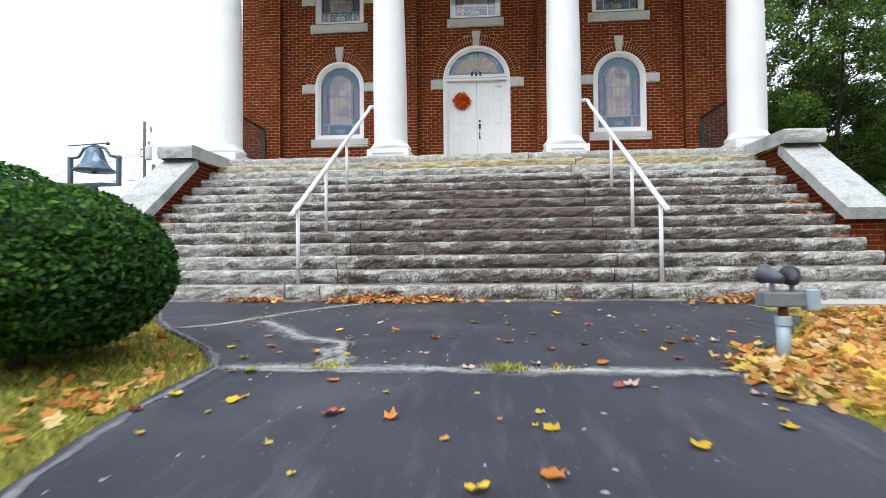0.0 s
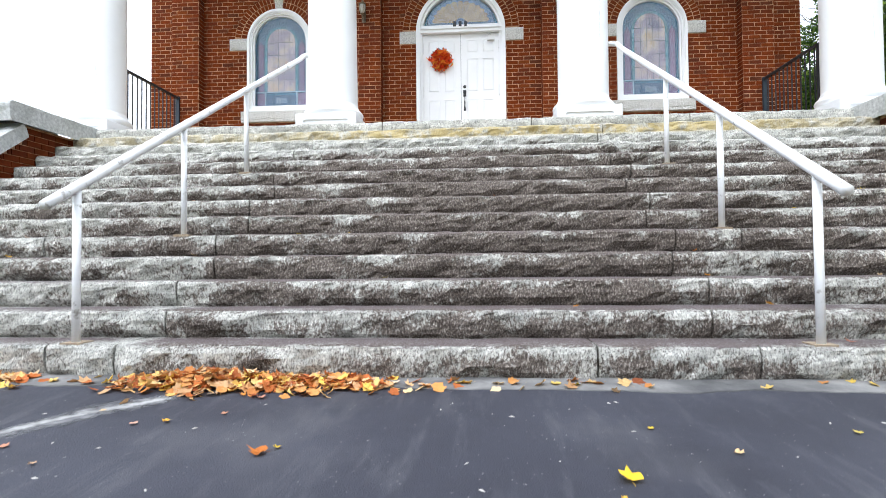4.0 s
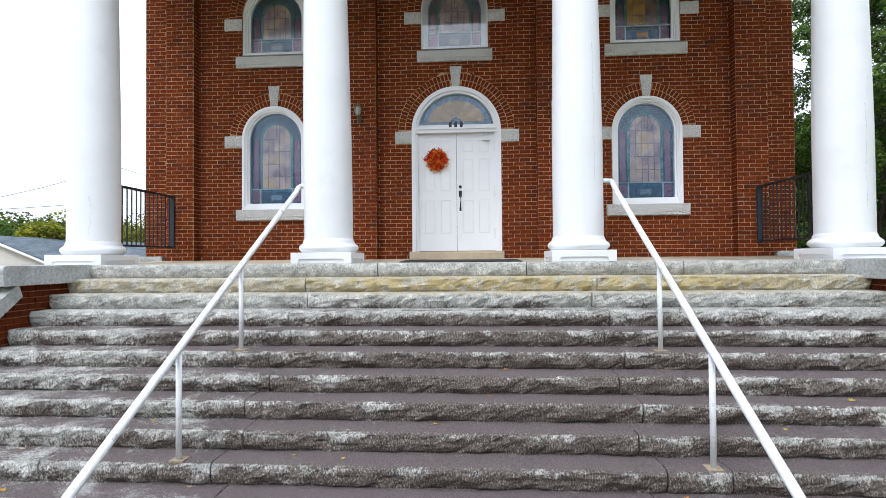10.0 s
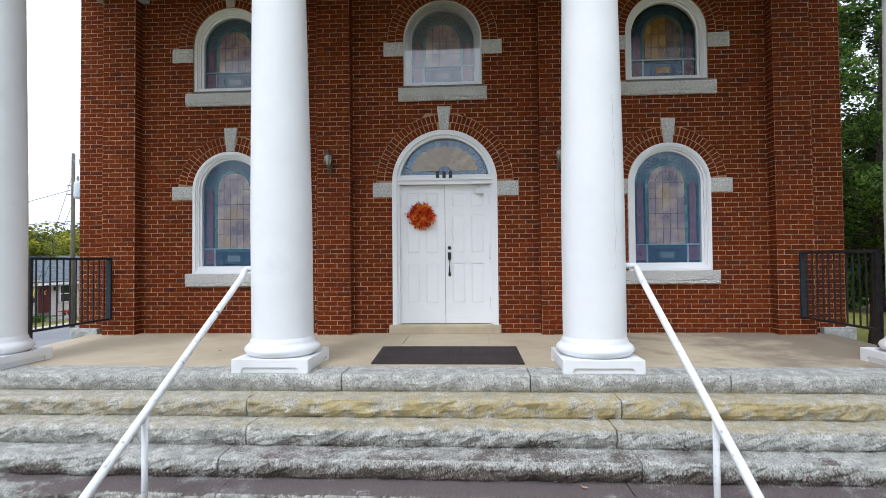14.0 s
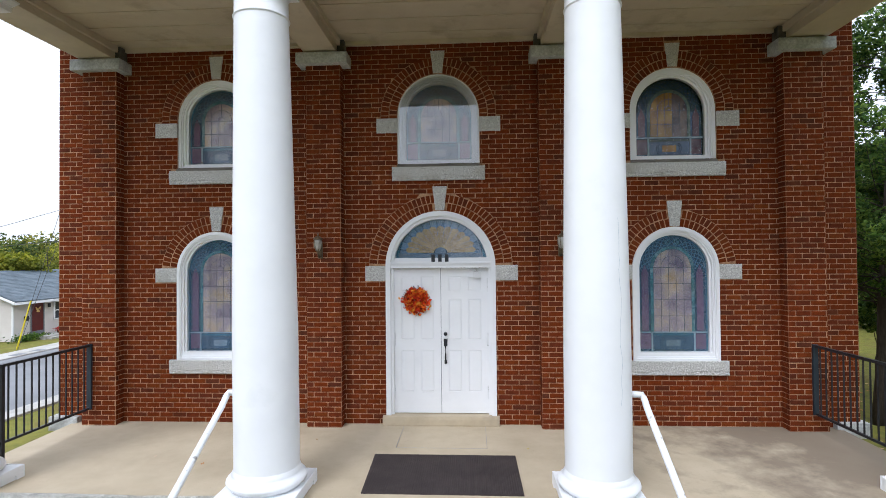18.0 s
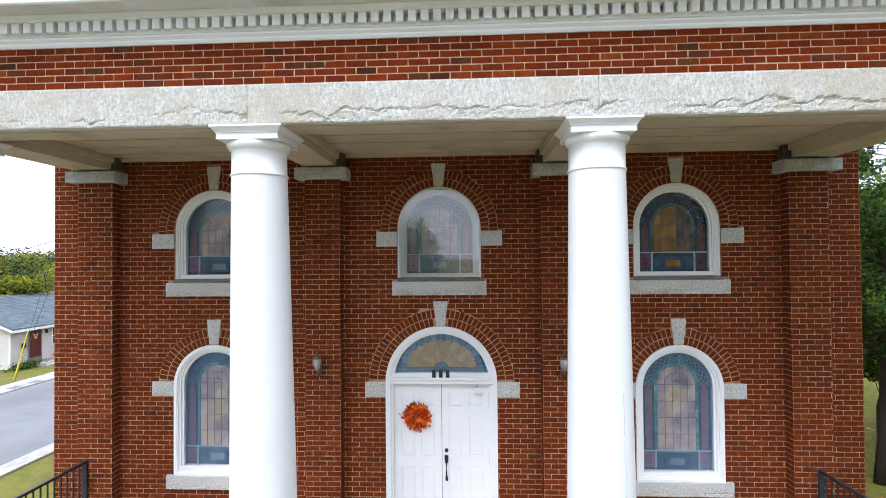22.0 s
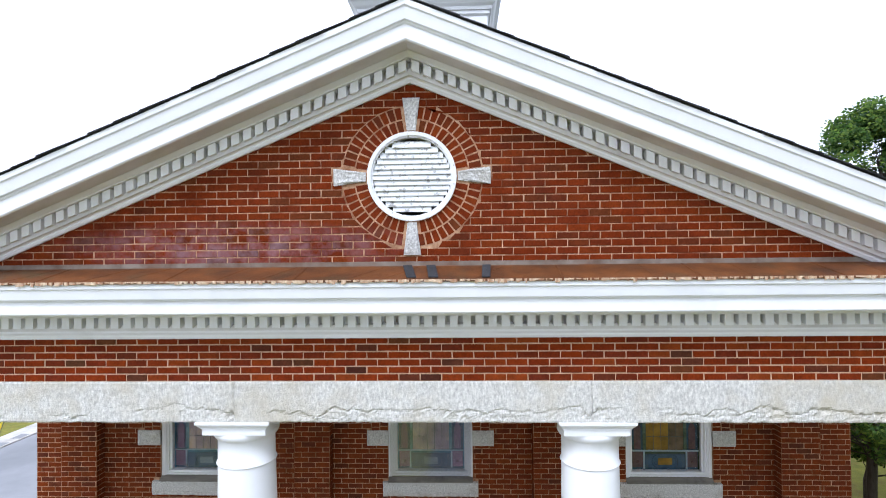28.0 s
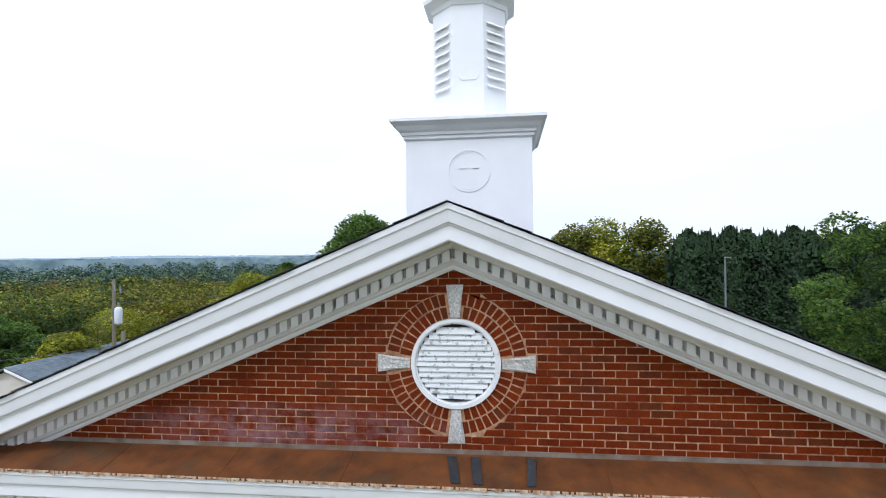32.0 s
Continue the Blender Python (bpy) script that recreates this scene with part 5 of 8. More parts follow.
for nm, pr in (("bed_mould", [(y, z + 0.03) for y, z in BED]), ("dentil_band", BAND), ("ovolo_mould", OVOLO), ("soffit", SOFFIT), ("crown_mould", CROWN)):
    part(nm, Build().sweep_x(tall(pr), -CORNER, -0.02, rake).sweep_x(tall(pr), -0.02, CORNER, rake), SOFFIT_SHADED if nm in ("soffit", "dentil_band") else WHITE, raking)
for sg in (-1, 1):
    dm = Build()
    dm.box(-0.037, 0.037, EF - 0.115, EF - 0.010, -0.050, 0.050)
    dm.v = [(x, y, z - sg * SLOPE * x) for x, y, z in dm.v]
    me = dm.mesh("dentil", WHITE)
    for i in range(45):
        x = -0.02 + sg * (0.06 + i * PITCH * COSA * 1.03)
        ob = new("dentil", me)
        ob.parent = raking
        ob.location = (x, 0, rake(x) + 0.166 / COSA)

# tin ledge over the cornice
LF = EF - 0.47
ledge = structure("trim_ledge", Build().add([(-CORNER, LF, 9.268), (CORNER, LF, 9.268), (CORNER, LF, 9.286), (-CORNER, LF, 9.286), (-CORNER, EF + 0.004, 9.40), (CORNER, EF + 0.004, 9.40), (-CORNER, EF + 0.004, 9.268), (CORNER, EF + 0.004, 9.268)],
                                              [(0, 1, 2, 3), (3, 2, 5, 4), (6, 7, 1, 0), (0, 3, 4, 6), (1, 7, 5, 2)]), RUST, "rust-brown tin ledge over the porch cornice", "ledge")
rng = random.Random(15)
crease = Build()
for k in range(30):
    xa = -5.6 + k * 0.385 + rng.uniform(-0.05, 0.05)
    sk = rng.choice((0.0, 0.14, 0.22, 0.30)) if k % 3 else 0.0
    hz = 0.0035 if k % 3 else 0.007
    pt = [(xa - 0.008, 0.01), (xa, 0.01), (xa + 0.008, 0.01), (xa - 0.008 + sk, 0.445), (xa + sk, 0.445), (xa + 0.008 + sk, 0.445)]
    slope_z = lambda d: 9.2865 + d * 0.114 / 0.474
    crease.add([(x_, LF + d, slope_z(d) + (hz if q in (1, 4) else 0.0005)) for q, (x_, d) in enumerate(pt)], [(0, 1, 4, 3), (1, 2, 5, 4)])
part("seams", crease, RUST, ledge, "bent seams and creases in the tin")
part("flashing", Build().box(-4.3, 4.3, EF - 0.010, EF + 0.003, 9.39, 9.44), FLASHING, ledge, "brown-stained cement flashing")
g = Build()
rng = random.Random(5)
x = -CORNER
while x < CORNER:
    w = rng.uniform(0.008, 0.045)
    h = rng.uniform(0.004, 0.032)
    g.box(x, min(x + w, CORNER), LF - rng.uniform(0.003, 0.008), LF + 0.004, 9.286 - h, 9.290)
    x += w + rng.choice((0, 0, 0.006, 0.02))
part("flaking_edge", g, RUST_EDGE, ledge)
for xs, wd, tilt in ((0.02, 0.085, 0.20), (0.21, 0.085, 0.12), (0.66, 0.075, -0.06)):
    sh = Build()
    c, s = math.cos(tilt), math.sin(tilt)
    pts = [(-wd / 2, 0.02), (wd / 2, 0.02), (wd / 2, 0.36), (-wd / 2, 0.36)]
    q = []
    for px, py in pts:
        xx, yy = xs + c * px - s * py, py
        q.append((xx, LF + 0.02 + yy, 9.292 + 0.281 * (yy + 0.02)))
    sh.add(q + [(a, b, z + 0.008) for a, b, z in q], [(3, 2, 1, 0), (4, 5, 6, 7), (0, 1, 5, 4), (1, 2, 6, 5), (2, 3, 7, 6), (3, 0, 4, 7)])
    single("shingle_scrap", sh, SHINGLE_BLACK, "torn black shingle strip lying on the tin ledge", "shingle", "shingle scraps")

# porch ceiling and beams
g = Build()
g.box(-5.45, 5.45, -2.06, 0.0, 8.13, 8.17)
structure("ceiling", g, CREAM, "stained cream boarded porch ceiling", "ceiling")
for k, (cx, hw) in enumerate(((-5.10, 0.26), (-1.725, 0.24), (1.695, 0.24), (5.10, 0.26))):
    g = Build().box(cx - hw, cx + hw, -2.06, -0.15, 7.925, 8.128).box(cx - hw - 0.045, cx - hw + 0.001, -2.06, -0.004, 8.03, 8.127).box(cx + hw - 0.001, cx + hw + 0.045, -2.06, -0.004, 8.03, 8.127)
    structure("beam_%s" % "abcd"[k], g, CREAM, "cream painted porch ceiling beam from column to wall", "beam", bevel=0.006)
for y in (-1.62, -1.18, -0.74, -0.30):
    part("ceiling_batten", Build().box(-5.44, 5.44, y - 0.03, y + 0.03, 8.118, 8.1305), CREAM, bpy.data.objects["ceiling"])
g = Build().box(-5.45, 5.45, -2.12, -2.06, 7.96, 8.128).box(-5.45, 5.45, -0.06, -0.003, 8.07, 8.129)
structure("trim_ceiling", g, CREAM, "cream trim round the porch ceiling", "trim")

structure("trim_soffit", Build().box(-5.52, 5.52, -2.498, -2.122, 7.925, 8.128).box(-5.52, 5.52, -2.498, -2.478, 7.912, 7.926), CREAM, "cream soffit board behind the granite lintel", "trim", bevel=0.003)
# roof
g = Build()
for sg in (-1, 1):
    x0, x1 = -0.02, -0.02 + sg * 6.1
    za, zb = rake(x0) + 0.579 / COSA + 0.01, rake(x1) + 0.579 / COSA + 0.01
    q = [(x0, -2.9, za), (x1, -2.9, zb), (x1, 26.2, zb), (x0, 26.2, za)]
    g.add(q + [(a, b, z + 0.012) for a, b, z in q], [(3, 2, 1, 0) if sg > 0 else (0, 1, 2, 3), (4, 5, 6, 7) if sg > 0 else (7, 6, 5, 4), (0, 1, 5, 4), (1, 2, 6, 5), (2, 3, 7, 6), (3, 0, 4, 7)])
roof = structure("roof", g, SHINGLE_BLACK, "black asphalt shingle gable roof", "roof")
rng = random.Random(9)
for sg in (-1, 1):
    for i in range(26):
        xa = -0.02 + sg * (i * 0.232)
        xb = xa + sg * 0.25
        za, zb = rake(xa) + 0.579 / COSA + 0.012, rake(xb) + 0.579 / COSA + 0.020
        yf = -3.075 - rng.uniform(0, 0.02)
        q = [(xa, yf, za), (xb, yf, zb), (xb, -2.6, zb), (xa, -2.6, za)]
        t = rng.uniform(0.004, 0.010)
        part("shingle", Build().add(q + [(a, b, z + t) for a, b, z in q], [(3, 2, 1, 0), (4, 5, 6, 7), (0, 1, 5, 4), (1, 2, 6, 5), (2, 3, 7, 6), (3, 0, 4, 7)]), SHINGLE_BLACK, roof)

# ---- columns ----
COL_Y = -2.27


def shaft_radius(z):
    """Straight below, then a gentle taper to the neck."""
    return 0.331 - 0.054 * max(0.0, (z - 4.1) / 3.4) ** 1.05


def plinth_block(cx, y):
    """A square plinth with a shallow arched recess in the foot of each face."""
    h, z0, z1 = 0.405, PORCH_Z, PORCH_Z + 0.145
    g = Build().box(cx - h + 0.02, cx + h - 0.02, y - h + 0.02, y + h - 0.02, z0, z1 - 0.004)
    q, top = 0.30, z0 + 0.058
    prof = [(-h, z0), (-q, z0), (-q, top - 0.022), (-q + 0.012, top - 0.006), (-q + 0.03, top), (q - 0.03, top), (q - 0.012, top - 0.006), (q, top - 0.022), (q, z0), (h, z0), (h, z1), (-h, z1)]
    for turn in range(4):
        c, sn = math.cos(turn * math.pi / 2), math.sin(turn * math.pi / 2)
        w = h if turn % 2 == 0 else h - 0.024
        f = Build().prism([(min(max(px, -w), w), pz) for px, pz in prof], -h, -h + 0.024)
        g.add([(cx + c * px - sn * py, y + sn * px + c * py, pz) for px, py, pz in f.v], f.f)
    return g


def column(x_foot, x_head, label, cracks=()):
    """A column that may lean a little from its foot to its head."""
    cx, y = x_foot, COL_Y
    lean = lambda z: x_foot + (x_head - x_foot) * (z - PORCH_Z) / 5.45
    t = thing("column", (cx, COL_Y, PORCH_Z), label, "column", "porch columns")
    part("plinth", plinth_block(cx, y), WHITE, t, bevel=0.006)
    z = PORCH_Z + 0.145

    def turned(name, prof, n):
        g = Build().revolve(prof, 0.0, y, n, 0.0, False)
        g.v = [(px + lean(pz), py, pz) for px, py, pz in g.v]
        return part(name, g, WHITE, t, smooth=True)

    turned("base_torus", [(0.34, z)] + [(0.352 + 0.055 * math.sin(math.pi * i / 8), z + 0.13 * i / 8) for i in range(9)] + [(0.352, z + 0.14), (0.342, z + 0.165), (0.331, z + 0.19)], 48)
    z0, z1 = z + 0.185, 7.445
    turned("shaft", [(shaft_radius(z0 + (z1 - z0) * i / 20), z0 + (z1 - z0) * i / 20) for i in range(21)], 64)
    turned("capital", [(0.277, 7.443), (0.287, 7.446), (0.292, 7.455), (0.287, 7.464), (0.277, 7.468), (0.276, 7.70), (0.284, 7.705), (0.302, 7.72), (0.316, 7.745), (0.319, 7.768), (0.305, 7.790)], 48)
    cx = lean(7.9)
    ab = Build().box(cx - 0.308, cx + 0.308, y - 0.308, y + 0.308, 7.786, 7.850).box(cx - 0.318, cx + 0.318, y - 0.318, y + 0.318, 7.848, 7.862)
    ab.add([(cx + sx * 0.322, y + sy * 0.322, 7.860) for sx, sy in ((-1, -1), (1, -1), (1, 1), (-1, 1))] + [(cx + sx * 0.355, y + sy * 0.355, 7.90) for sx, sy in ((-1, -1), (1, -1), (1, 1), (-1, 1))],
           [(3, 2, 1, 0), (0, 1, 5, 4), (1, 2, 6, 5), (2, 3, 7, 6), (3, 0, 4, 7), (4, 5, 6, 7)])
    ab.box(cx - 0.360, cx + 0.360, y - 0.360, y + 0.360, 7.899, 7.921)
    part("abacus", ab, WHITE, t)
    for ang, za, zb in cracks:
        pts = []
        for i in range(26):
            zz = za + (zb - za) * i / 25
            a = radians(ang) + 0.07 * noise.fractal((zz * 3.0, ang, 1.0), 0.8, 2.0, 3)
            r = shaft_radius(zz) + 0.0004
            pts.append((lean(zz) + r * math.cos(a), y + r * math.sin(a), zz))
        part("hairline_crack", Build().tube(pts, 0.0011, 4), BLUE_GREY, t, "thin grey crack in the paint")
    return t


column(-5.12, -5.12, "round white painted porch column with a crack near its foot", ((-62, 2.85, 3.4),))
column(-1.700, -1.752, "round white painted porch column with hairline cracks")
column(1.705, 1.702, "round white painted porch column with a long crack in its paint", ((-60, 3.5, 5.3),))
column(5.12, 5.12, "round white painted porch column with branching cracks in its paint", ((-78, 3.1, 4.4), (-70, 4.5, 4.75)))


# ---- windows ----
def stained_window(number, cx, zs, zb, label, amber=False, back=0.0, storm=None, fields=None):
    w = thing("window_%d" % number, (cx, 0.0, zb), label, "window", "", "structure")
    R = WIN_R
    teal, aqua, trace, mauve = (GLASS_BOTTLE, GLASS_MURK, GLASS_BOTTLE, GLASS_WINE) if amber else (GLASS_TEAL, GLASS_AQUA, GLASS_TRACE, GLASS_MAUVE)
    o = back
    fr = Build().arch_ring(cx, zs, zb, R, R - 0.045, o - 0.022, o + 0.16).arch_ring(cx, zs, zb, R - 0.04, R - 0.062, o - 0.006, o + 0.16).arch_ring(cx, zs, zb, R - 0.058, R - 0.088, o + 0.016, o + 0.16).arch_ring(cx, zs, zb, R - 0.083, R - 0.118, o + 0.05, o + 0.16)
    part("window_frame", fr, WHITE, w)
    rail = Build().box(cx - R + 0.05, cx + R - 0.05, o + 0.02, o + 0.16, zb, zb + 0.115).box(cx - R + 0.03, cx + R - 0.03, o + 0.0, o + 0.05, zb, zb + (0.085 if back else 0.055))
    if not back:
        rail.box(cx - R + 0.01, cx + R - 0.01, o - 0.03, o + 0.03, zb, zb + 0.03)
    part("sash_rail", rail, WHITE, w)
    if back:
        part("wooden_sill", Build().sweep_x([(-0.050, zb - 0.004), (-0.050, zb + 0.008), (o - 0.025, zb + 0.055), (o + 0.01, zb + 0.060), (o + 0.01, zb - 0.004)], cx - R + 0.002, cx + R - 0.002), WORN_WOOD, w, "grey-brown weathered wooden sill")
    ri, z0 = R - 0.113, zb + 0.105
    yg = o + 0.115
    part("dark_ground", Build().arch_fill(cx, zs, z0, ri + 0.008, yg + 0.012, yg + 0.03), GLASS_NAVY, w)
    zbar = z0 + 0.285
    rin = 0.268
    rm = rin + 0.045
    zc = zs + 0.02
    field = fields or (GLASS_OPAL, GLASS_OPAL)
    part("outer_border", Build().arch_ring(cx, zs, z0, ri, ri - 0.022, yg, yg + 0.01), teal, w)
    for sg in (-1, 1):
        a, b = sorted((cx + sg * (ri - 0.055), cx + sg * (ri - 0.150)))
        m = (a + b) / 2
        part("side_panel", Build().prism([(a, zbar + 0.02), (b, zbar + 0.02), (b, zs - 0.06), (m, zs + 0.06), (a, zs - 0.06)], yg + 0.002, yg + 0.01), mauve, w)
        a, b = sorted((cx + sg * (ri - 0.03), cx + sg * (rm + 0.0)))
        part("corner_panel", Build().box(a, b, yg + 0.002, yg + 0.01, z0 + 0.045, zbar - 0.02), mauve, w)
        m = (a + b) / 2
        part("rosette", Build().prism([(m + 0.024 * (1 if k % 2 else 0.55) * math.cos(math.pi * k / 4), z0 + 0.125 + 0.024 * (1 if k % 2 else 0.55) * math.sin(math.pi * k / 4)) for k in range(8)], yg - 0.003, yg + 0.004), GLASS_PLUM, w)
    # inner border of short pieces that follow the arch
    n = max(3, round((zc - zbar) / 0.085))
    for sg in (-1, 1):
        for k in range(n):
            a, b = sorted((cx + sg * rin, cx + sg * rm))
            h = (zc - zbar) / n
            part("border_piece", Build().box(a + 0.002, b - 0.002, yg, yg + 0.008, zbar + k * h + 0.002, zbar + (k + 1) * h - 0.002), aqua, w)
    for k in range(12):
        t0, t1 = math.pi * k / 12 + 0.008, math.pi * (k + 1) / 12 - 0.008
        part("border_piece", Build().prism([(cx + r * math.cos(t), zc + r * math.sin(t)) for r, t in ((rin, t1), (rin, t0), (rm - 0.003, t0), ((rm - 0.003), (t0 + t1) / 2), (rm - 0.003, t1))], yg, yg + 0.008), aqua, w)
    # interlaced tracery in the arch
    ra, rb = ri - 0.03, rm + 0.012
    for sg in (1, -1):
        for ph in (0.0, math.pi):
            pts = []
            for k in range(61):
                f = k / 60
                t = f * math.pi
                r = (ra + rb) / 2 + sg * (ra - rb) * 0.40 * math.sin(8 * t + ph * 0.5)
                pts.append((cx + r * math.cos(t), yg + 0.006 - 0.003 * sg, zs + r * math.sin(t)))
            part("tracery", Build().tube(pts, 0.0055, 4), trace, w)
    for rr in (ra, rb):
        part("tracery", Build().tube([(cx + rr * math.cos(math.pi * k / 36), yg + 0.006, zs + rr * math.sin(math.pi * k / 36)) for k in range(37)], 0.0045, 4), trace, w)
    if not amber and number < 3:
        for k in (-1, 1):
            part("roundel", Build().tube([(cx + k * 0.065 + 0.032 * math.cos(math.pi * q / 8), yg, zs + (ra + rb) / 2 - 0.004 + 0.032 * math.sin(math.pi * q / 8)) for q in range(17)], 0.006, 4), aqua, w)
    # central field of long opal panes
    cols, lead = 5, 0.003
    xs = [cx - rin + 2 * rin * i / cols for i in range(cols + 1)]
    nrow = max(1, round((zc - zbar) / 0.235))
    hrow = (zc - zbar) / nrow
    for i in range(cols):
        mt = field[0] if i < 3 else field[1]
        for j in range(nrow):
            part("pane", Build().box(xs[i] + lead, xs[i + 1] - lead, yg, yg + 0.008, zbar + j * hrow + lead, zbar + (j + 1) * hrow - lead), mt, w)
        a, b = xs[i] + lead, xs[i + 1] - lead
        pts = [(a, zc + lead), (b, zc + lead)]
        for s in range(5):
            x = b + (a - b) * s / 4
            pts.append((x, zc + math.sqrt(max((rin - 0.004) ** 2 - (x - cx) ** 2, 0.0002))))
        part("pane", Build().prism(pts, yg, yg + 0.008), mt, w)
    part("bottom_panel", Build().box(cx - rm + 0.02, cx + rm - 0.02, yg + 0.002, yg + 0.01, z0 + 0.045, zbar - 0.06), GLASS_BLUE, w)
    part("head_strip", Build().box(cx - rm + 0.02, cx + rm - 0.02, yg + 0.002, yg + 0.01, zbar - 0.05, zbar - 0.018), teal, w)
    part("plaque", Build().box(cx - 0.10, cx + 0.10, yg - 0.006, yg + 0.004, z0 + 0.08, z0 + 0.175), GLASS_AMBER if amber else GLASS_SLATE, w)
    for sg in (-1, 1):
        for rr in (0.05, 0.085):
            pts = [(cx + sg * (0.12 + rr * 0.75 * math.cos(t)), z0 + 0.128 + rr * math.sin(t)) for t in [math.pi * (i / 8 - 0.5) for i in range(9)]]
            part("scroll", Build().tube([(a, yg - 0.001, b) for a, b in pts], 0.007, 5), GLASS_NAVY, w)
    part("cross_bar", Build().box(cx - ri, cx + ri, yg - 0.022, yg - 0.004, zbar - 0.009, zbar + 0.009), BLUE_GREY, w)
    for sg in (-1, 1):
        part("upright_bar", Build().box(cx + sg * (rm - 0.012) - 0.011, cx + sg * (rm - 0.012) + 0.011, yg - 0.018, yg - 0.004, z0, zbar - 0.009), BLUE_GREY, w)
    ld = Build()
    for i in range(1, cols):
        ld.box(xs[i] - 0.003, xs[i] + 0.003, yg - 0.003, yg + 0.003, zbar, zc + (0.02 if i in (1, 4) else 0.0))
    for j in range(nrow + 1):
        ld.box(cx - rin, cx + rin, yg - 0.003, yg + 0.003, zbar + j * hrow - 0.003, zbar + j * hrow + 0.003)
    for rr in (0.055, 0.16):
        ld.tube([(cx + rr * math.cos(math.pi * k / 16), yg - 0.001, zc + 0.01 + rr * math.sin(math.pi * k / 16)) for k in range(17)], 0.003, 4)
    ld.box(cx - 0.003, cx + 0.003, yg - 0.003, yg + 0.003, zc + 0.06, zc + rin)
    for j in range(0, nrow):
        for i in (1, 4):
            if (j + i) % 2 == 0 or j == 0:
                s = 0.022
                zz = zbar + (j + 0.5 * (nrow == 1)) * hrow
                if zz > zbar + 0.02:
                    ld.prism([(xs[i] + s * (1 if k % 2 == 0 else 0.3) * math.cos(math.pi * k / 4), zz + s * (1 if k % 2 == 0 else 0.3) * math.sin(math.pi * k / 4)) for k in range(8)], yg - 0.004, yg + 0.003)
    part("lead_lines", ld, LEAD, w)
    if storm is STORM_SKY_VEIL:
        sheet = Build().arch_fill(cx, zs, zb + 0.03, R - 0.025, o - 0.034, o - 0.028)
    else:
        sheet = Build().arch_fill(cx, zs, zb + 0.10, R - 0.11, o + 0.068, o + 0.074)
    pane = part("storm_pane", sheet, storm or STORM, w, "outer storm glass pane")
    pane.visible_shadow = False
    return w


stained_window(1, -3.373, 4.735, 3.43, "tall arched stained glass window in a white moulded frame")
stained_window(2, 3.346, 4.735, 3.43, "tall arched stained glass window in a white moulded frame")
stained_window(3, -3.373, 7.03, 6.26, "short arched stained glass window in a white frame", False, 0.05, STORM_MID)
stained_window(4, -0.03, 7.03, 6.26, "short arched stained glass window over the entrance, sky sheen tinted into its storm pane", False, 0.05, STORM_SKY_VEIL)
stained_window(5, 3.346, 7.03, 6.26, "short arched stained glass window with amber panes", True, 0.05, STORM_CLEAR, (GLASS_AMBER, GLASS_UMBER))

# ---- door ----
DX = -0.015
door = thing("door_1", (DX, 0.0, WALL_Z), "closed white panelled double door under a fanlight", "door", "", "structure")
fr = Build().arch_ring(DX, 4.805, WALL_Z + 0.13, DOOR_R, DOOR_R - 0.07, -0.02, 0.2).arch_ring(DX, 4.805, 4.86, DOOR_R - 0.065, DOOR_R - 0.115, 0.02, 0.2)
part("door_frame", fr, WHITE, door)
part("transom_bar", Build().box(DX - 0.735, DX + 0.735, 0.0, 0.2, 4.775, 4.865).box(DX - 0.735, DX + 0.735, -0.025, 0.02, 4.835, 4.865).box(DX - 0.69, DX + 0.69, 0.035, 0.2, 4.86, 4.925), WHITE, door, bevel=0.004)
part("threshold", dressed(Build(), DX - 0.85, DX + 0.84, -0.09, 0.3, WALL_Z - 0.02, 2.63, 3, 0.004), CONCRETE, door, "tan stone threshold")
part("jamb", Build().box(DX - 0.74, DX - 0.695, 0.03, 0.2, 2.63, 4.776).box(DX + 0.695, DX + 0.74, 0.03, 0.2, 2.63, 4.776), WHITE, door)
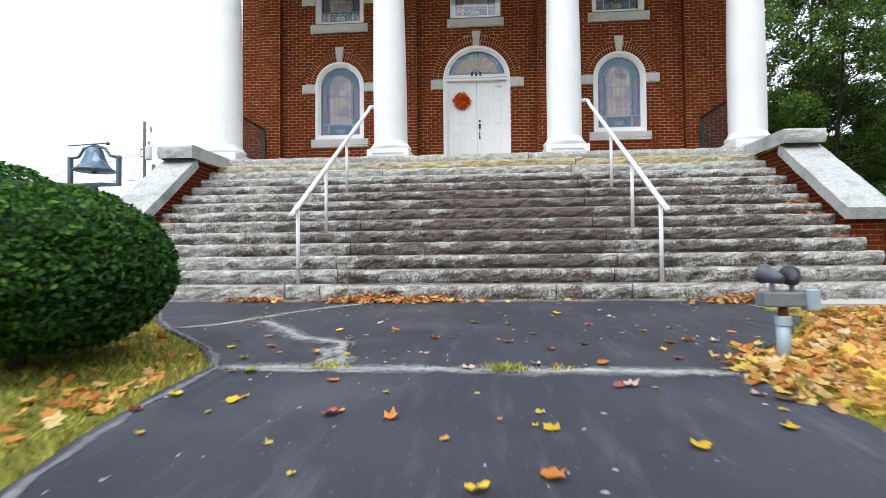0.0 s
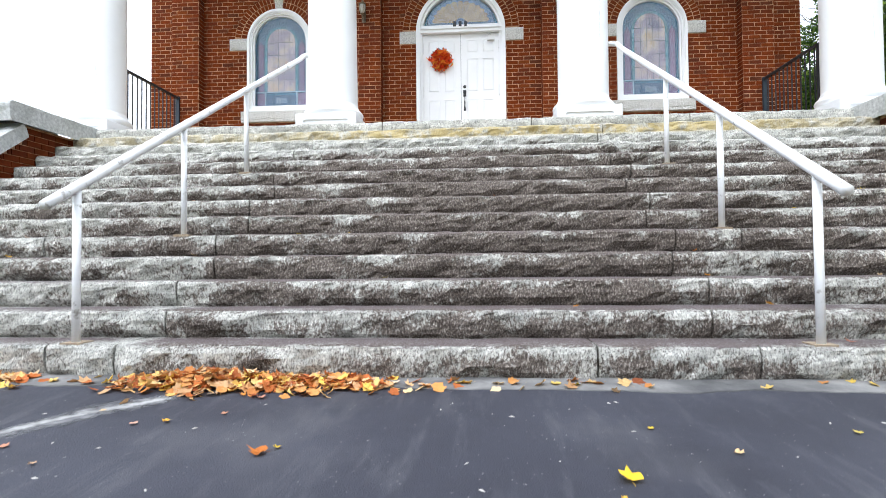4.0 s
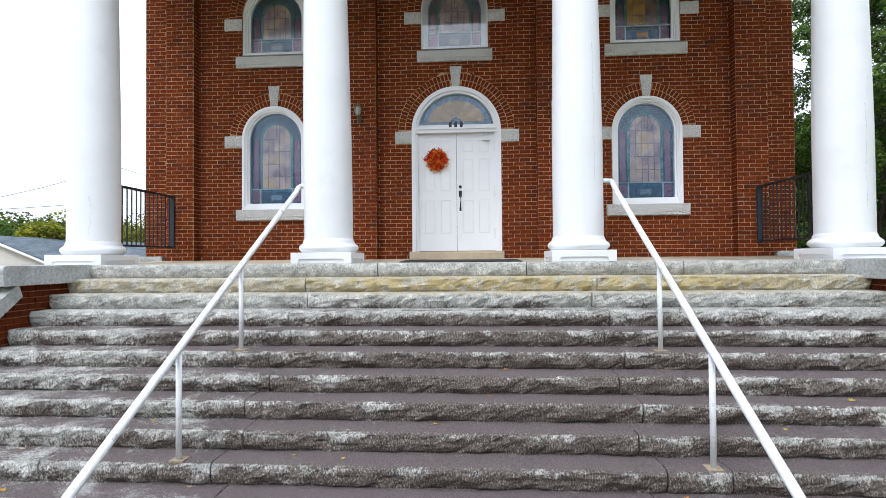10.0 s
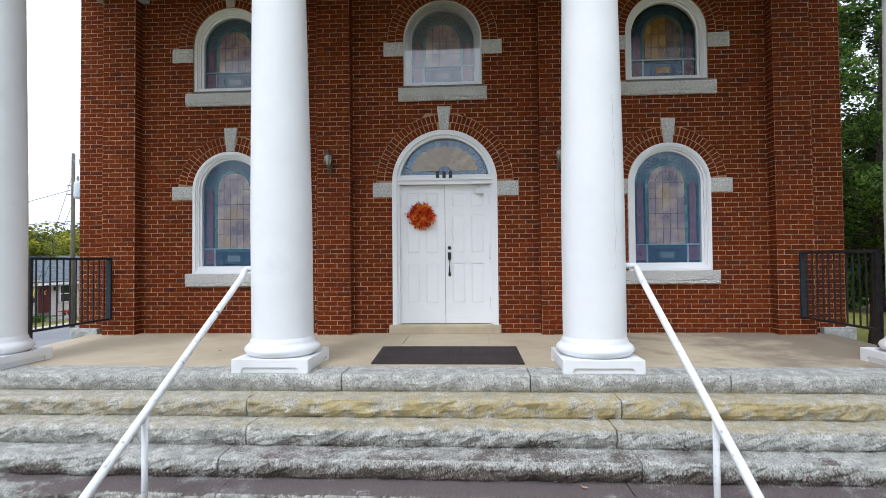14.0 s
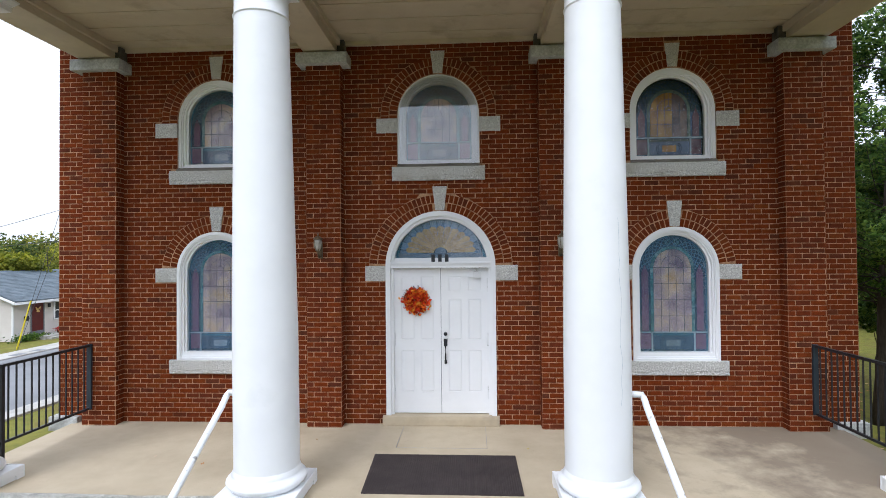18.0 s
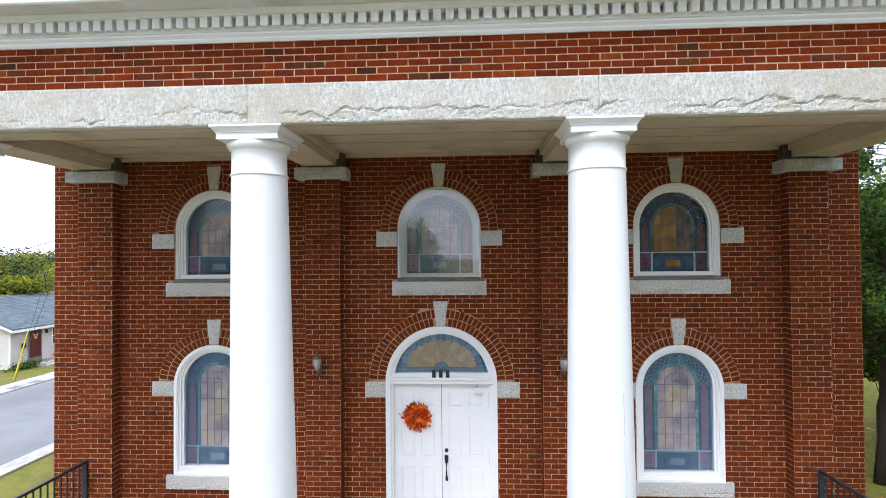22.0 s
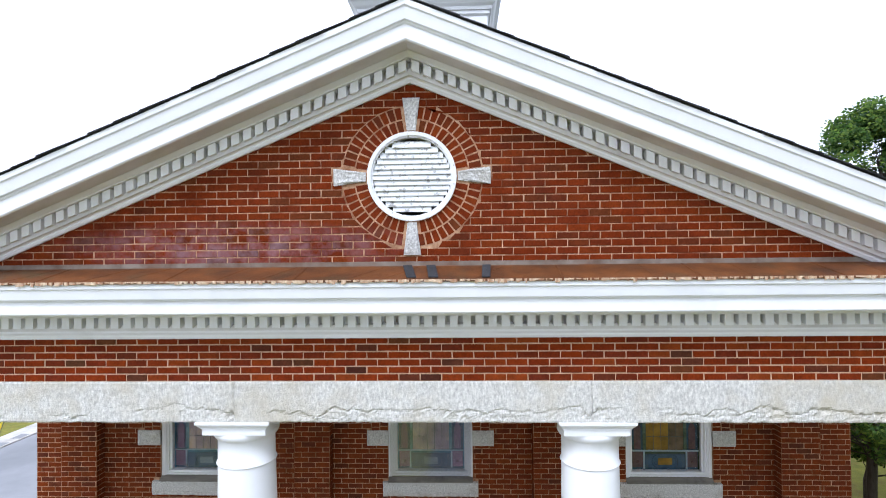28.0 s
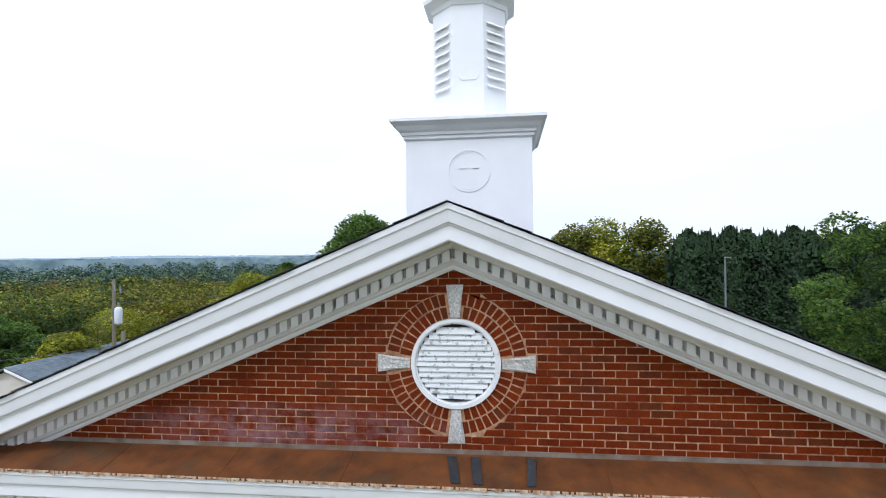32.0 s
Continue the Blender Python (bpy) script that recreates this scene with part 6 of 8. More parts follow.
for sg in (-1, 1):
    xa, xb = (DX - 0.695, DX - 0.004) if sg < 0 else (DX + 0.004, DX + 0.695)
    zb, zt = 2.64, 4.77
    cols2 = [(xa + 0.105, xa + 0.305), (xa + 0.395, xa + 0.595)]
    prow = [(2.95, 3.56), (3.72, 4.31), (4.43, 4.65)]
    yd = 0.085
    leaf = Build().box(xa, xb, yd + 0.012, yd + 0.05, zb, zt)
    vx = [xa, cols2[0][0], cols2[0][1], cols2[1][0], cols2[1][1], xb]
    for a, b in ((0, 1), (2, 3), (4, 5)):
        leaf.box(vx[a], vx[b], yd, yd + 0.012, zb, zt)
    vz = [zb, *[z for p in prow for z in p], zt]
    for a in (0, 2, 4, 6):
        for c0, c1 in cols2:
            leaf.box(c0, c1, yd, yd + 0.012, vz[a], vz[a + 1])
    lf = part("door_leaf", leaf, WHITE, door)
    for c0, c1 in cols2:
        for p0, p1 in prow:
            pn = Build()
            m = 0.022
            pn.add([(c0 + 0.004, yd + 0.012, p0 + 0.004), (c1 - 0.004, yd + 0.012, p0 + 0.004), (c1 - 0.004, yd + 0.012, p1 - 0.004), (c0 + 0.004, yd + 0.012, p1 - 0.004),
                    (c0 + m, yd + 0.003, p0 + m), (c1 - m, yd + 0.003, p0 + m), (c1 - m, yd + 0.003, p1 - m), (c0 + m, yd + 0.003, p1 - m)],
                   [(4, 5, 6, 7), (0, 1, 5, 4), (1, 2, 6, 5), (2, 3, 7, 6), (3, 0, 4, 7)])
            part("door_panel", pn, WHITE, lf)
    for hz in (2.95, 3.72, 4.52):
        xh = xa + 0.008 if sg < 0 else xb - 0.008
        part("hinge", Build().tube([(xh - sg * 0.0, yd - 0.008, hz - 0.1), (xh, yd - 0.008, hz + 0.1)], 0.009, 8), WHITE_WORN, lf)
    if sg > 0:
        hx = DX + 0.065
        part("lock_plate", Build().revolve([(0.028, 0), (0.028, 0.012), (0.02, 0.022)], 0, 0, 16), BLACK_METAL, lf, "black deadbolt")
        lp = lf.children[-1]
        lp.data.transform(Matrix.Translation((hx, yd, 3.80)) @ Matrix.Rotation(radians(90), 4, "X"))
        part("door_handle", Build().box(hx - 0.026, hx + 0.026, yd - 0.012, yd, 3.62, 3.70).tube([(hx, yd - 0.01, 3.66), (hx, yd - 0.055, 3.63), (hx, yd - 0.06, 3.50), (hx, yd - 0.045, 3.42), (hx, yd - 0.008, 3.39)], 0.011, 8).box(hx - 0.018, hx + 0.018, yd - 0.010, yd, 3.36, 3.42), BLACK_METAL, lf, "black handle set")
        part("latch_guard", Build().box(hx - 0.028, hx + 0.028, yd - 0.022, yd, 3.69, 3.73), BLACK_METAL, lf)
        part("door_closer", Build().box(DX + 0.475, DX + 0.60, yd - 0.06, yd, 4.63, 4.71).tube([(DX + 0.53, yd - 0.03, 4.715), (DX + 0.36, yd - 0.07, 4.77), (DX + 0.52, yd - 0.03, 4.785)], 0.009, 6).tube([(DX + 0.535, yd - 0.03, 4.70), (DX + 0.535, yd - 0.03, 4.79)], 0.016, 8), WHITE_WORN, lf, "white door closer with folded arm", bevel=0.006)
# grey strip fills the leaf gap; its colour stands in for the shade
part("door_gap", Build().box(DX - 0.0035, DX + 0.0035, 0.094, 0.14, 2.64, 4.77), GREY_METAL, door)
# fanlight
fz, fr_r = 4.925, 0.685
fan = part("fanlight_ground", Build().arch_fill(DX, 4.93, 4.925, fr_r + 0.012, 0.14, 0.16), GLASS_NAVY, door)
for kk in range(15):
    a0, a1 = math.pi * (kk + 0.04) / 15, math.pi * (kk + 0.96) / 15
    rr0, rr1 = fr_r - 0.005, fr_r - 0.062
    part("border_glass", Build().prism([(DX + r * math.cos(t), fz + r * math.sin(t)) for r, t in ((rr1, a1), (rr1, a0), (rr0, a0), (rr0, a1))], 0.125, 0.135), GLASS_TEAL, fan)
    part("field_glass", Build().prism([(DX + r * math.cos(t), fz + r * math.sin(t)) for r, t in ((0.30, a1), (0.30, a0), (rr1 - 0.010, a0), (rr1 - 0.010, a1))], 0.131, 0.137), GLASS_SKY, fan)
for kk in range(13):
    a0, a1 = math.pi * (kk + 0.03) / 13, math.pi * (kk + 0.97) / 13
    am = (a0 + a1) / 2
    rr1 = 0.10
    rr0 = 0.49
    part("ray_glass", Build().prism([(DX + r * math.cos(t), fz + 0.075 + 0.76 * r * math.sin(t)) for r, t in ((rr1, a1), (rr1, a0), (rr0, a0), (rr0 + 0.025, am - 0.05), (rr0 + 0.035, am), (rr0 + 0.025, am + 0.05), (rr0, a1))], 0.122, 0.130), GLASS_SUN, fan)
part("base_glass", Build().box(DX - fr_r + 0.06, DX + fr_r - 0.06, 0.119, 0.128, fz + 0.004, fz + 0.066), GLASS_SLATE, fan)
part("hub_glass", Build().arch_fill(DX, fz + 0.07, fz + 0.069, 0.085, 0.116, 0.13, 12), GLASS_SLATE, fan)
sp = part("storm_pane", Build().arch_fill(DX, 4.93, 4.926, fr_r, 0.085, 0.09), STORM, door, "outer storm glass pane")
sp.visible_shadow = False
# number bars over the door
for k, bx in enumerate((-0.105, -0.005, 0.095)):
    part("number_bar", Build().box(DX + bx - 0.026, DX + bx + 0.026, 0.012, 0.020, 4.850, 4.975), BLACK_METAL, door, "plain black bar")

# wreath
wr = thing("wreath", (DX - 0.36, 0.06, 4.30), "orange and red autumn leaf wreath hung on the door", "wreath")
rng = np.random.default_rng(3)
a = rng.uniform(0, 2 * np.pi, 900)
rr = 0.118 + rng.normal(0, 0.042, 900)
cen = np.stack([DX - 0.36 + rr * np.cos(a), 0.05 + rng.uniform(-0.04, 0.03, 900), 4.30 + rr * np.sin(a)], 1)
leaf_part("leaf_ring", cen, 0.032, WREATH, wr, rng)
g = Build()
pts = [(DX - 0.36 + 0.125 * math.cos(2 * math.pi * i / 24), 0.06, 4.30 + 0.125 * math.sin(2 * math.pi * i / 24)) for i in range(25)]
part("ring", g.tube(pts, 0.022, 8), BARK, wr)
tw = Build()
trng = random.Random(2)
for i in range(46):
    t = radians(trng.uniform(25, 165))
    r1 = trng.uniform(0.17, 0.225)
    tw.tube([(DX - 0.36 + 0.12 * math.cos(t), 0.05, 4.30 + 0.12 * math.sin(t)), (DX - 0.36 + r1 * math.cos(t + 0.1), 0.04, 4.30 + r1 * math.sin(t + 0.1))], 0.003, 4)
part("twig_spray", tw, BARK, wr, kind="stuff")

# wall lanterns
lamp = thing("wall_lantern", (-1.74, -PIER_D, 5.1), "small bronze wall lantern with a glass globe on the pier", "wall lamp", "wall lanterns")
lx0, ly0 = -1.74, -PIER_D - 0.12
part("back_plate", Build().box(lx0 - 0.035, lx0 + 0.035, -PIER_D - 0.015, -PIER_D, 4.93, 5.14), BRONZE, lamp)
part("arm", Build().tube([(lx0, -PIER_D, 4.98), (lx0, -PIER_D - 0.06, 4.94), (lx0, ly0, 4.98), (lx0, ly0, 5.04)], 0.009, 8), BRONZE, lamp)
part("globe", Build().revolve([(0.03, 5.04), (0.052, 5.10), (0.06, 5.16), (0.05, 5.20)], lx0, ly0, 16), FROST, lamp, smooth=True)
part("cap", Build().revolve([(0.066, 5.198), (0.06, 5.215), (0.035, 5.24), (0.012, 5.25), (0.014, 5.27), (0.004, 5.30)], lx0, ly0, 16), BRONZE, lamp, smooth=True)
for i in range(6):
    t = math.pi / 3 * i
    part("cage_bar", Build().tube([(lx0 + r * math.cos(t), ly0 + r * math.sin(t), z) for r, z in ((0.033, 5.04), (0.056, 5.10), (0.064, 5.16), (0.058, 5.20))], 0.004, 5), BRONZE, lamp)
part("finial", Build().revolve([(0.005, 4.99), (0.012, 5.01), (0.032, 5.04)], lx0, ly0, 12), BRONZE, lamp)
copy_thing(lamp, Matrix.Translation((1.70, -PIER_D, 5.1)))

# door mat
mat_t = thing("door_mat", (0.1, -1.62, PORCH_Z), "worn dark brown ribbed rubber mat on the porch floor", "mat")
g = Build()


def floor_z(y):
    return PORCH_Z - 0.004 + (WALL_Z - PORCH_Z + 0.004) * (y - (LIP_Y + 0.40)) / (0.05 - LIP_Y - 0.40)


q = [(-0.74, -2.17), (0.97, -2.17), (0.96, -1.14), (-0.78, -1.14)]
g.add([(x, y, floor_z(y) + 0.001) for x, y in q] + [(x, y, floor_z(y) + 0.012) for x, y in q], [(3, 2, 1, 0), (4, 5, 6, 7), (0, 1, 5, 4), (1, 2, 6, 5), (2, 3, 7, 6), (3, 0, 4, 7)])
part("base", g, RUBBER, mat_t)
g = Build()
for i in range(68):
    x = -0.73 + i * 0.025
    g.add([(x, -2.16, floor_z(-2.16) + 0.012), (x + 0.012, -2.16, floor_z(-2.16) + 0.012), (x + 0.012, -1.15, floor_z(-1.15) + 0.012), (x, -1.15, floor_z(-1.15) + 0.012),
           (x + 0.003, -2.16, floor_z(-2.16) + 0.017), (x + 0.009, -2.16, floor_z(-2.16) + 0.017), (x + 0.009, -1.15, floor_z(-1.15) + 0.017), (x + 0.003, -1.15, floor_z(-1.15) + 0.017)],
          [(4, 5, 6, 7), (0, 1, 5, 4), (1, 2, 6, 5), (2, 3, 7, 6), (3, 0, 4, 7)])
part("ribs", g, RUBBER, mat_t, kind="stuff")


# ---- handrails on the steps ----
def handrail(cx, sgn, label):
    t = thing("handrail", (cx, -6.38, step_top(1)), label, "handrail", "step handrails")
    za = lambda y: 0.975 + 0.584 * (y + 6.6)
    rail = [(cx, -6.62, za(-6.62) + 0.0), (cx, -6.45, za(-6.45)), (cx, -2.42, za(-2.42)), (cx, -2.30, za(-2.30) + 0.02), (cx, -2.26, 3.525), (cx - sgn * 0.10, -2.255, 3.53), (cx - sgn * 0.16, -2.255, 3.53)]
    part("rail", Build().tube(rail, 0.032, 14), WHITE_WORN, t, smooth=True)
    for k in (1, 5, 9):
        y = step_lip(k) + 0.055
        part("post", Build().tube([(cx, y, step_top(k) - 0.02), (cx, y, za(y) - 0.01)], 0.0235, 12), WHITE_WORN, t, smooth=True)
        part("foot", Build().box(cx - 0.06, cx + 0.06, y - 0.05, y + 0.07, step_top(k) - 0.01, step_top(k) + 0.008), surface("rust_stain", (0.22, 0.16, 0.10), (0.40, 0.33, 0.24), 20, None, rough=0.9) if (k, sgn) == (1, -1) else bpy.data.materials["rust_stain"], t, "rust-stained socket")


handrail(-2.122, -1, "white painted pipe handrail on three posts with chipped paint")
handrail(2.155, 1, "white painted pipe handrail on three posts with chipped paint")


# ---- porch side railings ----
def porch_railing(x, y1, label):
    t = thing("porch_railing", (x, -1.0, PORCH_Z), label, "railing", "porch side railings")
    y0 = -0.19
    part("top_rail", Build().box(x - 0.02, x + 0.02, y1, y0, 3.655, 3.690), BLACK_METAL, t)
    part("bottom_rail", Build().box(x - 0.015, x + 0.015, y1, y0, 2.735, 2.765), BLACK_METAL, t)
    part("end_plate", Build().box(x - 0.035, x + 0.035, y0 - 0.02, y0 + 0.010, 2.735, 3.695), PLATE_BLUE, t, "flat steel end plate")
    part("post", Build().box(x - 0.022, x + 0.022, y1, y1 + 0.045, 2.46, 3.665), BLACK_METAL, t)
    n = 13
    for i in range(1, n):
        y = y0 + (y1 - y0) * i / n
        part("baluster", Build().box(x - 0.0075, x + 0.0075, y - 0.0075, y + 0.0075, 2.76, 3.66), BLACK_METAL, t)


porch_railing(-5.205, -1.67, "black iron porch railing with plain square balusters")
porch_railing(5.125, -1.64, "black iron porch railing with plain square balusters")


# ---- cheek walls beside the steps ----
def cheek(sx, nm):
    xi, xo = 4.93, 5.42
    prof = [(-5.20, -0.1), (-2.3, -0.1), (-2.3, 2.25), (-3.72, 2.25), (-3.72, 2.10), (-5.20, 0.99)]
    a, b = sorted((sx * xi, sx * xo))
    core = Build().sweep_x(prof[::-1], a + 0.01, b - 0.01)
    w = structure("wall_cheek_%s" % nm, core, MORTAR, "brick cheek wall beside the steps with granite coping", "wall")
    g = Build()
    n = 32
    for r in range(n):
        za, zb = -0.06 + r * COURSE, -0.06 + (r + 1) * COURSE
        lim = 2.25
        ystart = -5.20 if zb < 0.99 else min(-3.72, -5.20 + (zb - 0.99) * (1.48 / 1.11))
        if zb > lim:
            break
        y = -5.20 + (LENGTH / 2 if r % 2 else 0)
        yy = [ystart]
        while y < -2.3:
            if y > ystart + 0.03:
                yy.append(y)
            y += LENGTH
        for c, d in zip(yy, yy[1:]):
            xa, xb = (a, a + 0.05) if sx > 0 else (b - 0.05, b)
            g.box(xa, xb, c + 0.005, d - 0.005, za + 0.0055, zb - 0.0055)
        if zb < 1.02:
            xs = [a] + [a + (0.101 if r % 2 else 0.2025) + LENGTH * i for i in range(4)]
            xs = [v for v in xs if v < b - 0.03] + [b]
            for c, d in zip(xs, xs[1:]):
                g.box(c + 0.005, d - 0.005, -5.208, -5.16, za + 0.0055, zb - 0.0055)
    part("brickwork", g, BRICK_GRIMY_SHADED, w, kind="stuff")
    # sloped coping slab and the level block above it
    ca, cb = a - 0.06, b + 0.06
    slab = Build()
    ny, nx = 26, 12
    top = []
    for j in range(ny + 1):
        f = j / ny
        y, z = -5.35 + f * (5.35 - 3.78), 1.08 + f * (2.255 - 1.08)
        for i in range(nx + 1):
            x = ca + (cb - ca) * i / nx
            o = 0.010 * noise.fractal((x * 6, y * 6, 3.3 + sx), 0.9, 2.0, 4)
            slab.v.append((x, y, z + o))
    for j in range(ny):
        for i in range(nx):
            k = j * (nx + 1) + i
            slab.f.append((k, k + 1, k + nx + 2, k + nx + 1))
    n0 = len(slab.v)
    for (x, y, z) in [slab.v[j * (nx + 1)] for j in range(ny + 1)] + [slab.v[j * (nx + 1) + nx] for j in range(ny + 1)]:
        slab.v.append((x, y + 0.06, z - 0.15))
    for j in range(ny):
        slab.f.append((j * (nx + 1), (j + 1) * (nx + 1), n0 + j + 1, n0 + j))
        slab.f.append(((j + 1) * (nx + 1) + nx, j * (nx + 1) + nx, n0 + ny + 1 + j, n0 + ny + 2 + j))
    slab.f.append(tuple([i for i in range(nx, -1, -1)] + [n0, n0 + ny + 1]))
    part("sloped_coping", slab, GRANITE_COPE, w, "pale granite coping slab")
    blk = rock_block(min(ca, cb) - (0.03 if sx > 0 else -0.02), max(ca, cb) + (0.03 if sx < 0 else -0.02), -4.0, -2.62, 2.235, 2.46, 31 + sx, 0.02, 0.03, 0.06)
    part("coping_block", blk, GRANITE_COPE, w, "rough granite cap block")


cheek(-1, "west")
cheek(1, "east")

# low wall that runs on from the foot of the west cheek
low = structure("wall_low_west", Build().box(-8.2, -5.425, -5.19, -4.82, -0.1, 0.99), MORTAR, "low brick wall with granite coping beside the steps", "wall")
g = Build()
for r in range(13):
    za = -0.06 + r * COURSE
    x = -8.2 - (LENGTH / 2 if r % 2 else 0)
    while x < -5.43:
        g.box(max(x, -8.2) + 0.005, min(x + LENGTH, -5.428) - 0.005, -5.208, -5.16, za + 0.0055, za + COURSE - 0.0055)
        x += LENGTH
part("brickwork", g, BRICK_GRIMY_SHADED, low, kind="stuff")
for k in range(3):
    part("coping_block", rock_block(-8.24 + k * 0.92, -7.33 + k * 0.92, -5.275, -4.76, 0.985, 1.135, 57 + k, 0.016, 0.02, 0.05), GRANITE_COPE, low, "rough granite coping")

# ---- steeple ----
SX, SY = -0.045, 0.80
steeple = thing("steeple", (SX, SY, 10.9), "white boxed steeple with a louvred octagonal belfry on the roof ridge", "steeple")
g = Build().box(SX - 0.90, SX + 0.90, SY - 0.90, SY + 0.90, 10.9, 13.04)
part("tower", g, WHITE, steeple)


def square_ring(half_z, cx, cy):
    """Mitred square moulding from rows of (half width, z)."""
    g = Build()
    n = len(half_z)
    for h, z in half_z:
        g.v += [(cx - h, cy - h, z), (cx + h, cy - h, z), (cx + h, cy + h, z), (cx - h, cy + h, z)]
    for i in range(n - 1):
        for j in range(4):
            g.f.append((4 * i + j, 4 * i + (j + 1) % 4, 4 * i + 4 + (j + 1) % 4, 4 * i + 4 + j))
    g.f += [(3, 2, 1, 0), tuple(4 * (n - 1) + j for j in range(4))]
    return g


part("cornice", square_ring([(0.895, 12.90), (0.93, 12.930), (0.93, 12.975), (0.955, 12.980), (0.965, 13.020), (1.00, 13.050), (1.035, 13.100), (1.09, 13.145), (1.10, 13.155), (1.10, 13.195), (0.6, 13.230)], SX, SY), WHITE, steeple)
cz = 12.455
yf = SY - 0.90
ring = Build()
for r0, r1, d in ((0.30, 0.288, 0.010), (0.268, 0.260, 0.006)):
    for i in range(40):
        t0, t1 = 2 * math.pi * i / 40, 2 * math.pi * (i + 1) / 40
        ring.prism([(SX + 0.01 + r * math.cos(t), cz + r * math.sin(t)) for r, t in ((r1, t1), (r1, t0), (r0, t0), (r0, t1))], yf - d, yf + 0.002)
part("roundel", ring, WHITE, steeple)
for arm in ((-0.13, -0.03, 0.035, 0.065), (0.05, 0.15, 0.035, 0.065), (0.0, 0.02, -0.16, -0.13)):
    part("cross_arm", Build().box(SX + arm[0], SX + arm[1], yf - 0.012, yf + 0.001, cz + arm[2], cz + arm[3]), WHITE, steeple)
oct_r = 0.56 / math.cos(math.pi / 8)
OX, OY = SX - 0.01, SY
part("belfry", Build().revolve([(oct_r, 13.28), (oct_r, 15.06)], OX, OY, 8, math.pi / 8), WHITE, steeple)
part("belfry_base", Build().revolve([(oct_r + 0.05, 13.27), (oct_r + 0.05, 13.36), (oct_r + 0.01, 13.40)], OX, OY, 8, math.pi / 8), WHITE, steeple)
part("belfry_eave", Build().revolve([(oct_r - 0.01, 14.98), (oct_r + 0.02, 15.0), (oct_r + 0.04, 15.06), (oct_r + 0.15, 15.14), (oct_r + 0.16, 15.20), (oct_r - 0.02, 15.32), (0.05, 16.4)], OX, OY, 8, math.pi / 8), WHITE, steeple)
for k in (-1, 1):
    ang = -math.pi / 2 + k * math.pi / 4
    u = Vector((-math.sin(ang), math.cos(ang), 0))
    nrm = Vector((math.cos(ang), math.sin(ang), 0))
    c0 = Vector((OX, OY, 0)) + nrm * 0.56
    for i in range(8):
        z = 13.76 + i * 0.135
        p = [c0 + u * s * 0.17 + nrm * d + Vector((0, 0, zz)) for d, zz in ((-0.005, z + 0.035), (0.045, z - 0.012), (0.045, z + 0.002), (-0.005, z + 0.05)) for s in (-1, 1)]
        part("louvre", Build().add([tuple(v) for v in p], [(0, 1, 3, 2), (2, 3, 5, 4), (4, 5, 7, 6), (6, 7, 1, 0), (0, 2, 4, 6), (1, 7, 5, 3)]), WHITE, steeple)
part("panel_trim", Build().tube([(OX - 0.14, OY - 0.562, 13.93), (OX - 0.10, OY - 0.565, 13.87), (OX + 0.12, OY - 0.565, 13.87), (OX + 0.16, OY - 0.562, 13.93)], 0.008, 5), WHITE, steeple)

# ---- bell on its stand ----
BX, BY = -5.02, -6.02
bell = thing("church_bell", (BX, BY, step_top(2)), "old blue-grey church bell in an iron yoke on a post", "bell")
bz = 1.655
part("bell_cup", Build().revolve([(0.245, bz), (0.25, bz + 0.018), (0.212, bz + 0.041), (0.165, bz + 0.095), (0.135, bz + 0.162), (0.112, bz + 0.234), (0.098, bz + 0.284), (0.070, bz + 0.315), (0.02, bz + 0.329)], BX, BY, 28), BELL, bell, smooth=True)
part("yoke", Build().tube([(BX - 0.33, BY, bz + 0.180), (BX - 0.22, BY, bz + 0.198), (BX - 0.15, BY, bz + 0.306), (BX, BY, bz + 0.347), (BX + 0.15, BY, bz + 0.306), (BX + 0.22, BY, bz + 0.207), (BX + 0.33, BY, bz + 0.180)], 0.02, 8), BELL_FRAME, bell, smooth=True)
part("lever", Build().tube([(BX - 0.36, BY - 0.02, bz + 0.347), (BX + 0.18, BY - 0.02, bz + 0.369)], 0.009, 6).revolve([(0.005, bz + 0.342), (0.025, bz + 0.351), (0.028, bz + 0.369), (0.005, bz + 0.392)], BX + 0.2, BY - 0.02, 10), BELL_FRAME, bell)
for sg in (-1, 1):
    part("upright", Build().box(BX + sg * 0.34 - 0.022, BX + sg * 0.34 + 0.022, BY - 0.03, BY + 0.03, bz - 0.16, bz + 0.180), BELL_FRAME, bell, bevel=0.004)
    part("bearing", Build().revolve([(0.03, bz + 0.171), (0.038, bz + 0.184), (0.03, bz + 0.203)], BX + sg * 0.34, BY, 10), BELL_FRAME, bell)
part("base_bar", Build().box(BX - 0.362, BX + 0.362, BY - 0.03, BY + 0.03, bz - 0.20, bz - 0.158), BELL_FRAME, bell, bevel=0.004)
part("post", Build().box(BX - 0.03, BX + 0.03, BY - 0.03, BY + 0.03, step_top(2) - 0.01, bz - 0.20), BELL_FRAME, bell)
part("clapper", Build().tube([(BX, BY, bz + 0.180), (BX, BY, bz - 0.03)], [0.01, 0.028], 8), BELL_FRAME, bell)

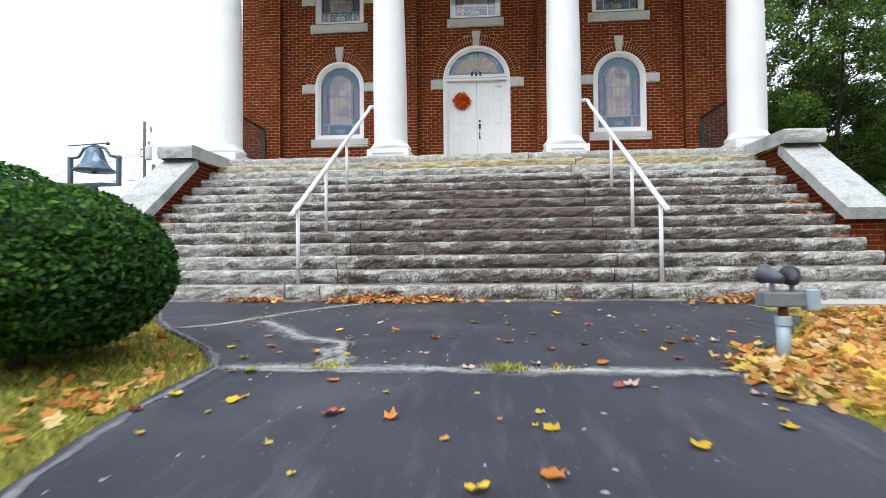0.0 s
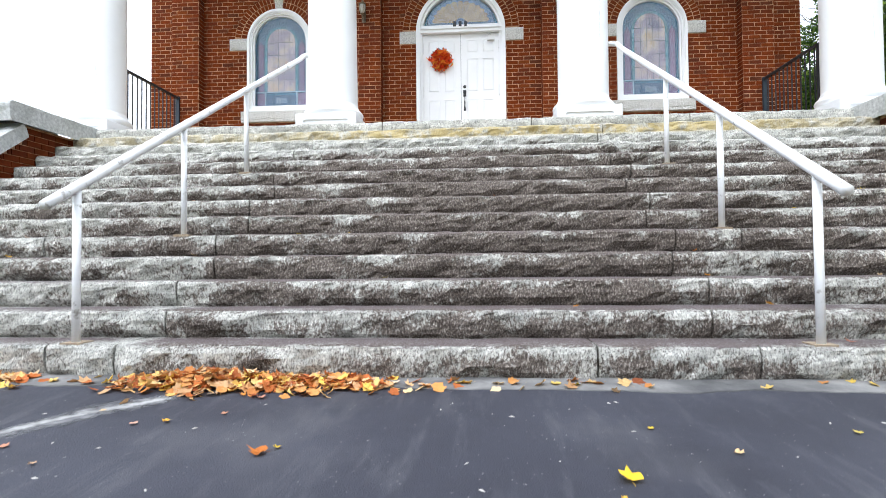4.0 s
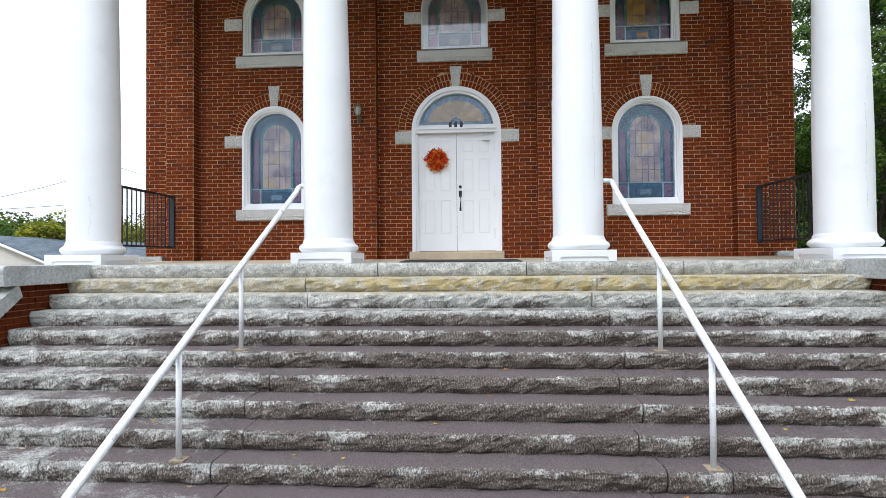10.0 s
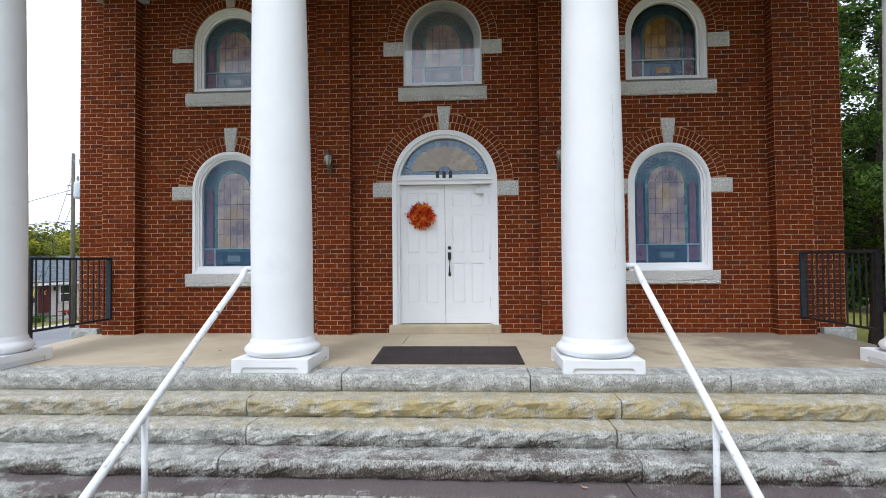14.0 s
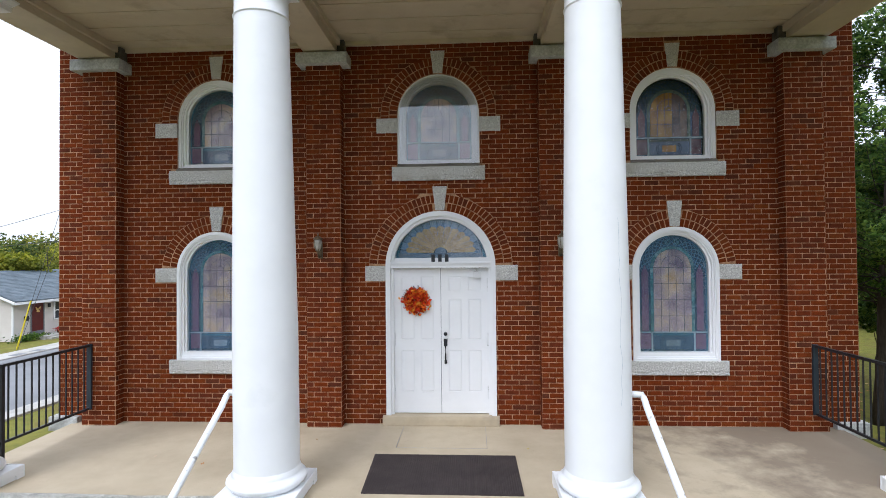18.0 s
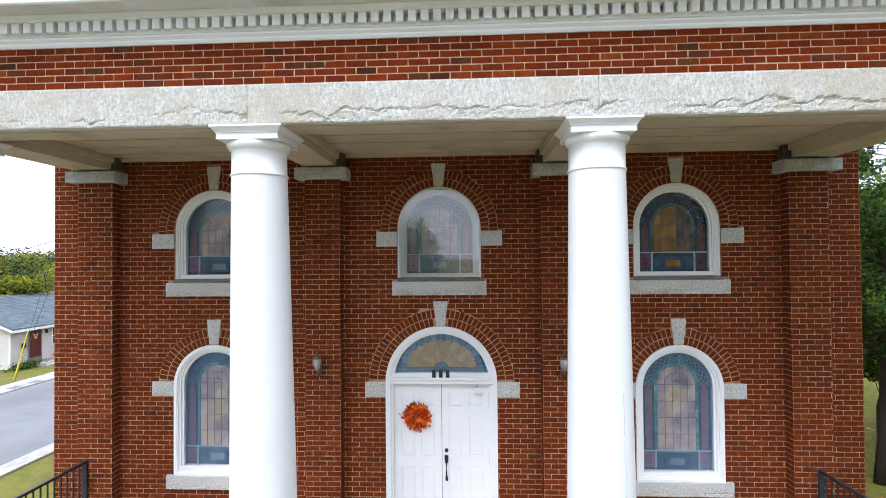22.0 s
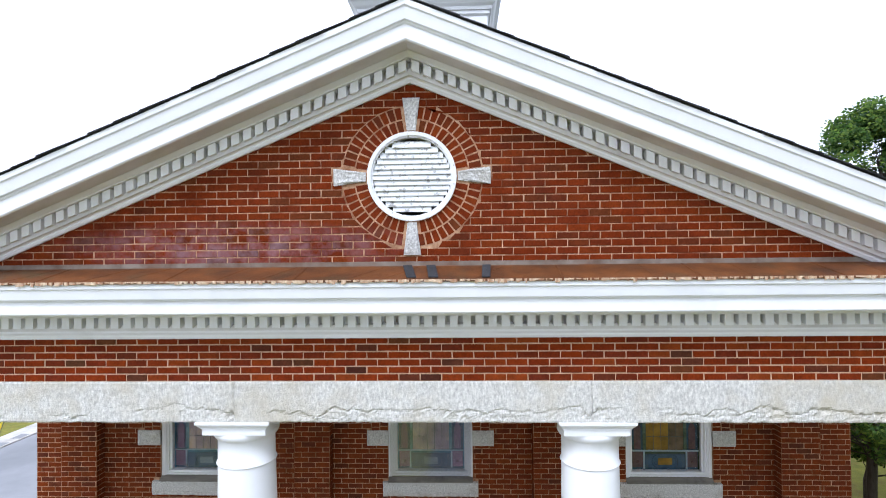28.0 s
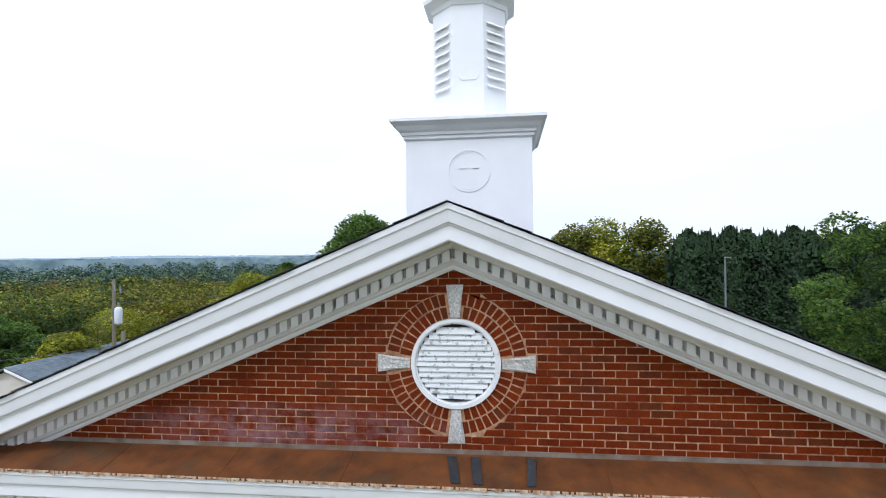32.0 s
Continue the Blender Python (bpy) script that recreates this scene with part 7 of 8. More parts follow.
# ---- flood lamp by the path ----
FX, FY = 0.0, 0.0
flood = thing("flood_lamp", (0, 0, 0), "grey double flood lamp on a rusty pipe beside the path", "flood lamp")
part("pipe", Build().tube([(FX, FY, -0.13), (FX, FY, 0.12)], 0.030, 12), BLUE_GREY, flood, smooth=True)
part("coupling", Build().revolve([(0.036, 0.085), (0.036, 0.125), (0.028, 0.13)], FX, FY, 12), BLUE_GREY, flood)
part("rusty_neck", Build().tube([(FX, FY, 0.12), (FX, FY, 0.185)], 0.022, 10), RUST, flood, "rusted neck")
part("junction_box", Build().box(FX - 0.105, FX + 0.085, FY - 0.05, FY + 0.05, 0.175, 0.245), GREY_METAL, flood, bevel=0.008)
for k, (ox, oz, yaw) in enumerate(((-0.048, 0.318, 0.35), (0.042, 0.310, -0.3))):
    hd = Build().revolve([(0.008, -0.062), (0.020, -0.058), (0.027, -0.03), (0.034, 0.0), (0.044, 0.034), (0.049, 0.040), (0.049, 0.052), (0.045, 0.052)], 0, 0, 18)
    h = part("lamp_head", hd, IRON_BLUE if k == 0 else BLACK_METAL, flood, "rounded grey head" if k == 0 else "dark head with a pale lens", smooth=True)
    m = Matrix.Translation((FX + ox, FY, oz)) @ Matrix.Rotation(yaw, 4, "Z") @ Matrix.Rotation(radians(-75), 4, "X")
    h.data.transform(m)
    ln = part("lens", Build().revolve([(0.044, 0.046), (0.044, 0.050)], 0, 0, 18), FROST, h)
    ln.data.transform(m)
    part("swivel", Build().tube([(FX + ox, FY, 0.24), (FX + ox, FY, oz - 0.03)], 0.012, 8), GREY_METAL, flood)
part("outlet_box", Build().box(FX + 0.10, FX + 0.165, FY - 0.02, FY + 0.03, 0.155, 0.255), BLUE_GREY, flood, "pale blue outlet box", bevel=0.006)
part("conduit", Build().tube([(FX + 0.08, FY, 0.20), (FX + 0.11, FY, 0.20)], 0.012, 8), GREY_METAL, flood)
flood.matrix_basis = Matrix.Translation((1.83, -9.43, -0.06)) @ Matrix.Scale(1.2, 4)

# ---- shrubs ----


def shrub(cx, cy, rx_, ry_, top, label, seed, count, mat=LEAF_HEDGE, size=0.032):
    base = gz(cy) + 0.07
    t = thing("shrub", (cx, cy, gz(cy)), label, "shrub", "clipped shrubs")
    rng = np.random.default_rng(seed)
    d = rng.normal(size=(count, 3))
    d /= np.linalg.norm(d, axis=1)[:, None]
    h = (top - base) / 2
    lump = np.array([noise.fractal((a * 2.2 + seed, b * 2.2, c * 2.2), 0.9, 2.0, 3) for a, b, c in d])
    sc = 1.0 + 0.07 * lump + rng.uniform(-0.07, 0.015, count)
    sq = 1.0 / np.maximum(np.abs(d) ** 2.3, 1e-9).sum(1) ** (1 / 2.3)
    p = d * (sc * sq)[:, None] * np.array([rx_, ry_, h])
    p += np.array([cx, cy, base + h])
    p[:, 2] = np.maximum(p[:, 2], base + 0.03)
    leaf_part("crown", p, size, mat, t, rng, 0.0, np.tile(np.array([cx, cy, base + h * 0.8]), (count, 1)) + (p - np.array([cx, cy, base + h])) * 0.55 + rng.normal(size=(count, 3)) * 0.12)
    # solid hull added behind the leaves, dark like the shade between them
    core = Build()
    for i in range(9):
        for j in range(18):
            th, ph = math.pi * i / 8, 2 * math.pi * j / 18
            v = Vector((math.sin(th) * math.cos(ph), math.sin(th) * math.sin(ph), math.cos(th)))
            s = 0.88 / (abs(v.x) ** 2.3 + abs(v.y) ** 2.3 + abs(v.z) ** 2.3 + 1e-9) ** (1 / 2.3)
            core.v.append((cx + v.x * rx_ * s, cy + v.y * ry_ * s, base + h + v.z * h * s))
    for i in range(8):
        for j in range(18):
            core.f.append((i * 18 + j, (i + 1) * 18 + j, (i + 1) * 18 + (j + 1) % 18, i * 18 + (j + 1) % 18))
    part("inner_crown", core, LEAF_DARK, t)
    part("stem", Build().tube([(cx, cy, base - 0.12), (cx, cy, base + h)], [0.05, 0.03], 8), BARK, t)
    return t


shrub(-2.54, -9.77, 0.78, 0.78, 0.89, "dense clipped dark green shrub beside the path", 1, 34000, LEAF_HEDGE, 0.021)
shrub(-4.95, -7.75, 0.9, 0.62, 1.46, "dense clipped green shrub behind the bell side of the path", 2, 14000, LEAF_HEDGE, 0.026)


# ---- trees ----
def tree(name, x, y, height, radius, base, count, size, mat, label, seed, trunk=0.22, group="", lean=0.0, clumps=34, gz=GROUND, puff=1.25):
    t = thing(name, (x, y, gz), label, "tree", group)
    rng = np.random.default_rng(seed)
    pts, rad = [], []
    for i in range(8):
        f = i / 7
        pts.append((x + lean * f * height + 0.12 * noise.noise((f * 3, seed, 0)), y + 0.12 * noise.noise((f * 3, seed, 5)), gz - 0.1 + f * height * 0.88))
        rad.append(trunk * (1 - 0.86 * f))
    wood = Build().tube(pts, rad, 10)
    part("trunk", wood, BARK, t, smooth=True)
    cents = []
    for k in range(clumps):
        f = rng.uniform(0, 1)
        hz = base + (height - base) * (f ** 0.85)
        prof = math.sin(math.pi * min(1, 0.16 + 0.84 * (hz - base) / (height - base))) ** 0.7
        a = rng.uniform(0, 2 * math.pi)
        r = radius * prof * rng.uniform(0.25, 1.0) ** 0.6
        c = np.array([x + lean * hz + r * math.cos(a), y + r * math.sin(a), gz + hz])
        cents.append(c)
        up = min(0.97, max(0.16, (hz - r * rng.uniform(0.35, 0.75)) / (height * 0.88)) + rng.uniform(0, 0.05))
        if base > 3:
            up = max(up, rng.uniform(0.75, 1.15) * base / (height * 0.88))
        i0 = min(6, int(up * 7))
        s = Vector(pts[i0]).lerp(Vector(pts[i0 + 1]), up * 7 - i0)
        e = Vector(tuple(c))
        mid = (s + e) / 2 + Vector((0, 0, -0.08 * (e - s).length))
        part("limb", Build().tube([s, mid, e], [rad[i0] * 0.13 + 0.006, rad[i0] * 0.06 + 0.004, 0.003], 5), BARK, t, smooth=True)
    # leaves on the outside of every clump, few within
    cents = np.array(cents)
    rc = puff * radius * rng.uniform(0.15, 0.27, len(cents))
    wgt = rc ** 2
    pick = rng.choice(len(cents), count, p=wgt / wgt.sum())
    d = rng.normal(size=(count, 3))
    d /= np.linalg.norm(d, axis=1)[:, None]
    bumps = np.array([noise.noise((a * 2.6 + i, b * 2.6, c * 2.6)) for (a, b, c), i in zip(d.tolist(), pick.tolist())])
    rr = rc[pick] * (rng.uniform(0.72, 1.06, count) + 0.30 * bumps)
    p = cents[pick] + d * rr[:, None] * np.array([1.0, 1.0, 0.78])
    leaf_part("crown", p, size, mat, t, rng, 0.25, cents[pick] - np.array([0, 0, 0.25 * radius * 0.2]))
    return t


def conifer(x, y, height, radius, count, seed, label, group):
    t = thing("conifer", (x, y, GROUND), label, "tree", group)
    rng = np.random.default_rng(seed)
    part("trunk", Build().tube([(x, y, GROUND - 0.1), (x, y, GROUND + height * 0.97)], [0.2, 0.02], 8), BARK, t)
    # solid dark cone added to close the gaps between the needles
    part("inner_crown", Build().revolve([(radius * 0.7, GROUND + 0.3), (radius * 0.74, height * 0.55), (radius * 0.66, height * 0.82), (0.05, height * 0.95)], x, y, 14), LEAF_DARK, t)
    f = rng.uniform(0.02, 1, count) ** 0.75
    a = rng.uniform(0, 2 * np.pi, count)
    ring = 0.80 + 0.20 * np.abs(np.sin(f * 26 + seed + 1.5 * np.sin(a * 3)))
    r = radius * np.minimum(1.0, (1 - f) / 0.15) ** 0.8 * ring * rng.uniform(0.8, 1.06, count) + 0.03
    p = np.stack([x + r * np.cos(a), y + r * np.sin(a), GROUND + 0.3 + f * (height - 0.3)], 1)
    mid_p = np.stack([np.full(count, x), np.full(count, y), p[:, 2] - 0.5], 1)
    leaf_part("crown", p, 0.17, LEAF_DARK, t, rng, 0.0, mid_p)
    tips = Build()
    for k in range(40):
        b, h = rng.uniform(0, 2 * np.pi), rng.uniform(0.84, 0.99)
        rad = radius * min(1.0, (1 - h) / 0.15) ** 0.8
        bx, by, bz0 = x + rad * math.cos(b), y + rad * math.sin(b), GROUND + h * height
        tips.tube([(bx, by, bz0 - 0.4), (bx + 0.12 * math.cos(b), by + 0.12 * math.sin(b), bz0 + rng.uniform(0.25, 0.6))], [0.17, 0.01], 5)
    part("treetop", tips, LEAF_DARK, t, kind="stuff")
    return t


tree("tree", 12.2, 8.4, 13.7, 4.4, 3.9, 60000, 0.066, LEAF_GREEN, "tall leafy green tree with sky gaps beside the church", 21, 0.17, "churchyard trees", 0.05, 140, GROUND, 0.56)
tree("tree", 12.95, 8.5, 13.0, 4.4, 3.9, 46000, 0.066, LEAF_GREEN, "slim leafy green tree close beside a taller one", 20, 0.14, "churchyard trees", 0.10, 110, GROUND, 0.56)
tree("tree", 16.6, 5.0, 9.0, 3.7, 3.6, 32000, 0.062, LEAF_GREEN, "broad green tree on the lawn beside the church", 22, 0.20, "churchyard trees", 0.0, 80, GROUND, 0.60)
tree("tree", 15.4, 12.6, 8.8, 3.4, 2.6, 20000, 0.085, LEAF_GREEN, "dense green tree behind two taller trees", 23, 0.16, "churchyard trees", 0.0, 60, GROUND, 0.8)
tree("tree", 24.5, 13.0, 9.6, 4.6, 4.2, 24000, 0.13, LEAF_OLIVE, "large olive green tree behind the churchyard", 24, 0.3, "churchyard trees", 0.0, 50)
tree("tree", 19.5, 0.5, 6.2, 3.6, 0.2, 24000, 0.10, LEAF_GREEN, "low dense green tree at the churchyard edge", 26, 0.16, "churchyard trees", 0.0, 50)
tree("tree", 25.0, 9.0, 8.5, 5.2, 0.8, 24000, 0.14, LEAF_GREEN, "wide green tree at the churchyard edge", 27, 0.3, "churchyard trees", 0.0, 50)
tree("tree", -12.5, 40.0, 14.2, 5.2, 3.0, 28000, 0.15, LEAF_GREEN, "tall dark green tree beyond the church roof", 31, 0.35, "trees beyond the roof", 0.0, 50)
tree("tree", 6.6, 45.0, 13.0, 3.8, 2.0, 16000, 0.17, LEAF_OLIVE, "olive green tree beyond the church roof", 32, 0.3, "trees beyond the roof", 0.0, 40, GROUND, 1.7)
tree("tree", 10.4, 46.0, 13.8, 4.4, 2.0, 20000, 0.16, LEAF_YELLOW, "yellowing autumn tree beyond the church roof", 33, 0.3, "trees beyond the roof", 0.0, 70, GROUND, 1.7)
tree("tree", 13.8, 44.0, 13.2, 3.8, 2.0, 16000, 0.17, LEAF_OLIVE, "olive autumn tree beside the conifers", 34, 0.3, "trees beyond the roof", 0.0, 40, GROUND, 1.7)
tree("tree", 26.4, 16.0, 9.8, 3.8, 3.6, 18000, 0.12, LEAF_OLIVE, "broad olive tree before the conifer row", 36, 0.25, "churchyard trees", 0.0, 46)
tree("tree", 27.6, 21.5, 12.0, 4.5, 4.6, 20000, 0.13, LEAF_GREEN, "tall green tree behind the churchyard", 38, 0.25, "churchyard trees", 0.0, 46)
tree("tree", 37.5, 27.5, 13.0, 6.0, 4.5, 18000, 0.19, LEAF_OLIVE, "wide olive tree behind the churchyard", 39, 0.3, "churchyard trees", 0.0, 46)
# unseen trees added to cut the light on the church's east side
for k, (x, y, h, r) in enumerate(((19.0, -7.0, 14.0, 5.2), (17.0, -16.0, 15.5, 5.6))):
    tree("tree", x, y, h, r, 2.2, 14000, 0.22, LEAF_GREEN, "unseen green tree added to shade the east side of the church", 80 + k, 0.35, "front lawn trees", 0.0, 60, gz=GROUND - 0.24)
for k in range(10):
    conifer(15.7 + k * 1.42, 39.0 - 0.4 * k + 0.5 * math.sin(k * 2.3), 13.1 - 0.04 * k + 0.22 * math.sin(k * 4.1), 1.75, 6000, 60 + k, "dense dark conifer in a tall row", "conifer row")
tree("tree", 28.0, 29.0, 9.4, 4.6, 1.0, 18000, 0.17, LEAF_GREEN, "dark green tree at the end of the conifer row", 35, 0.3, "trees beyond the roof", 0.0, 44)
tree("bare_tree", -32.6, 31.5, 6.3, 1.8, 2.5, 260, 0.09, LEAF_OLIVE, "nearly bare small tree behind the grey house", 41, 0.12, "", 0.0, 46)
for k, (x, y, h, r, m) in enumerate(((-36, 38, 5.6, 5.2, LEAF_YELLOW), (-44, 33, 5.6, 4.0, LEAF_GREEN), (-27, 46, 8.4, 5.0, LEAF_YELLOW), (-47, 45, 5.6, 5.0, LEAF_YELLOW), (-37, 52, 7.6, 4.6, LEAF_OLIVE), (-54, 36, 7.2, 4.2, LEAF_GREEN), (-39.5, 30.5, 5.6, 3.2, LEAF_GREEN), (-29.8, 62, 10.3, 2.6, LEAF_GREEN), (-28, 57, 8.8, 4.6, LEAF_OLIVE), (-20, 52, 8.4, 4.2, LEAF_GREEN), (-52, 54, 5.8, 4.6, LEAF_OLIVE), (-46, 24, 6.0, 3.6, LEAF_YELLOW), (-33, 29, 5.2, 2.8, LEAF_YELLOW))):
    tree("tree", x, y, h, r, 0.4, 24000, 0.115, m, "rounded %s tree behind the grey house" % {"leaves_yellowing": "yellow-green", "leaves_green": "dark green", "leaves_olive": "olive green"}[m.name], 50 + k, 0.2, "trees behind the house", 0.0, 38)

# far woods in the valley: many crowns, one object
rng = np.random.default_rng(77)
woods = [Build() for _ in range(5)]
for k in range(1900):
    a = rng.uniform(radians(-62), radians(40))
    d = 62 / rng.uniform(0.10, 1.0) ** 0.9
    x, y = d * math.sin(a), -7 + d * math.cos(a)
    if x > -8 and d < 75:
        continue
    h = rng.uniform(5.6, 8.8) + 0.004 * d
    r = rng.uniform(2.6, 4.6) * (1.0 if d < 150 else 1.5)
    m, s = (820, 0.19) if d < 100 else (360, 0.34) if d < 170 else (220, 0.56)
    lob = rng.normal(size=(11, 3))
    lob /= np.linalg.norm(lob, axis=1)[:, None]
    c = np.array([x, y, h * 0.52]) + lob[rng.integers(0, 11, m)] * np.array([r, r, h * 0.42]) * 0.62
    dv = rng.normal(size=(m, 3))
    dv /= np.linalg.norm(dv, axis=1)[:, None]
    q = c + dv * np.array([r, r, h * 0.36]) * 0.42
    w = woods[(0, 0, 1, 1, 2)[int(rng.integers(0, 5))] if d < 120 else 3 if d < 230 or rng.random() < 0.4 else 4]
    leaf_cloud(w, q, s, rng, 0.3, c - np.array([0, 0, 0.6]))
# unseen trees added behind the camera to dim the porch, open at the path
for k in range(230):
    x, y = rng.uniform(-90, 90), rng.uniform(-62, -42)
    if abs(x) < 7:
        continue
    h, r = rng.uniform(10.5, 14.5), rng.uniform(3.6, 5.4)
    lob = rng.normal(size=(11, 3))
    lob /= np.linalg.norm(lob, axis=1)[:, None]
    c = np.array([x, y, h * 0.5]) + lob[rng.integers(0, 11, 260)] * np.array([r, r, h * 0.5]) * 0.62
    dv = rng.normal(size=(260, 3))
    dv /= np.linalg.norm(dv, axis=1)[:, None]
    leaf_cloud(woods[int(rng.integers(0, 2))], c + dv * np.array([r, r, h * 0.4]) * 0.42, 0.55, rng, 0.3, c - np.array([0, 0, 0.6]))
for w, mt, lb in zip(woods, (FAR_GREEN, FAR_OLIVE, FAR_RUST, FAR_TEAL_HAZED, FAR_BLUE_HAZED), ("green woods that fill the valley below the church, with unseen ones added behind the camera", "olive autumn woods in the valley below the church, with unseen ones added behind the camera", "rust-brown autumn trees in the valley woods", "woods farther down the valley, distance haze put into their blue-green colour", "woods at the far side of the valley, distance haze put into their blue colour")):
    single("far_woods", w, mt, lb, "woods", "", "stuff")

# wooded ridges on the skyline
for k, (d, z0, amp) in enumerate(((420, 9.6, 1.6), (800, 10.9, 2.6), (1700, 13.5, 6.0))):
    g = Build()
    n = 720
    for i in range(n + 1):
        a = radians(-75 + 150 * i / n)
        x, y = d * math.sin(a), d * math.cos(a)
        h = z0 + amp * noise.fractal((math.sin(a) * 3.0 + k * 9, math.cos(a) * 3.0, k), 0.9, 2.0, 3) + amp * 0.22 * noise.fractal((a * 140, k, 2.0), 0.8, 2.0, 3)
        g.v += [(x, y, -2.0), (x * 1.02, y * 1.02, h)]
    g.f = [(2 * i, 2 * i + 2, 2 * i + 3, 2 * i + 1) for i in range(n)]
    structure("backdrop_ridge_%s" % "abc"[k], g, HILLS_NEAR_HAZED if k < 2 else HILLS_HAZED, "wooded ridge on the horizon with distance haze put into its colour", "hills")

# ---- street, house and poles beyond ----
g = Build().box(-23.0, -14.75, -60, 160, -0.16, -0.02)
road = structure("road", g, ROAD, "grey asphalt side street", "road")
structure("kerb_near", Build().box(-14.75, -14.05, -60, 160, -0.2, 0.03), PAVING, "pale concrete kerb of the side street", "kerb", bevel=0.01)
structure("kerb_far", Build().box(-24.4, -23.0, -60, 160, -0.2, 0.04), PAVING, "pale concrete pavement across the street", "pavement", bevel=0.01)
for zc in (18.3, 19.6):
    part("patch", Build().box(-23.6, -23.1, zc, zc + 0.7, 0.041, 0.046), ROAD, bpy.data.objects["kerb_far"])

HX, HY0, HY1 = -27.8, 23.2, 40.0
house = thing("house", (HX - 4, 27, GROUND), "single-storey house with pale siding and a blue-grey shingle roof", "house")
fw = part("front_wall", Build().box(HX - 0.06, HX - 0.002, HY0 + 0.05, HY1, GROUND, 2.5), SIDING, house)
for i in range(17):
    g = Build()
    z0, z1 = GROUND + i * 0.15, GROUND + (i + 1) * 0.15
    g.add([(HX + 0.025, HY0, z0), (HX + 0.025, HY1, z0), (HX, HY1, z1), (HX, HY0, z1)], [(0, 1, 2, 3)])
    g.add([(HX + 0.025, HY0, z0), (HX + 0.005, HY0, z0), (HX + 0.005, HY1, z0), (HX + 0.025, HY1, z0)], [(0, 1, 2, 3)])
    part("siding_board", g, SIDING, fw)
gw = part("gable_wall", Build().prism([(HX - 7.9, GROUND), (HX - 0.1, GROUND), (HX - 0.1, 2.45), (HX - 4, 4.05), (HX - 7.9, 2.45)], HY0 + 0.004, HY0 + 0.04), SIDING, house)
for i in range(31):
    g = Build()
    z0, z1 = GROUND + i * 0.15, GROUND + (i + 1) * 0.15
    w0 = 8.0 if z1 < 2.5 else 8.0 - max(0, (z1 - 2.5)) * 5.1
    if w0 <= 0.2:
        break
    xa, xb = HX - 4 - w0 / 2, HX - 4 + w0 / 2
    g.add([(xa, HY0 - 0.025, z0), (xb, HY0 - 0.025, z0), (xb, HY0, z1), (xa, HY0, z1)], [(0, 1, 2, 3)])
    part("siding_board", g, SIDING, gw)
part("back_walls", Build().box(HX - 8.0, HX - 0.07, HY0 + 0.05, HY1, GROUND, 2.5), SIDING, house)
part("corner_board", Build().box(HX - 0.04, HX + 0.04, HY0 - 0.04, HY0 + 0.06, GROUND, 2.45), WHITE, house)
g = Build()
for sg in (-1, 1):
    xe = HX - 4 + sg * 4.5
    q = [(HX - 4, HY0 - 0.4, 4.17), (xe, HY0 - 0.4, 2.36), (xe, HY1 + 0.4, 2.36), (HX - 4, HY1 + 0.4, 4.17)]
    g.add(q + [(a, b, z + 0.1) for a, b, z in q], [(0, 1, 2, 3), (7, 6, 5, 4), (0, 4, 5, 1), (1, 5, 6, 2), (2, 6, 7, 3), (3, 7, 4, 0)])
rf = part("roof", g, SHINGLE_GREY, house)
for i in range(22):
    f0, f1 = i / 22, (i + 1) / 22
    g = Build()
    yy = HY0 - 0.4
    rr = random.Random(i)
    g = Build()
    while yy < HY1 + 0.4:
        ln = rr.uniform(0.5, 1.1)
        y2 = min(yy + ln, HY1 + 0.4)
        xa, za = HX - 4 + 4.52 * f0, 4.28 - 1.81 * f0
        xb, zb = HX - 4 + 4.52 * f1, 4.295 - 1.81 * f1
        g.add([(xa, yy, za), (xb, yy, zb), (xb, y2 - 0.01, zb), (xa, y2 - 0.01, za), (xb, yy, zb - 0.03), (xb, y2 - 0.01, zb - 0.03)], [(0, 1, 2, 3), (1, 4, 5, 2)])
        yy = y2
    part("shingle_course", g, SHINGLE_GREY, rf)
part("fascia", Build().box(HX + 0.47, HX + 0.52, HY0 - 0.4, HY1 + 0.4, 2.24, 2.40).add([(HX + 0.52, HY0 - 0.43, 2.26), (HX + 0.52, HY0 - 0.43, 2.42), (HX - 4, HY0 - 0.43, 4.23), (HX - 4, HY0 - 0.43, 4.05)], [(0, 1, 2, 3)]), WHITE, house)
hd = part("front_door", Build().box(HX - 0.02, HX + 0.05, 24.54, 25.47, 0.22, 2.25), RED_DOOR, house, "dark red front door")
part("storm_door", Build().box(HX + 0.04, HX + 0.07, 24.47, 24.55, 0.20, 2.28).box(HX + 0.04, HX + 0.07, 25.46, 25.54, 0.20, 2.28).box(HX + 0.04, HX + 0.07, 24.47, 25.54, 2.24, 2.32).box(HX + 0.045, HX + 0.06, 24.55, 25.46, 0.2, 0.42), GREY_METAL, hd)
bow = Build()
for dy, dz in ((-0.16, 0.10), (0.16, 0.10), (-0.08, -0.16), (0.08, -0.16)):
    bow.tube([(HX + 0.07, 25, 1.80), (HX + 0.09, 25 + dy, 1.80 + dz), (HX + 0.08, 25 + dy * 0.9, 1.80 + dz * 0.2 - 0.05)], [0.02, 0.06, 0.03], 6)
part("door_bow", bow, surface("bow_ribbon", (0.62, 0.40, 0.14), (0.75, 0.55, 0.25), 8, None, rough=0.6, bump_amt=0), hd, "pale orange ribbon bow")
win = part("window", Build().box(HX, HX + 0.05, 26.42, 27.52, 1.05, 2.15), DARK_GLASS, house)
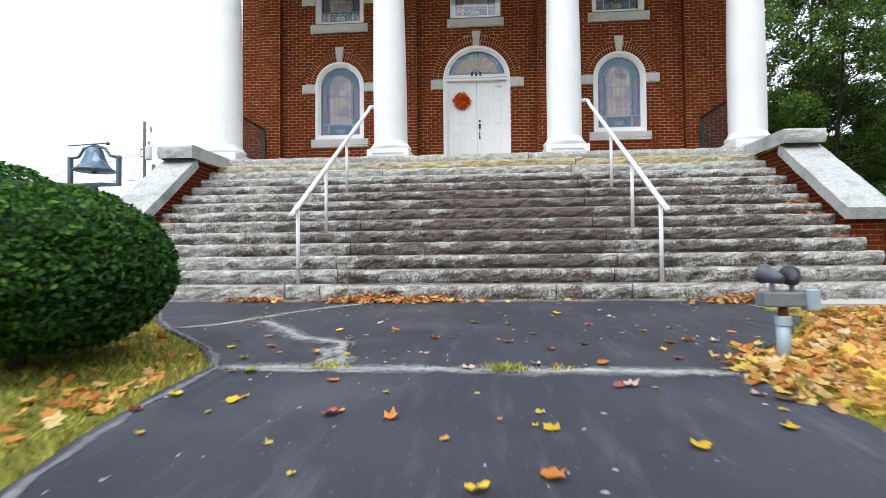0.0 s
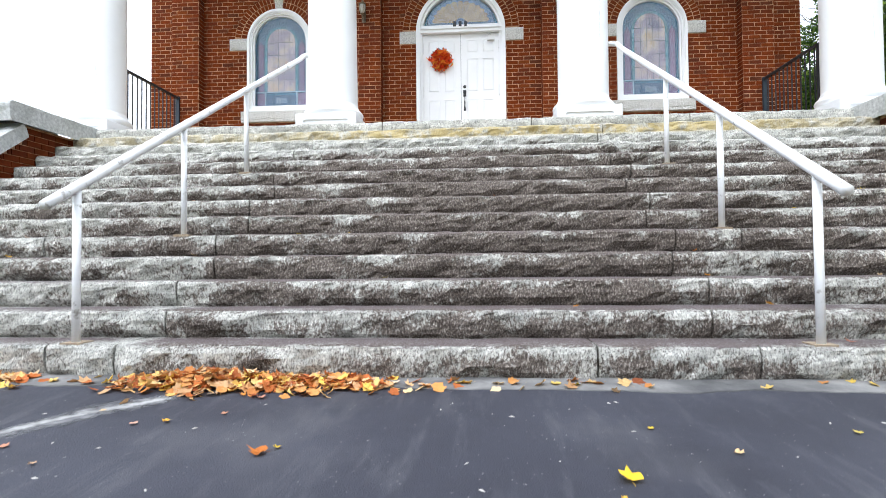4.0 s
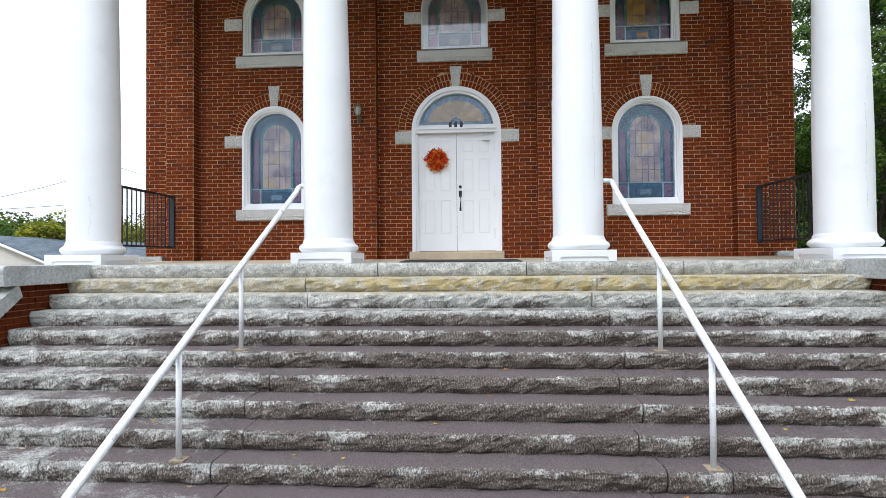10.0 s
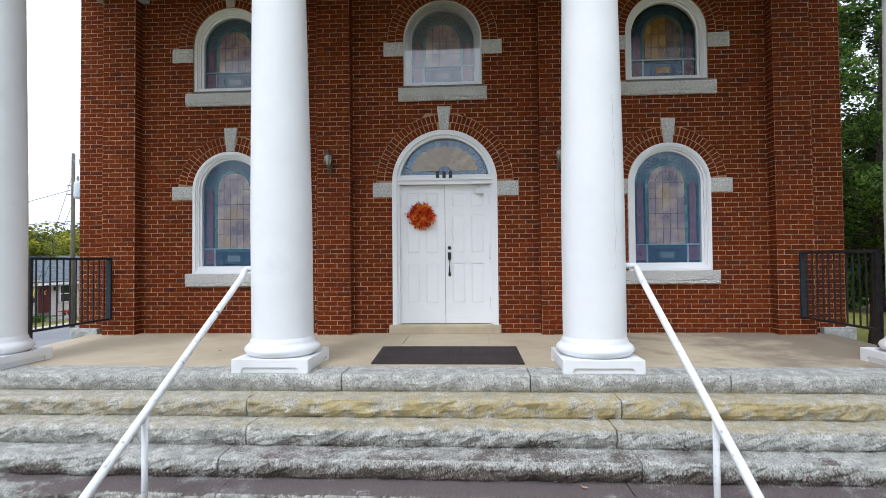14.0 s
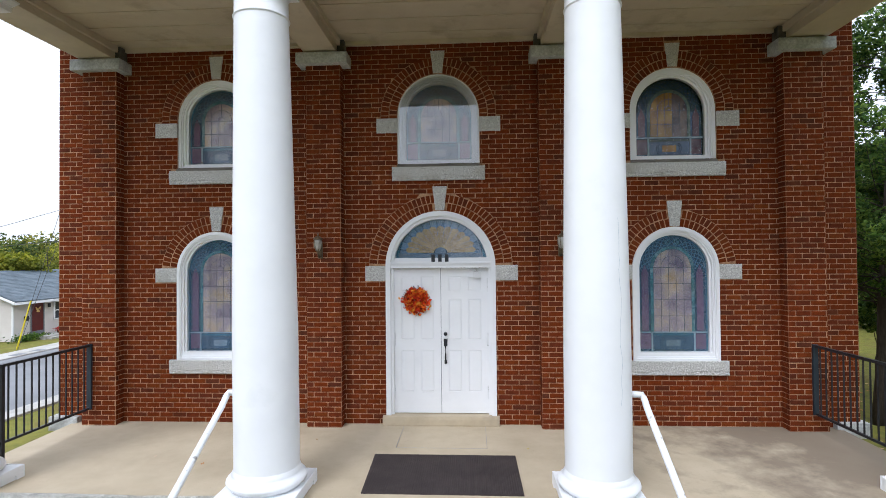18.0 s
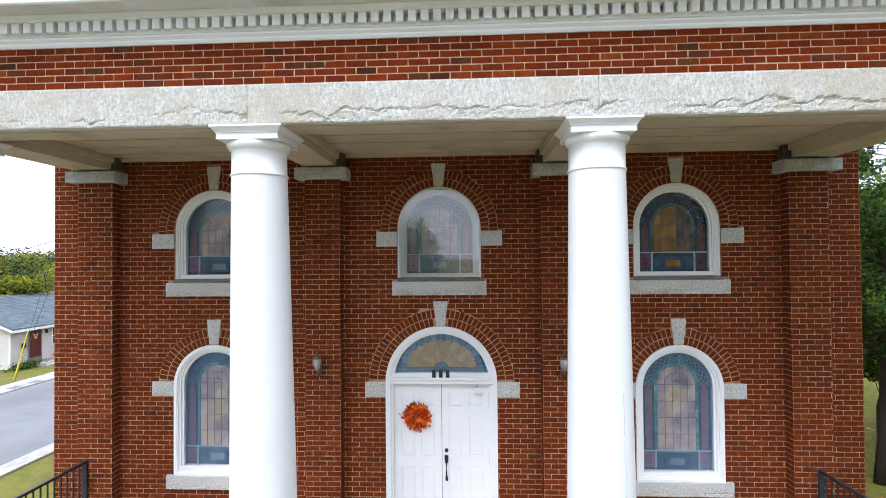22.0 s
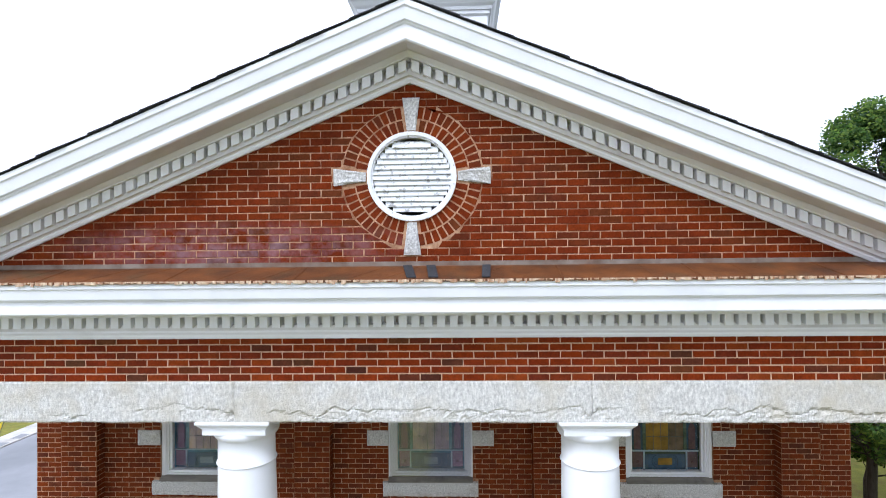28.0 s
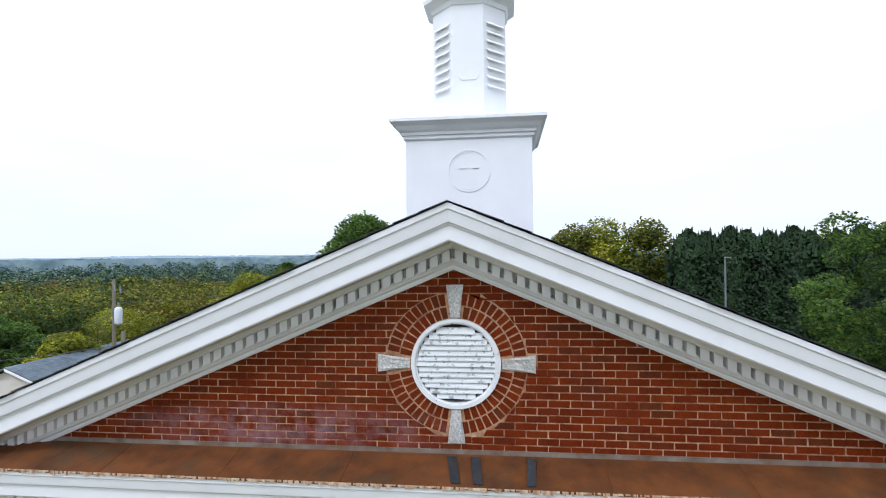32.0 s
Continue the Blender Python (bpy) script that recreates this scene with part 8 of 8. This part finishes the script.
part("window_frame", Build().box(HX + 0.03, HX + 0.08, 26.32, 26.42, 1.0, 2.2).box(HX + 0.03, HX + 0.08, 27.52, 27.62, 1.0, 2.2).box(HX + 0.03, HX + 0.08, 26.32, 27.62, 2.15, 2.22).box(HX + 0.03, HX + 0.08, 26.32, 27.62, 0.98, 1.05).box(HX + 0.03, HX + 0.07, 26.42, 27.52, 1.57, 1.62), WHITE, win)
part("wall_lamp", Build().box(HX + 0.02, HX + 0.14, 25.84, 25.98, 1.85, 2.10), BLACK_METAL, house, "black porch lamp", bevel=0.02)
part("letter_box", Build().box(HX + 0.03, HX + 0.16, 23.97, 24.24, 1.15, 1.45), BLACK_METAL, house, "black letter box", bevel=0.03)
part("stoop", Build().box(HX, HX + 1.3, 24.22, 27.42, GROUND - 0.02, 0.16).box(HX + 1.3, HX + 1.6, 24.32, 25.82, GROUND - 0.02, 0.07), PAVING, house, "pale concrete stoop")
for k, yy in enumerate((25.97, 26.42)):
    pot = thing("flower_pot", (HX + 0.7, yy, 0.16), "pot of bright red flowers on the stoop", "flower pot", "flower pots")
    part("pot", Build().revolve([(0.09, 0.16), (0.13, 0.32), (0.14, 0.33)], HX + 0.7, yy, 12), RUST, pot)
    rg = np.random.default_rng(k)
    leaf_part("blooms", np.array([HX + 0.7, yy, 0.43]) + rg.normal(size=(160, 3)) * np.array([0.10, 0.12, 0.06]), 0.04, FLOWERS, pot, rg)
bed = thing("flower_bed_shrub", (HX + 0.5, 23.82, GROUND), "low green plants along the house wall", "plants")
rg = np.random.default_rng(8)
leaf_part("leaves", np.array([HX + 0.6, 23.82, 0.15]) + rg.normal(size=(900, 3)) * np.array([0.22, 0.55, 0.10]), 0.07, LEAF_GREEN, bed, rg)


def pole(x, y, h, r, label):
    t = thing("utility_pole", (x, y, GROUND), label, "utility pole", "utility poles")
    part("pole", Build().tube([(x, y, GROUND - 0.2), (x, y, h)], [r, r * 0.7], 10), WOOD_POLE, t, smooth=True)
    return t


P1 = pole(-22.60, 21.0, 10.0, 0.13, "weathered wooden utility pole with a grey transformer")
tr = part("transformer", Build().revolve([(0.05, 7.35), (0.20, 7.40), (0.21, 7.5), (0.21, 8.20), (0.18, 8.32), (0.06, 8.40)], -22.24, 20.9, 18), surface("pale_transformer", (0.55, 0.60, 0.65), (0.66, 0.71, 0.76), 3, None, rough=0.4), P1, "pale grey transformer can", smooth=True)
part("bushing", Build().revolve([(0.04, 8.38), (0.06, 8.45), (0.04, 8.52), (0.06, 8.58), (0.02, 8.68)], -22.24, 20.9, 10), GREY_METAL, tr)
part("bracket", Build().box(-22.9, -22.24, 20.93, 21.0, 7.6, 7.66).box(-22.9, -22.24, 20.93, 21.0, 8.1, 8.16), GREY_METAL, P1)
part("cutout_arm", Build().tube([(-22.60, 21, 9.75), (-22.45, 20.85, 9.55), (-22.35, 20.8, 9.35)], 0.025, 6).tube([(-22.0, 20.8, 9.2), (-22.05, 20.8, 9.6)], 0.05, 6), GREY_METAL, P1)
P2 = pole(-21.7, 20.6, 7.0, 0.17, "short dark wooden utility pole beside the street")
part("lamp_arm", Build().tube([(-21.7, 20.6, 6.0), (-21.2, 20.6, 6.05), (-20.9, 20.6, 5.95)], 0.03, 6), GREY_METAL, P2)
guy = thing("guy_wire", (-24.9, 20.3, GROUND), "steel guy wire with a yellow plastic sleeve", "guy wire")
part("wire", Build().tube([(-24.95, 20.35, 0.0), (-22.60, 21.0, 8.9)], 0.012, 5).tube([(-24.85, 20.3, 0.0), (-22.60, 21.0, 7.2)], 0.012, 5), WIRE, guy)
part("sleeve", Build().tube([(-24.95, 20.35, 0.0), (-24.30, 20.55, 2.7)], 0.045, 8), YELLOW, guy, "yellow plastic sleeve")


def cable(a, b, sag):
    return [(a[0] + (b[0] - a[0]) * i / 14, a[1] + (b[1] - a[1]) * i / 14, a[2] + (b[2] - a[2]) * i / 14 - sag * 4 * (i / 14) * (1 - i / 14)) for i in range(15)]


cab = thing("power_cables", (-22.60, 21.0, 9.5), "black overhead cables strung from the utility pole", "cables")
part("cable", Build().tube(cable((-22.60, 21, 7.92), (-60, 7, 8.0), 3.8), 0.014, 5), WIRE, cab)
part("cable", Build().tube(cable((-22.60, 21, 6.08), (-60, 8, 6.2), 1.15), 0.016, 5), WIRE, cab)
part("cable", Build().tube(cable((-22.60, 21, 8.6), (-20, 80, 9.0), 0.9), 0.014, 5), WIRE, cab)
sl = thing("street_lamp", (15.3, 30.5, GROUND), "tall grey street lamp pole before the conifers", "street lamp")
part("pole", Build().tube([(15.3, 30.5, GROUND - 0.2), (15.3, 30.5, 10.75)], [0.09, 0.06], 10), GREY_METAL, sl)
part("head", Build().box(15.25, 15.70, 30.42, 30.58, 10.73, 10.82), GREY_METAL, sl, bevel=0.02)

# ---- grass beside the path ----
rng = np.random.default_rng(5)


gv, gf = [], []
count = 0
while count < 34000:
    y = rng.uniform(-12.4, -7.2)
    x = rng.uniform(-4.6, 4.6)
    if inside_path(x, y) or (abs(x) > 2.9 and rng.random() < 0.5):
        continue
    h = rng.uniform(0.022, 0.055)
    a = rng.uniform(0, 2 * math.pi)
    w = 0.004
    dx, dy = rng.normal(0, 0.018, 2)
    k = len(gv)
    gv += [(x - w * math.cos(a), y - w * math.sin(a), gz(y) - 0.02), (x + w * math.cos(a), y + w * math.sin(a), gz(y) - 0.02), (x + dx, y + dy, gz(y) - 0.02 + h)]
    gf.append((k, k + 1, k + 2))
    count += 1
for cx, cy, m in ((0.23, -9.78, 260), (-0.73, -9.76, 150), (-1.95, -7.95, 40), (0.5, -9.80, 40)):
    for i in range(m):
        x, y = rng.normal(cx, 0.06), rng.normal(cy, 0.03)
        h = rng.uniform(0.01, 0.045)
        a = rng.uniform(0, 2 * math.pi)
        dx, dy = rng.normal(0, 0.03, 2)
        k = len(gv)
        gv += [(x - 0.004 * math.cos(a), y - 0.004 * math.sin(a), gz(y)), (x + 0.004 * math.cos(a), y + 0.004 * math.sin(a), gz(y)), (x + dx, y + dy, gz(y) + h)]
        gf.append((k, k + 1, k + 2))
gb = Build()
gb.v, gb.f = gv, gf
single("grass", gb, GRASS, "short yellow-green autumn grass beside the path", "grass", "", "stuff")

# ---- fallen leaves ----
def leaf_shape(rng, s, curl):
    """One lobed autumn leaf, lying flat and curled up at its tips."""
    out = []
    tips = ((90, 1.0), (40, 0.85), (-15, 0.7), (-80, 0.35), (195, 0.7), (140, 0.85))
    order = sorted(tips)
    ring = []
    for i, (a, r) in enumerate(order):
        b, r2 = order[(i + 1) % len(order)]
        ring.append((radians(a), r * rng.uniform(0.85, 1.1)))
        bb = b if b > a else b + 360
        ring.append((radians((a + bb) / 2), 0.60 * rng.uniform(0.8, 1.2)))
    v = [(0.0, 0.0, 0.004)]
    for a, r in ring:
        v.append((s * r * math.cos(a), s * r * math.sin(a), 0.003 + curl * s * r * r * rng.uniform(0.2, 1.0)))
    v.append((0.02 * s, -0.95 * s, 0.006))
    v.append((-0.02 * s, -0.95 * s, 0.006))
    n = len(ring)
    f = [(0, i, i % n + 1) for i in range(1, n + 1)]
    f.append((0, n + 2, n + 1))
    return v, f


lrng = random.Random(17)
LEAF_MESHES = []
for k in range(9):
    g = Build()
    g.add(*leaf_shape(lrng, lrng.uniform(0.034, 0.050), lrng.uniform(0.2, 1.0)))
    LEAF_MESHES.append(g.mesh("fallen_leaf", LEAF_SCATTER))


def drop_leaf(x, y, z, label="dry autumn leaf fallen on the asphalt path", s=1.0):
    ob = new("fallen_leaf", lrng.choice(LEAF_MESHES))
    ob.matrix_basis = Matrix.Translation((x, y, z)) @ Euler((lrng.uniform(-0.12, 0.12), lrng.uniform(-0.12, 0.12), lrng.uniform(0, 6.28))).to_matrix().to_4x4() @ Matrix.Scale(s * lrng.uniform(0.75, 1.2), 4)
    tagged(ob, label, "leaf", "scattered leaves")


made = 0
while made < 70:
    y = lrng.uniform(-12.3, -6.75)
    x = lrng.uniform(-2.6, 2.5)
    if not inside_path(x, y) or not inside_path(x - 0.1, y) or not inside_path(x + 0.1, y):
        continue
    drop_leaf(x, y, gz(y) + 0.004, s=0.55)
    made += 1
TONES = {"yellow": [(0.0, (0.62, 0.40, 0.02)), (1.0, (0.78, 0.58, 0.05))], "orange": [(0.0, (0.52, 0.16, 0.03)), (1.0, (0.66, 0.30, 0.06))], "pale": [(0.0, (0.56, 0.40, 0.30)), (1.0, (0.70, 0.58, 0.50))],
         "red": [(0.0, (0.34, 0.07, 0.05)), (1.0, (0.48, 0.16, 0.14))], "green": [(0.0, (0.14, 0.26, 0.02)), (1.0, (0.30, 0.36, 0.04))]}
LYING = {"yellow": [(-0.97, -10.39), (-1.26, -10.32), (-0.90, -9.41), (-1.53, -9.27), (-1.0, -8.59), (0.32, -8.28), (0.78, -7.68), (1.29, -8.61), (1.53, -8.46), (1.22, -9.26), (0.82, -10.82), (1.21, -10.62), (0.36, -10.67), (0.10, -11.15)],
         "orange": [(-0.62, -10.05), (-0.24, -10.58), (-1.31, -10.53), (-1.45, -8.86), (-1.27, -9.22), (-1.61, -9.01), (-0.49, -7.52), (-0.22, -8.91), (0.48, -8.72), (0.77, -9.09), (1.34, -9.04), (1.48, -8.96), (1.89, -8.65), (2.29, -8.03), (0.76, -9.64), (0.31, -11.06), (-0.56, -8.58)],
         "pale": [(-0.82, -8.96), (-0.75, -8.25), (1.22, -7.90), (0.79, -10.09), (0.04, -9.78), (0.41, -9.68), (1.30, -10.21), (1.63, -9.0)],
         "red": [(0.28, -9.04), (0.53, -9.27), (0.74, -10.11), (0.94, -8.33), (-0.49, -10.54), (1.21, -9.51)], "green": [(-1.12, -9.89), (-1.30, -9.57), (0.04, -8.19)]}
for tone, spots in LYING.items():
    mt = leaf_material("leaf_" + tone, TONES[tone], 0.7, 0.2)
    shapes = []
    for k in range(3):
        g = Build()
        g.add(*leaf_shape(lrng, lrng.uniform(0.044, 0.056), lrng.uniform(0.3, 1.0)))
        shapes.append(g.mesh("fallen_leaf", mt))
    for x, y in spots:
        ob = new("fallen_leaf", lrng.choice(shapes))
        ob.matrix_basis = Matrix.Translation((x, y, gz(y) + 0.004)) @ Euler((lrng.uniform(-0.12, 0.12), lrng.uniform(-0.12, 0.12), lrng.uniform(0, 6.28))).to_matrix().to_4x4() @ Matrix.Scale(lrng.uniform(0.8, 1.15), 4)
        tagged(ob, "dry %s leaf lying on the asphalt path" % tone, "leaf", "scattered leaves")
for k in range(1, 14):
    for i in range(3 if k < 9 else 1):
        x = lrng.uniform(-3.8, 4.2)
        drop_leaf(x, step_lip(k) + lrng.uniform(0.08, 0.24), step_top(k) + 0.006, "dry autumn leaf lying on a granite step", 0.75)
for i in range(4):
    drop_leaf(lrng.uniform(-4.5, 4.5), lrng.uniform(-1.6, -0.4), 2.487, "dry autumn leaf lying on the porch floor", 0.7)


def litter(name, spots, label, mat=LEAF_FALL, big=1.0):
    """Heaps and drifts of leaves as one object; a spot is (x, y, spread x, spread y, count, heap)."""
    g = Build()
    for cx, cy, sx, sy, n, heap, z in spots:
        for i in range(n):
            x, y = lrng.gauss(cx, sx), lrng.gauss(cy, sy)
            if z < GROUND and inside_path(x + (0.06 if x < 0 else -lrng.choice((0.05, 0.08, 0.18))), y):
                continue
            if y > -6.47 and z < 0.1:
                y = -6.47 - lrng.uniform(0, 0.12)
            e = math.exp(-((x - cx) / sx) ** 2 / 2 - ((y - cy) / sy) ** 2 / 2)
            v, f = leaf_shape(lrng, big * lrng.uniform(0.032, 0.055), lrng.uniform(0.1, 0.8))
            zz = z + gz(y) - GROUND if z < 0.05 else z
            m = Matrix.Translation((x, y, zz + lrng.uniform(0, heap) * e + 0.004)) @ Euler((lrng.gauss(0, 0.35), lrng.gauss(0, 0.35), lrng.uniform(0, 6.28))).to_matrix().to_4x4()
            g.add([tuple(m @ Vector(p)) for p in v], f)
    return single(name, g, mat, label, "leaves", "", "stuff")


litter("leaf_drift", [(-1.15, -6.62, 0.28, 0.09, 480, 0.08, GROUND), (-0.55, -6.60, 0.22, 0.07, 240, 0.05, GROUND), (-2.55, -6.58, 0.22, 0.06, 130, 0.04, GROUND), (2.95, -6.70, 0.28, 0.11, 360, 0.08, GROUND), (0.5, -6.60, 0.6, 0.04, 40, 0.01, GROUND)], "drift of orange and brown leaves against the lowest step")
litter("leaf_litter", [(2.8, -8.4, 0.45, 0.5, 620, 0.03, GROUND - 0.015), (2.25, -9.3, 0.45, 0.45, 560, 0.03, GROUND - 0.015), (3.9, -7.7, 0.5, 0.4, 500, 0.03, GROUND - 0.015), (1.75, -10.2, 0.16, 0.4, 240, 0.02, GROUND - 0.015), (1.50, -9.72, 0.07, 0.16, 34, 0.02, GROUND), (1.47, -10.15, 0.06, 0.2, 22, 0.01, GROUND), (1.72, -9.35, 0.08, 0.12, 20, 0.01, GROUND)], "orange and yellow leaves strewn thickly over the grass", LEAF_LAWN, 1.2)
litter("leaf_litter_thin", [(-1.66, -10.15, 0.20, 0.5, 55, 0.01, GROUND - 0.015), (-1.7, -10.4, 0.3, 0.5, 30, 0.01, GROUND - 0.015), (-2.6, -8.9, 0.3, 0.3, 80, 0.02, GROUND - 0.015)], "yellow and brown leaves thinly strewn over the grass", LEAF_LAWN, 1.15)
litter("leaf_corner", [(4.62, step_lip(7) + 0.15, 0.08, 0.08, 40, 0.03, step_top(7)), (4.68, step_lip(6) + 0.15, 0.08, 0.07, 36, 0.03, step_top(6)), (4.7, step_lip(4) + 0.15, 0.07, 0.06, 26, 0.02, step_top(4)), (-4.7, step_lip(6) + 0.15, 0.06, 0.07, 20, 0.02, step_top(6)), (4.7, step_lip(9) + 0.15, 0.06, 0.06, 18, 0.02, step_top(9))], "dead orange leaves caught in the corners of the steps")
# leaves strewn on the church lawn
g = Build()
for i in range(700):
    x, y = lrng.uniform(6.3, 16), lrng.uniform(-1, 14)
    v, f = leaf_shape(lrng, lrng.uniform(0.05, 0.09), 0.3)
    m = Matrix.Translation((x, y, GROUND - 0.01)) @ Matrix.Rotation(lrng.uniform(0, 6.28), 4, "Z")
    g.add([tuple(m @ Vector(p)) for p in v], f)
single("lawn_leaves", g, LEAF_FALL, "pale autumn leaves strewn over the side lawn", "leaves", "", "stuff")
# pale grit strewn over the asphalt
g = Build()
for i in range(170):
    x, y = lrng.uniform(-2.4, 2.4), lrng.uniform(-12.2, -6.8)
    if not inside_path(x, y):
        continue
    r, a = lrng.uniform(0.004, 0.010), lrng.uniform(0, 6.28)
    pts = [(x + r * k * math.cos(a + q * 1.57), y + r * k * math.sin(a + q * 1.57)) for q, k in enumerate((1.8, 0.6, 1.5, 0.7))]
    g.add([(px, py, gz(py) + 0.001) for px, py in pts] + [(x, y, gz(y) + r * 0.7)], [(0, 1, 4), (1, 2, 4), (2, 3, 4), (3, 0, 4)])
single("grit", g, PAVING, "pale grit and leaf bits strewn over the asphalt", "grit", "", "stuff")
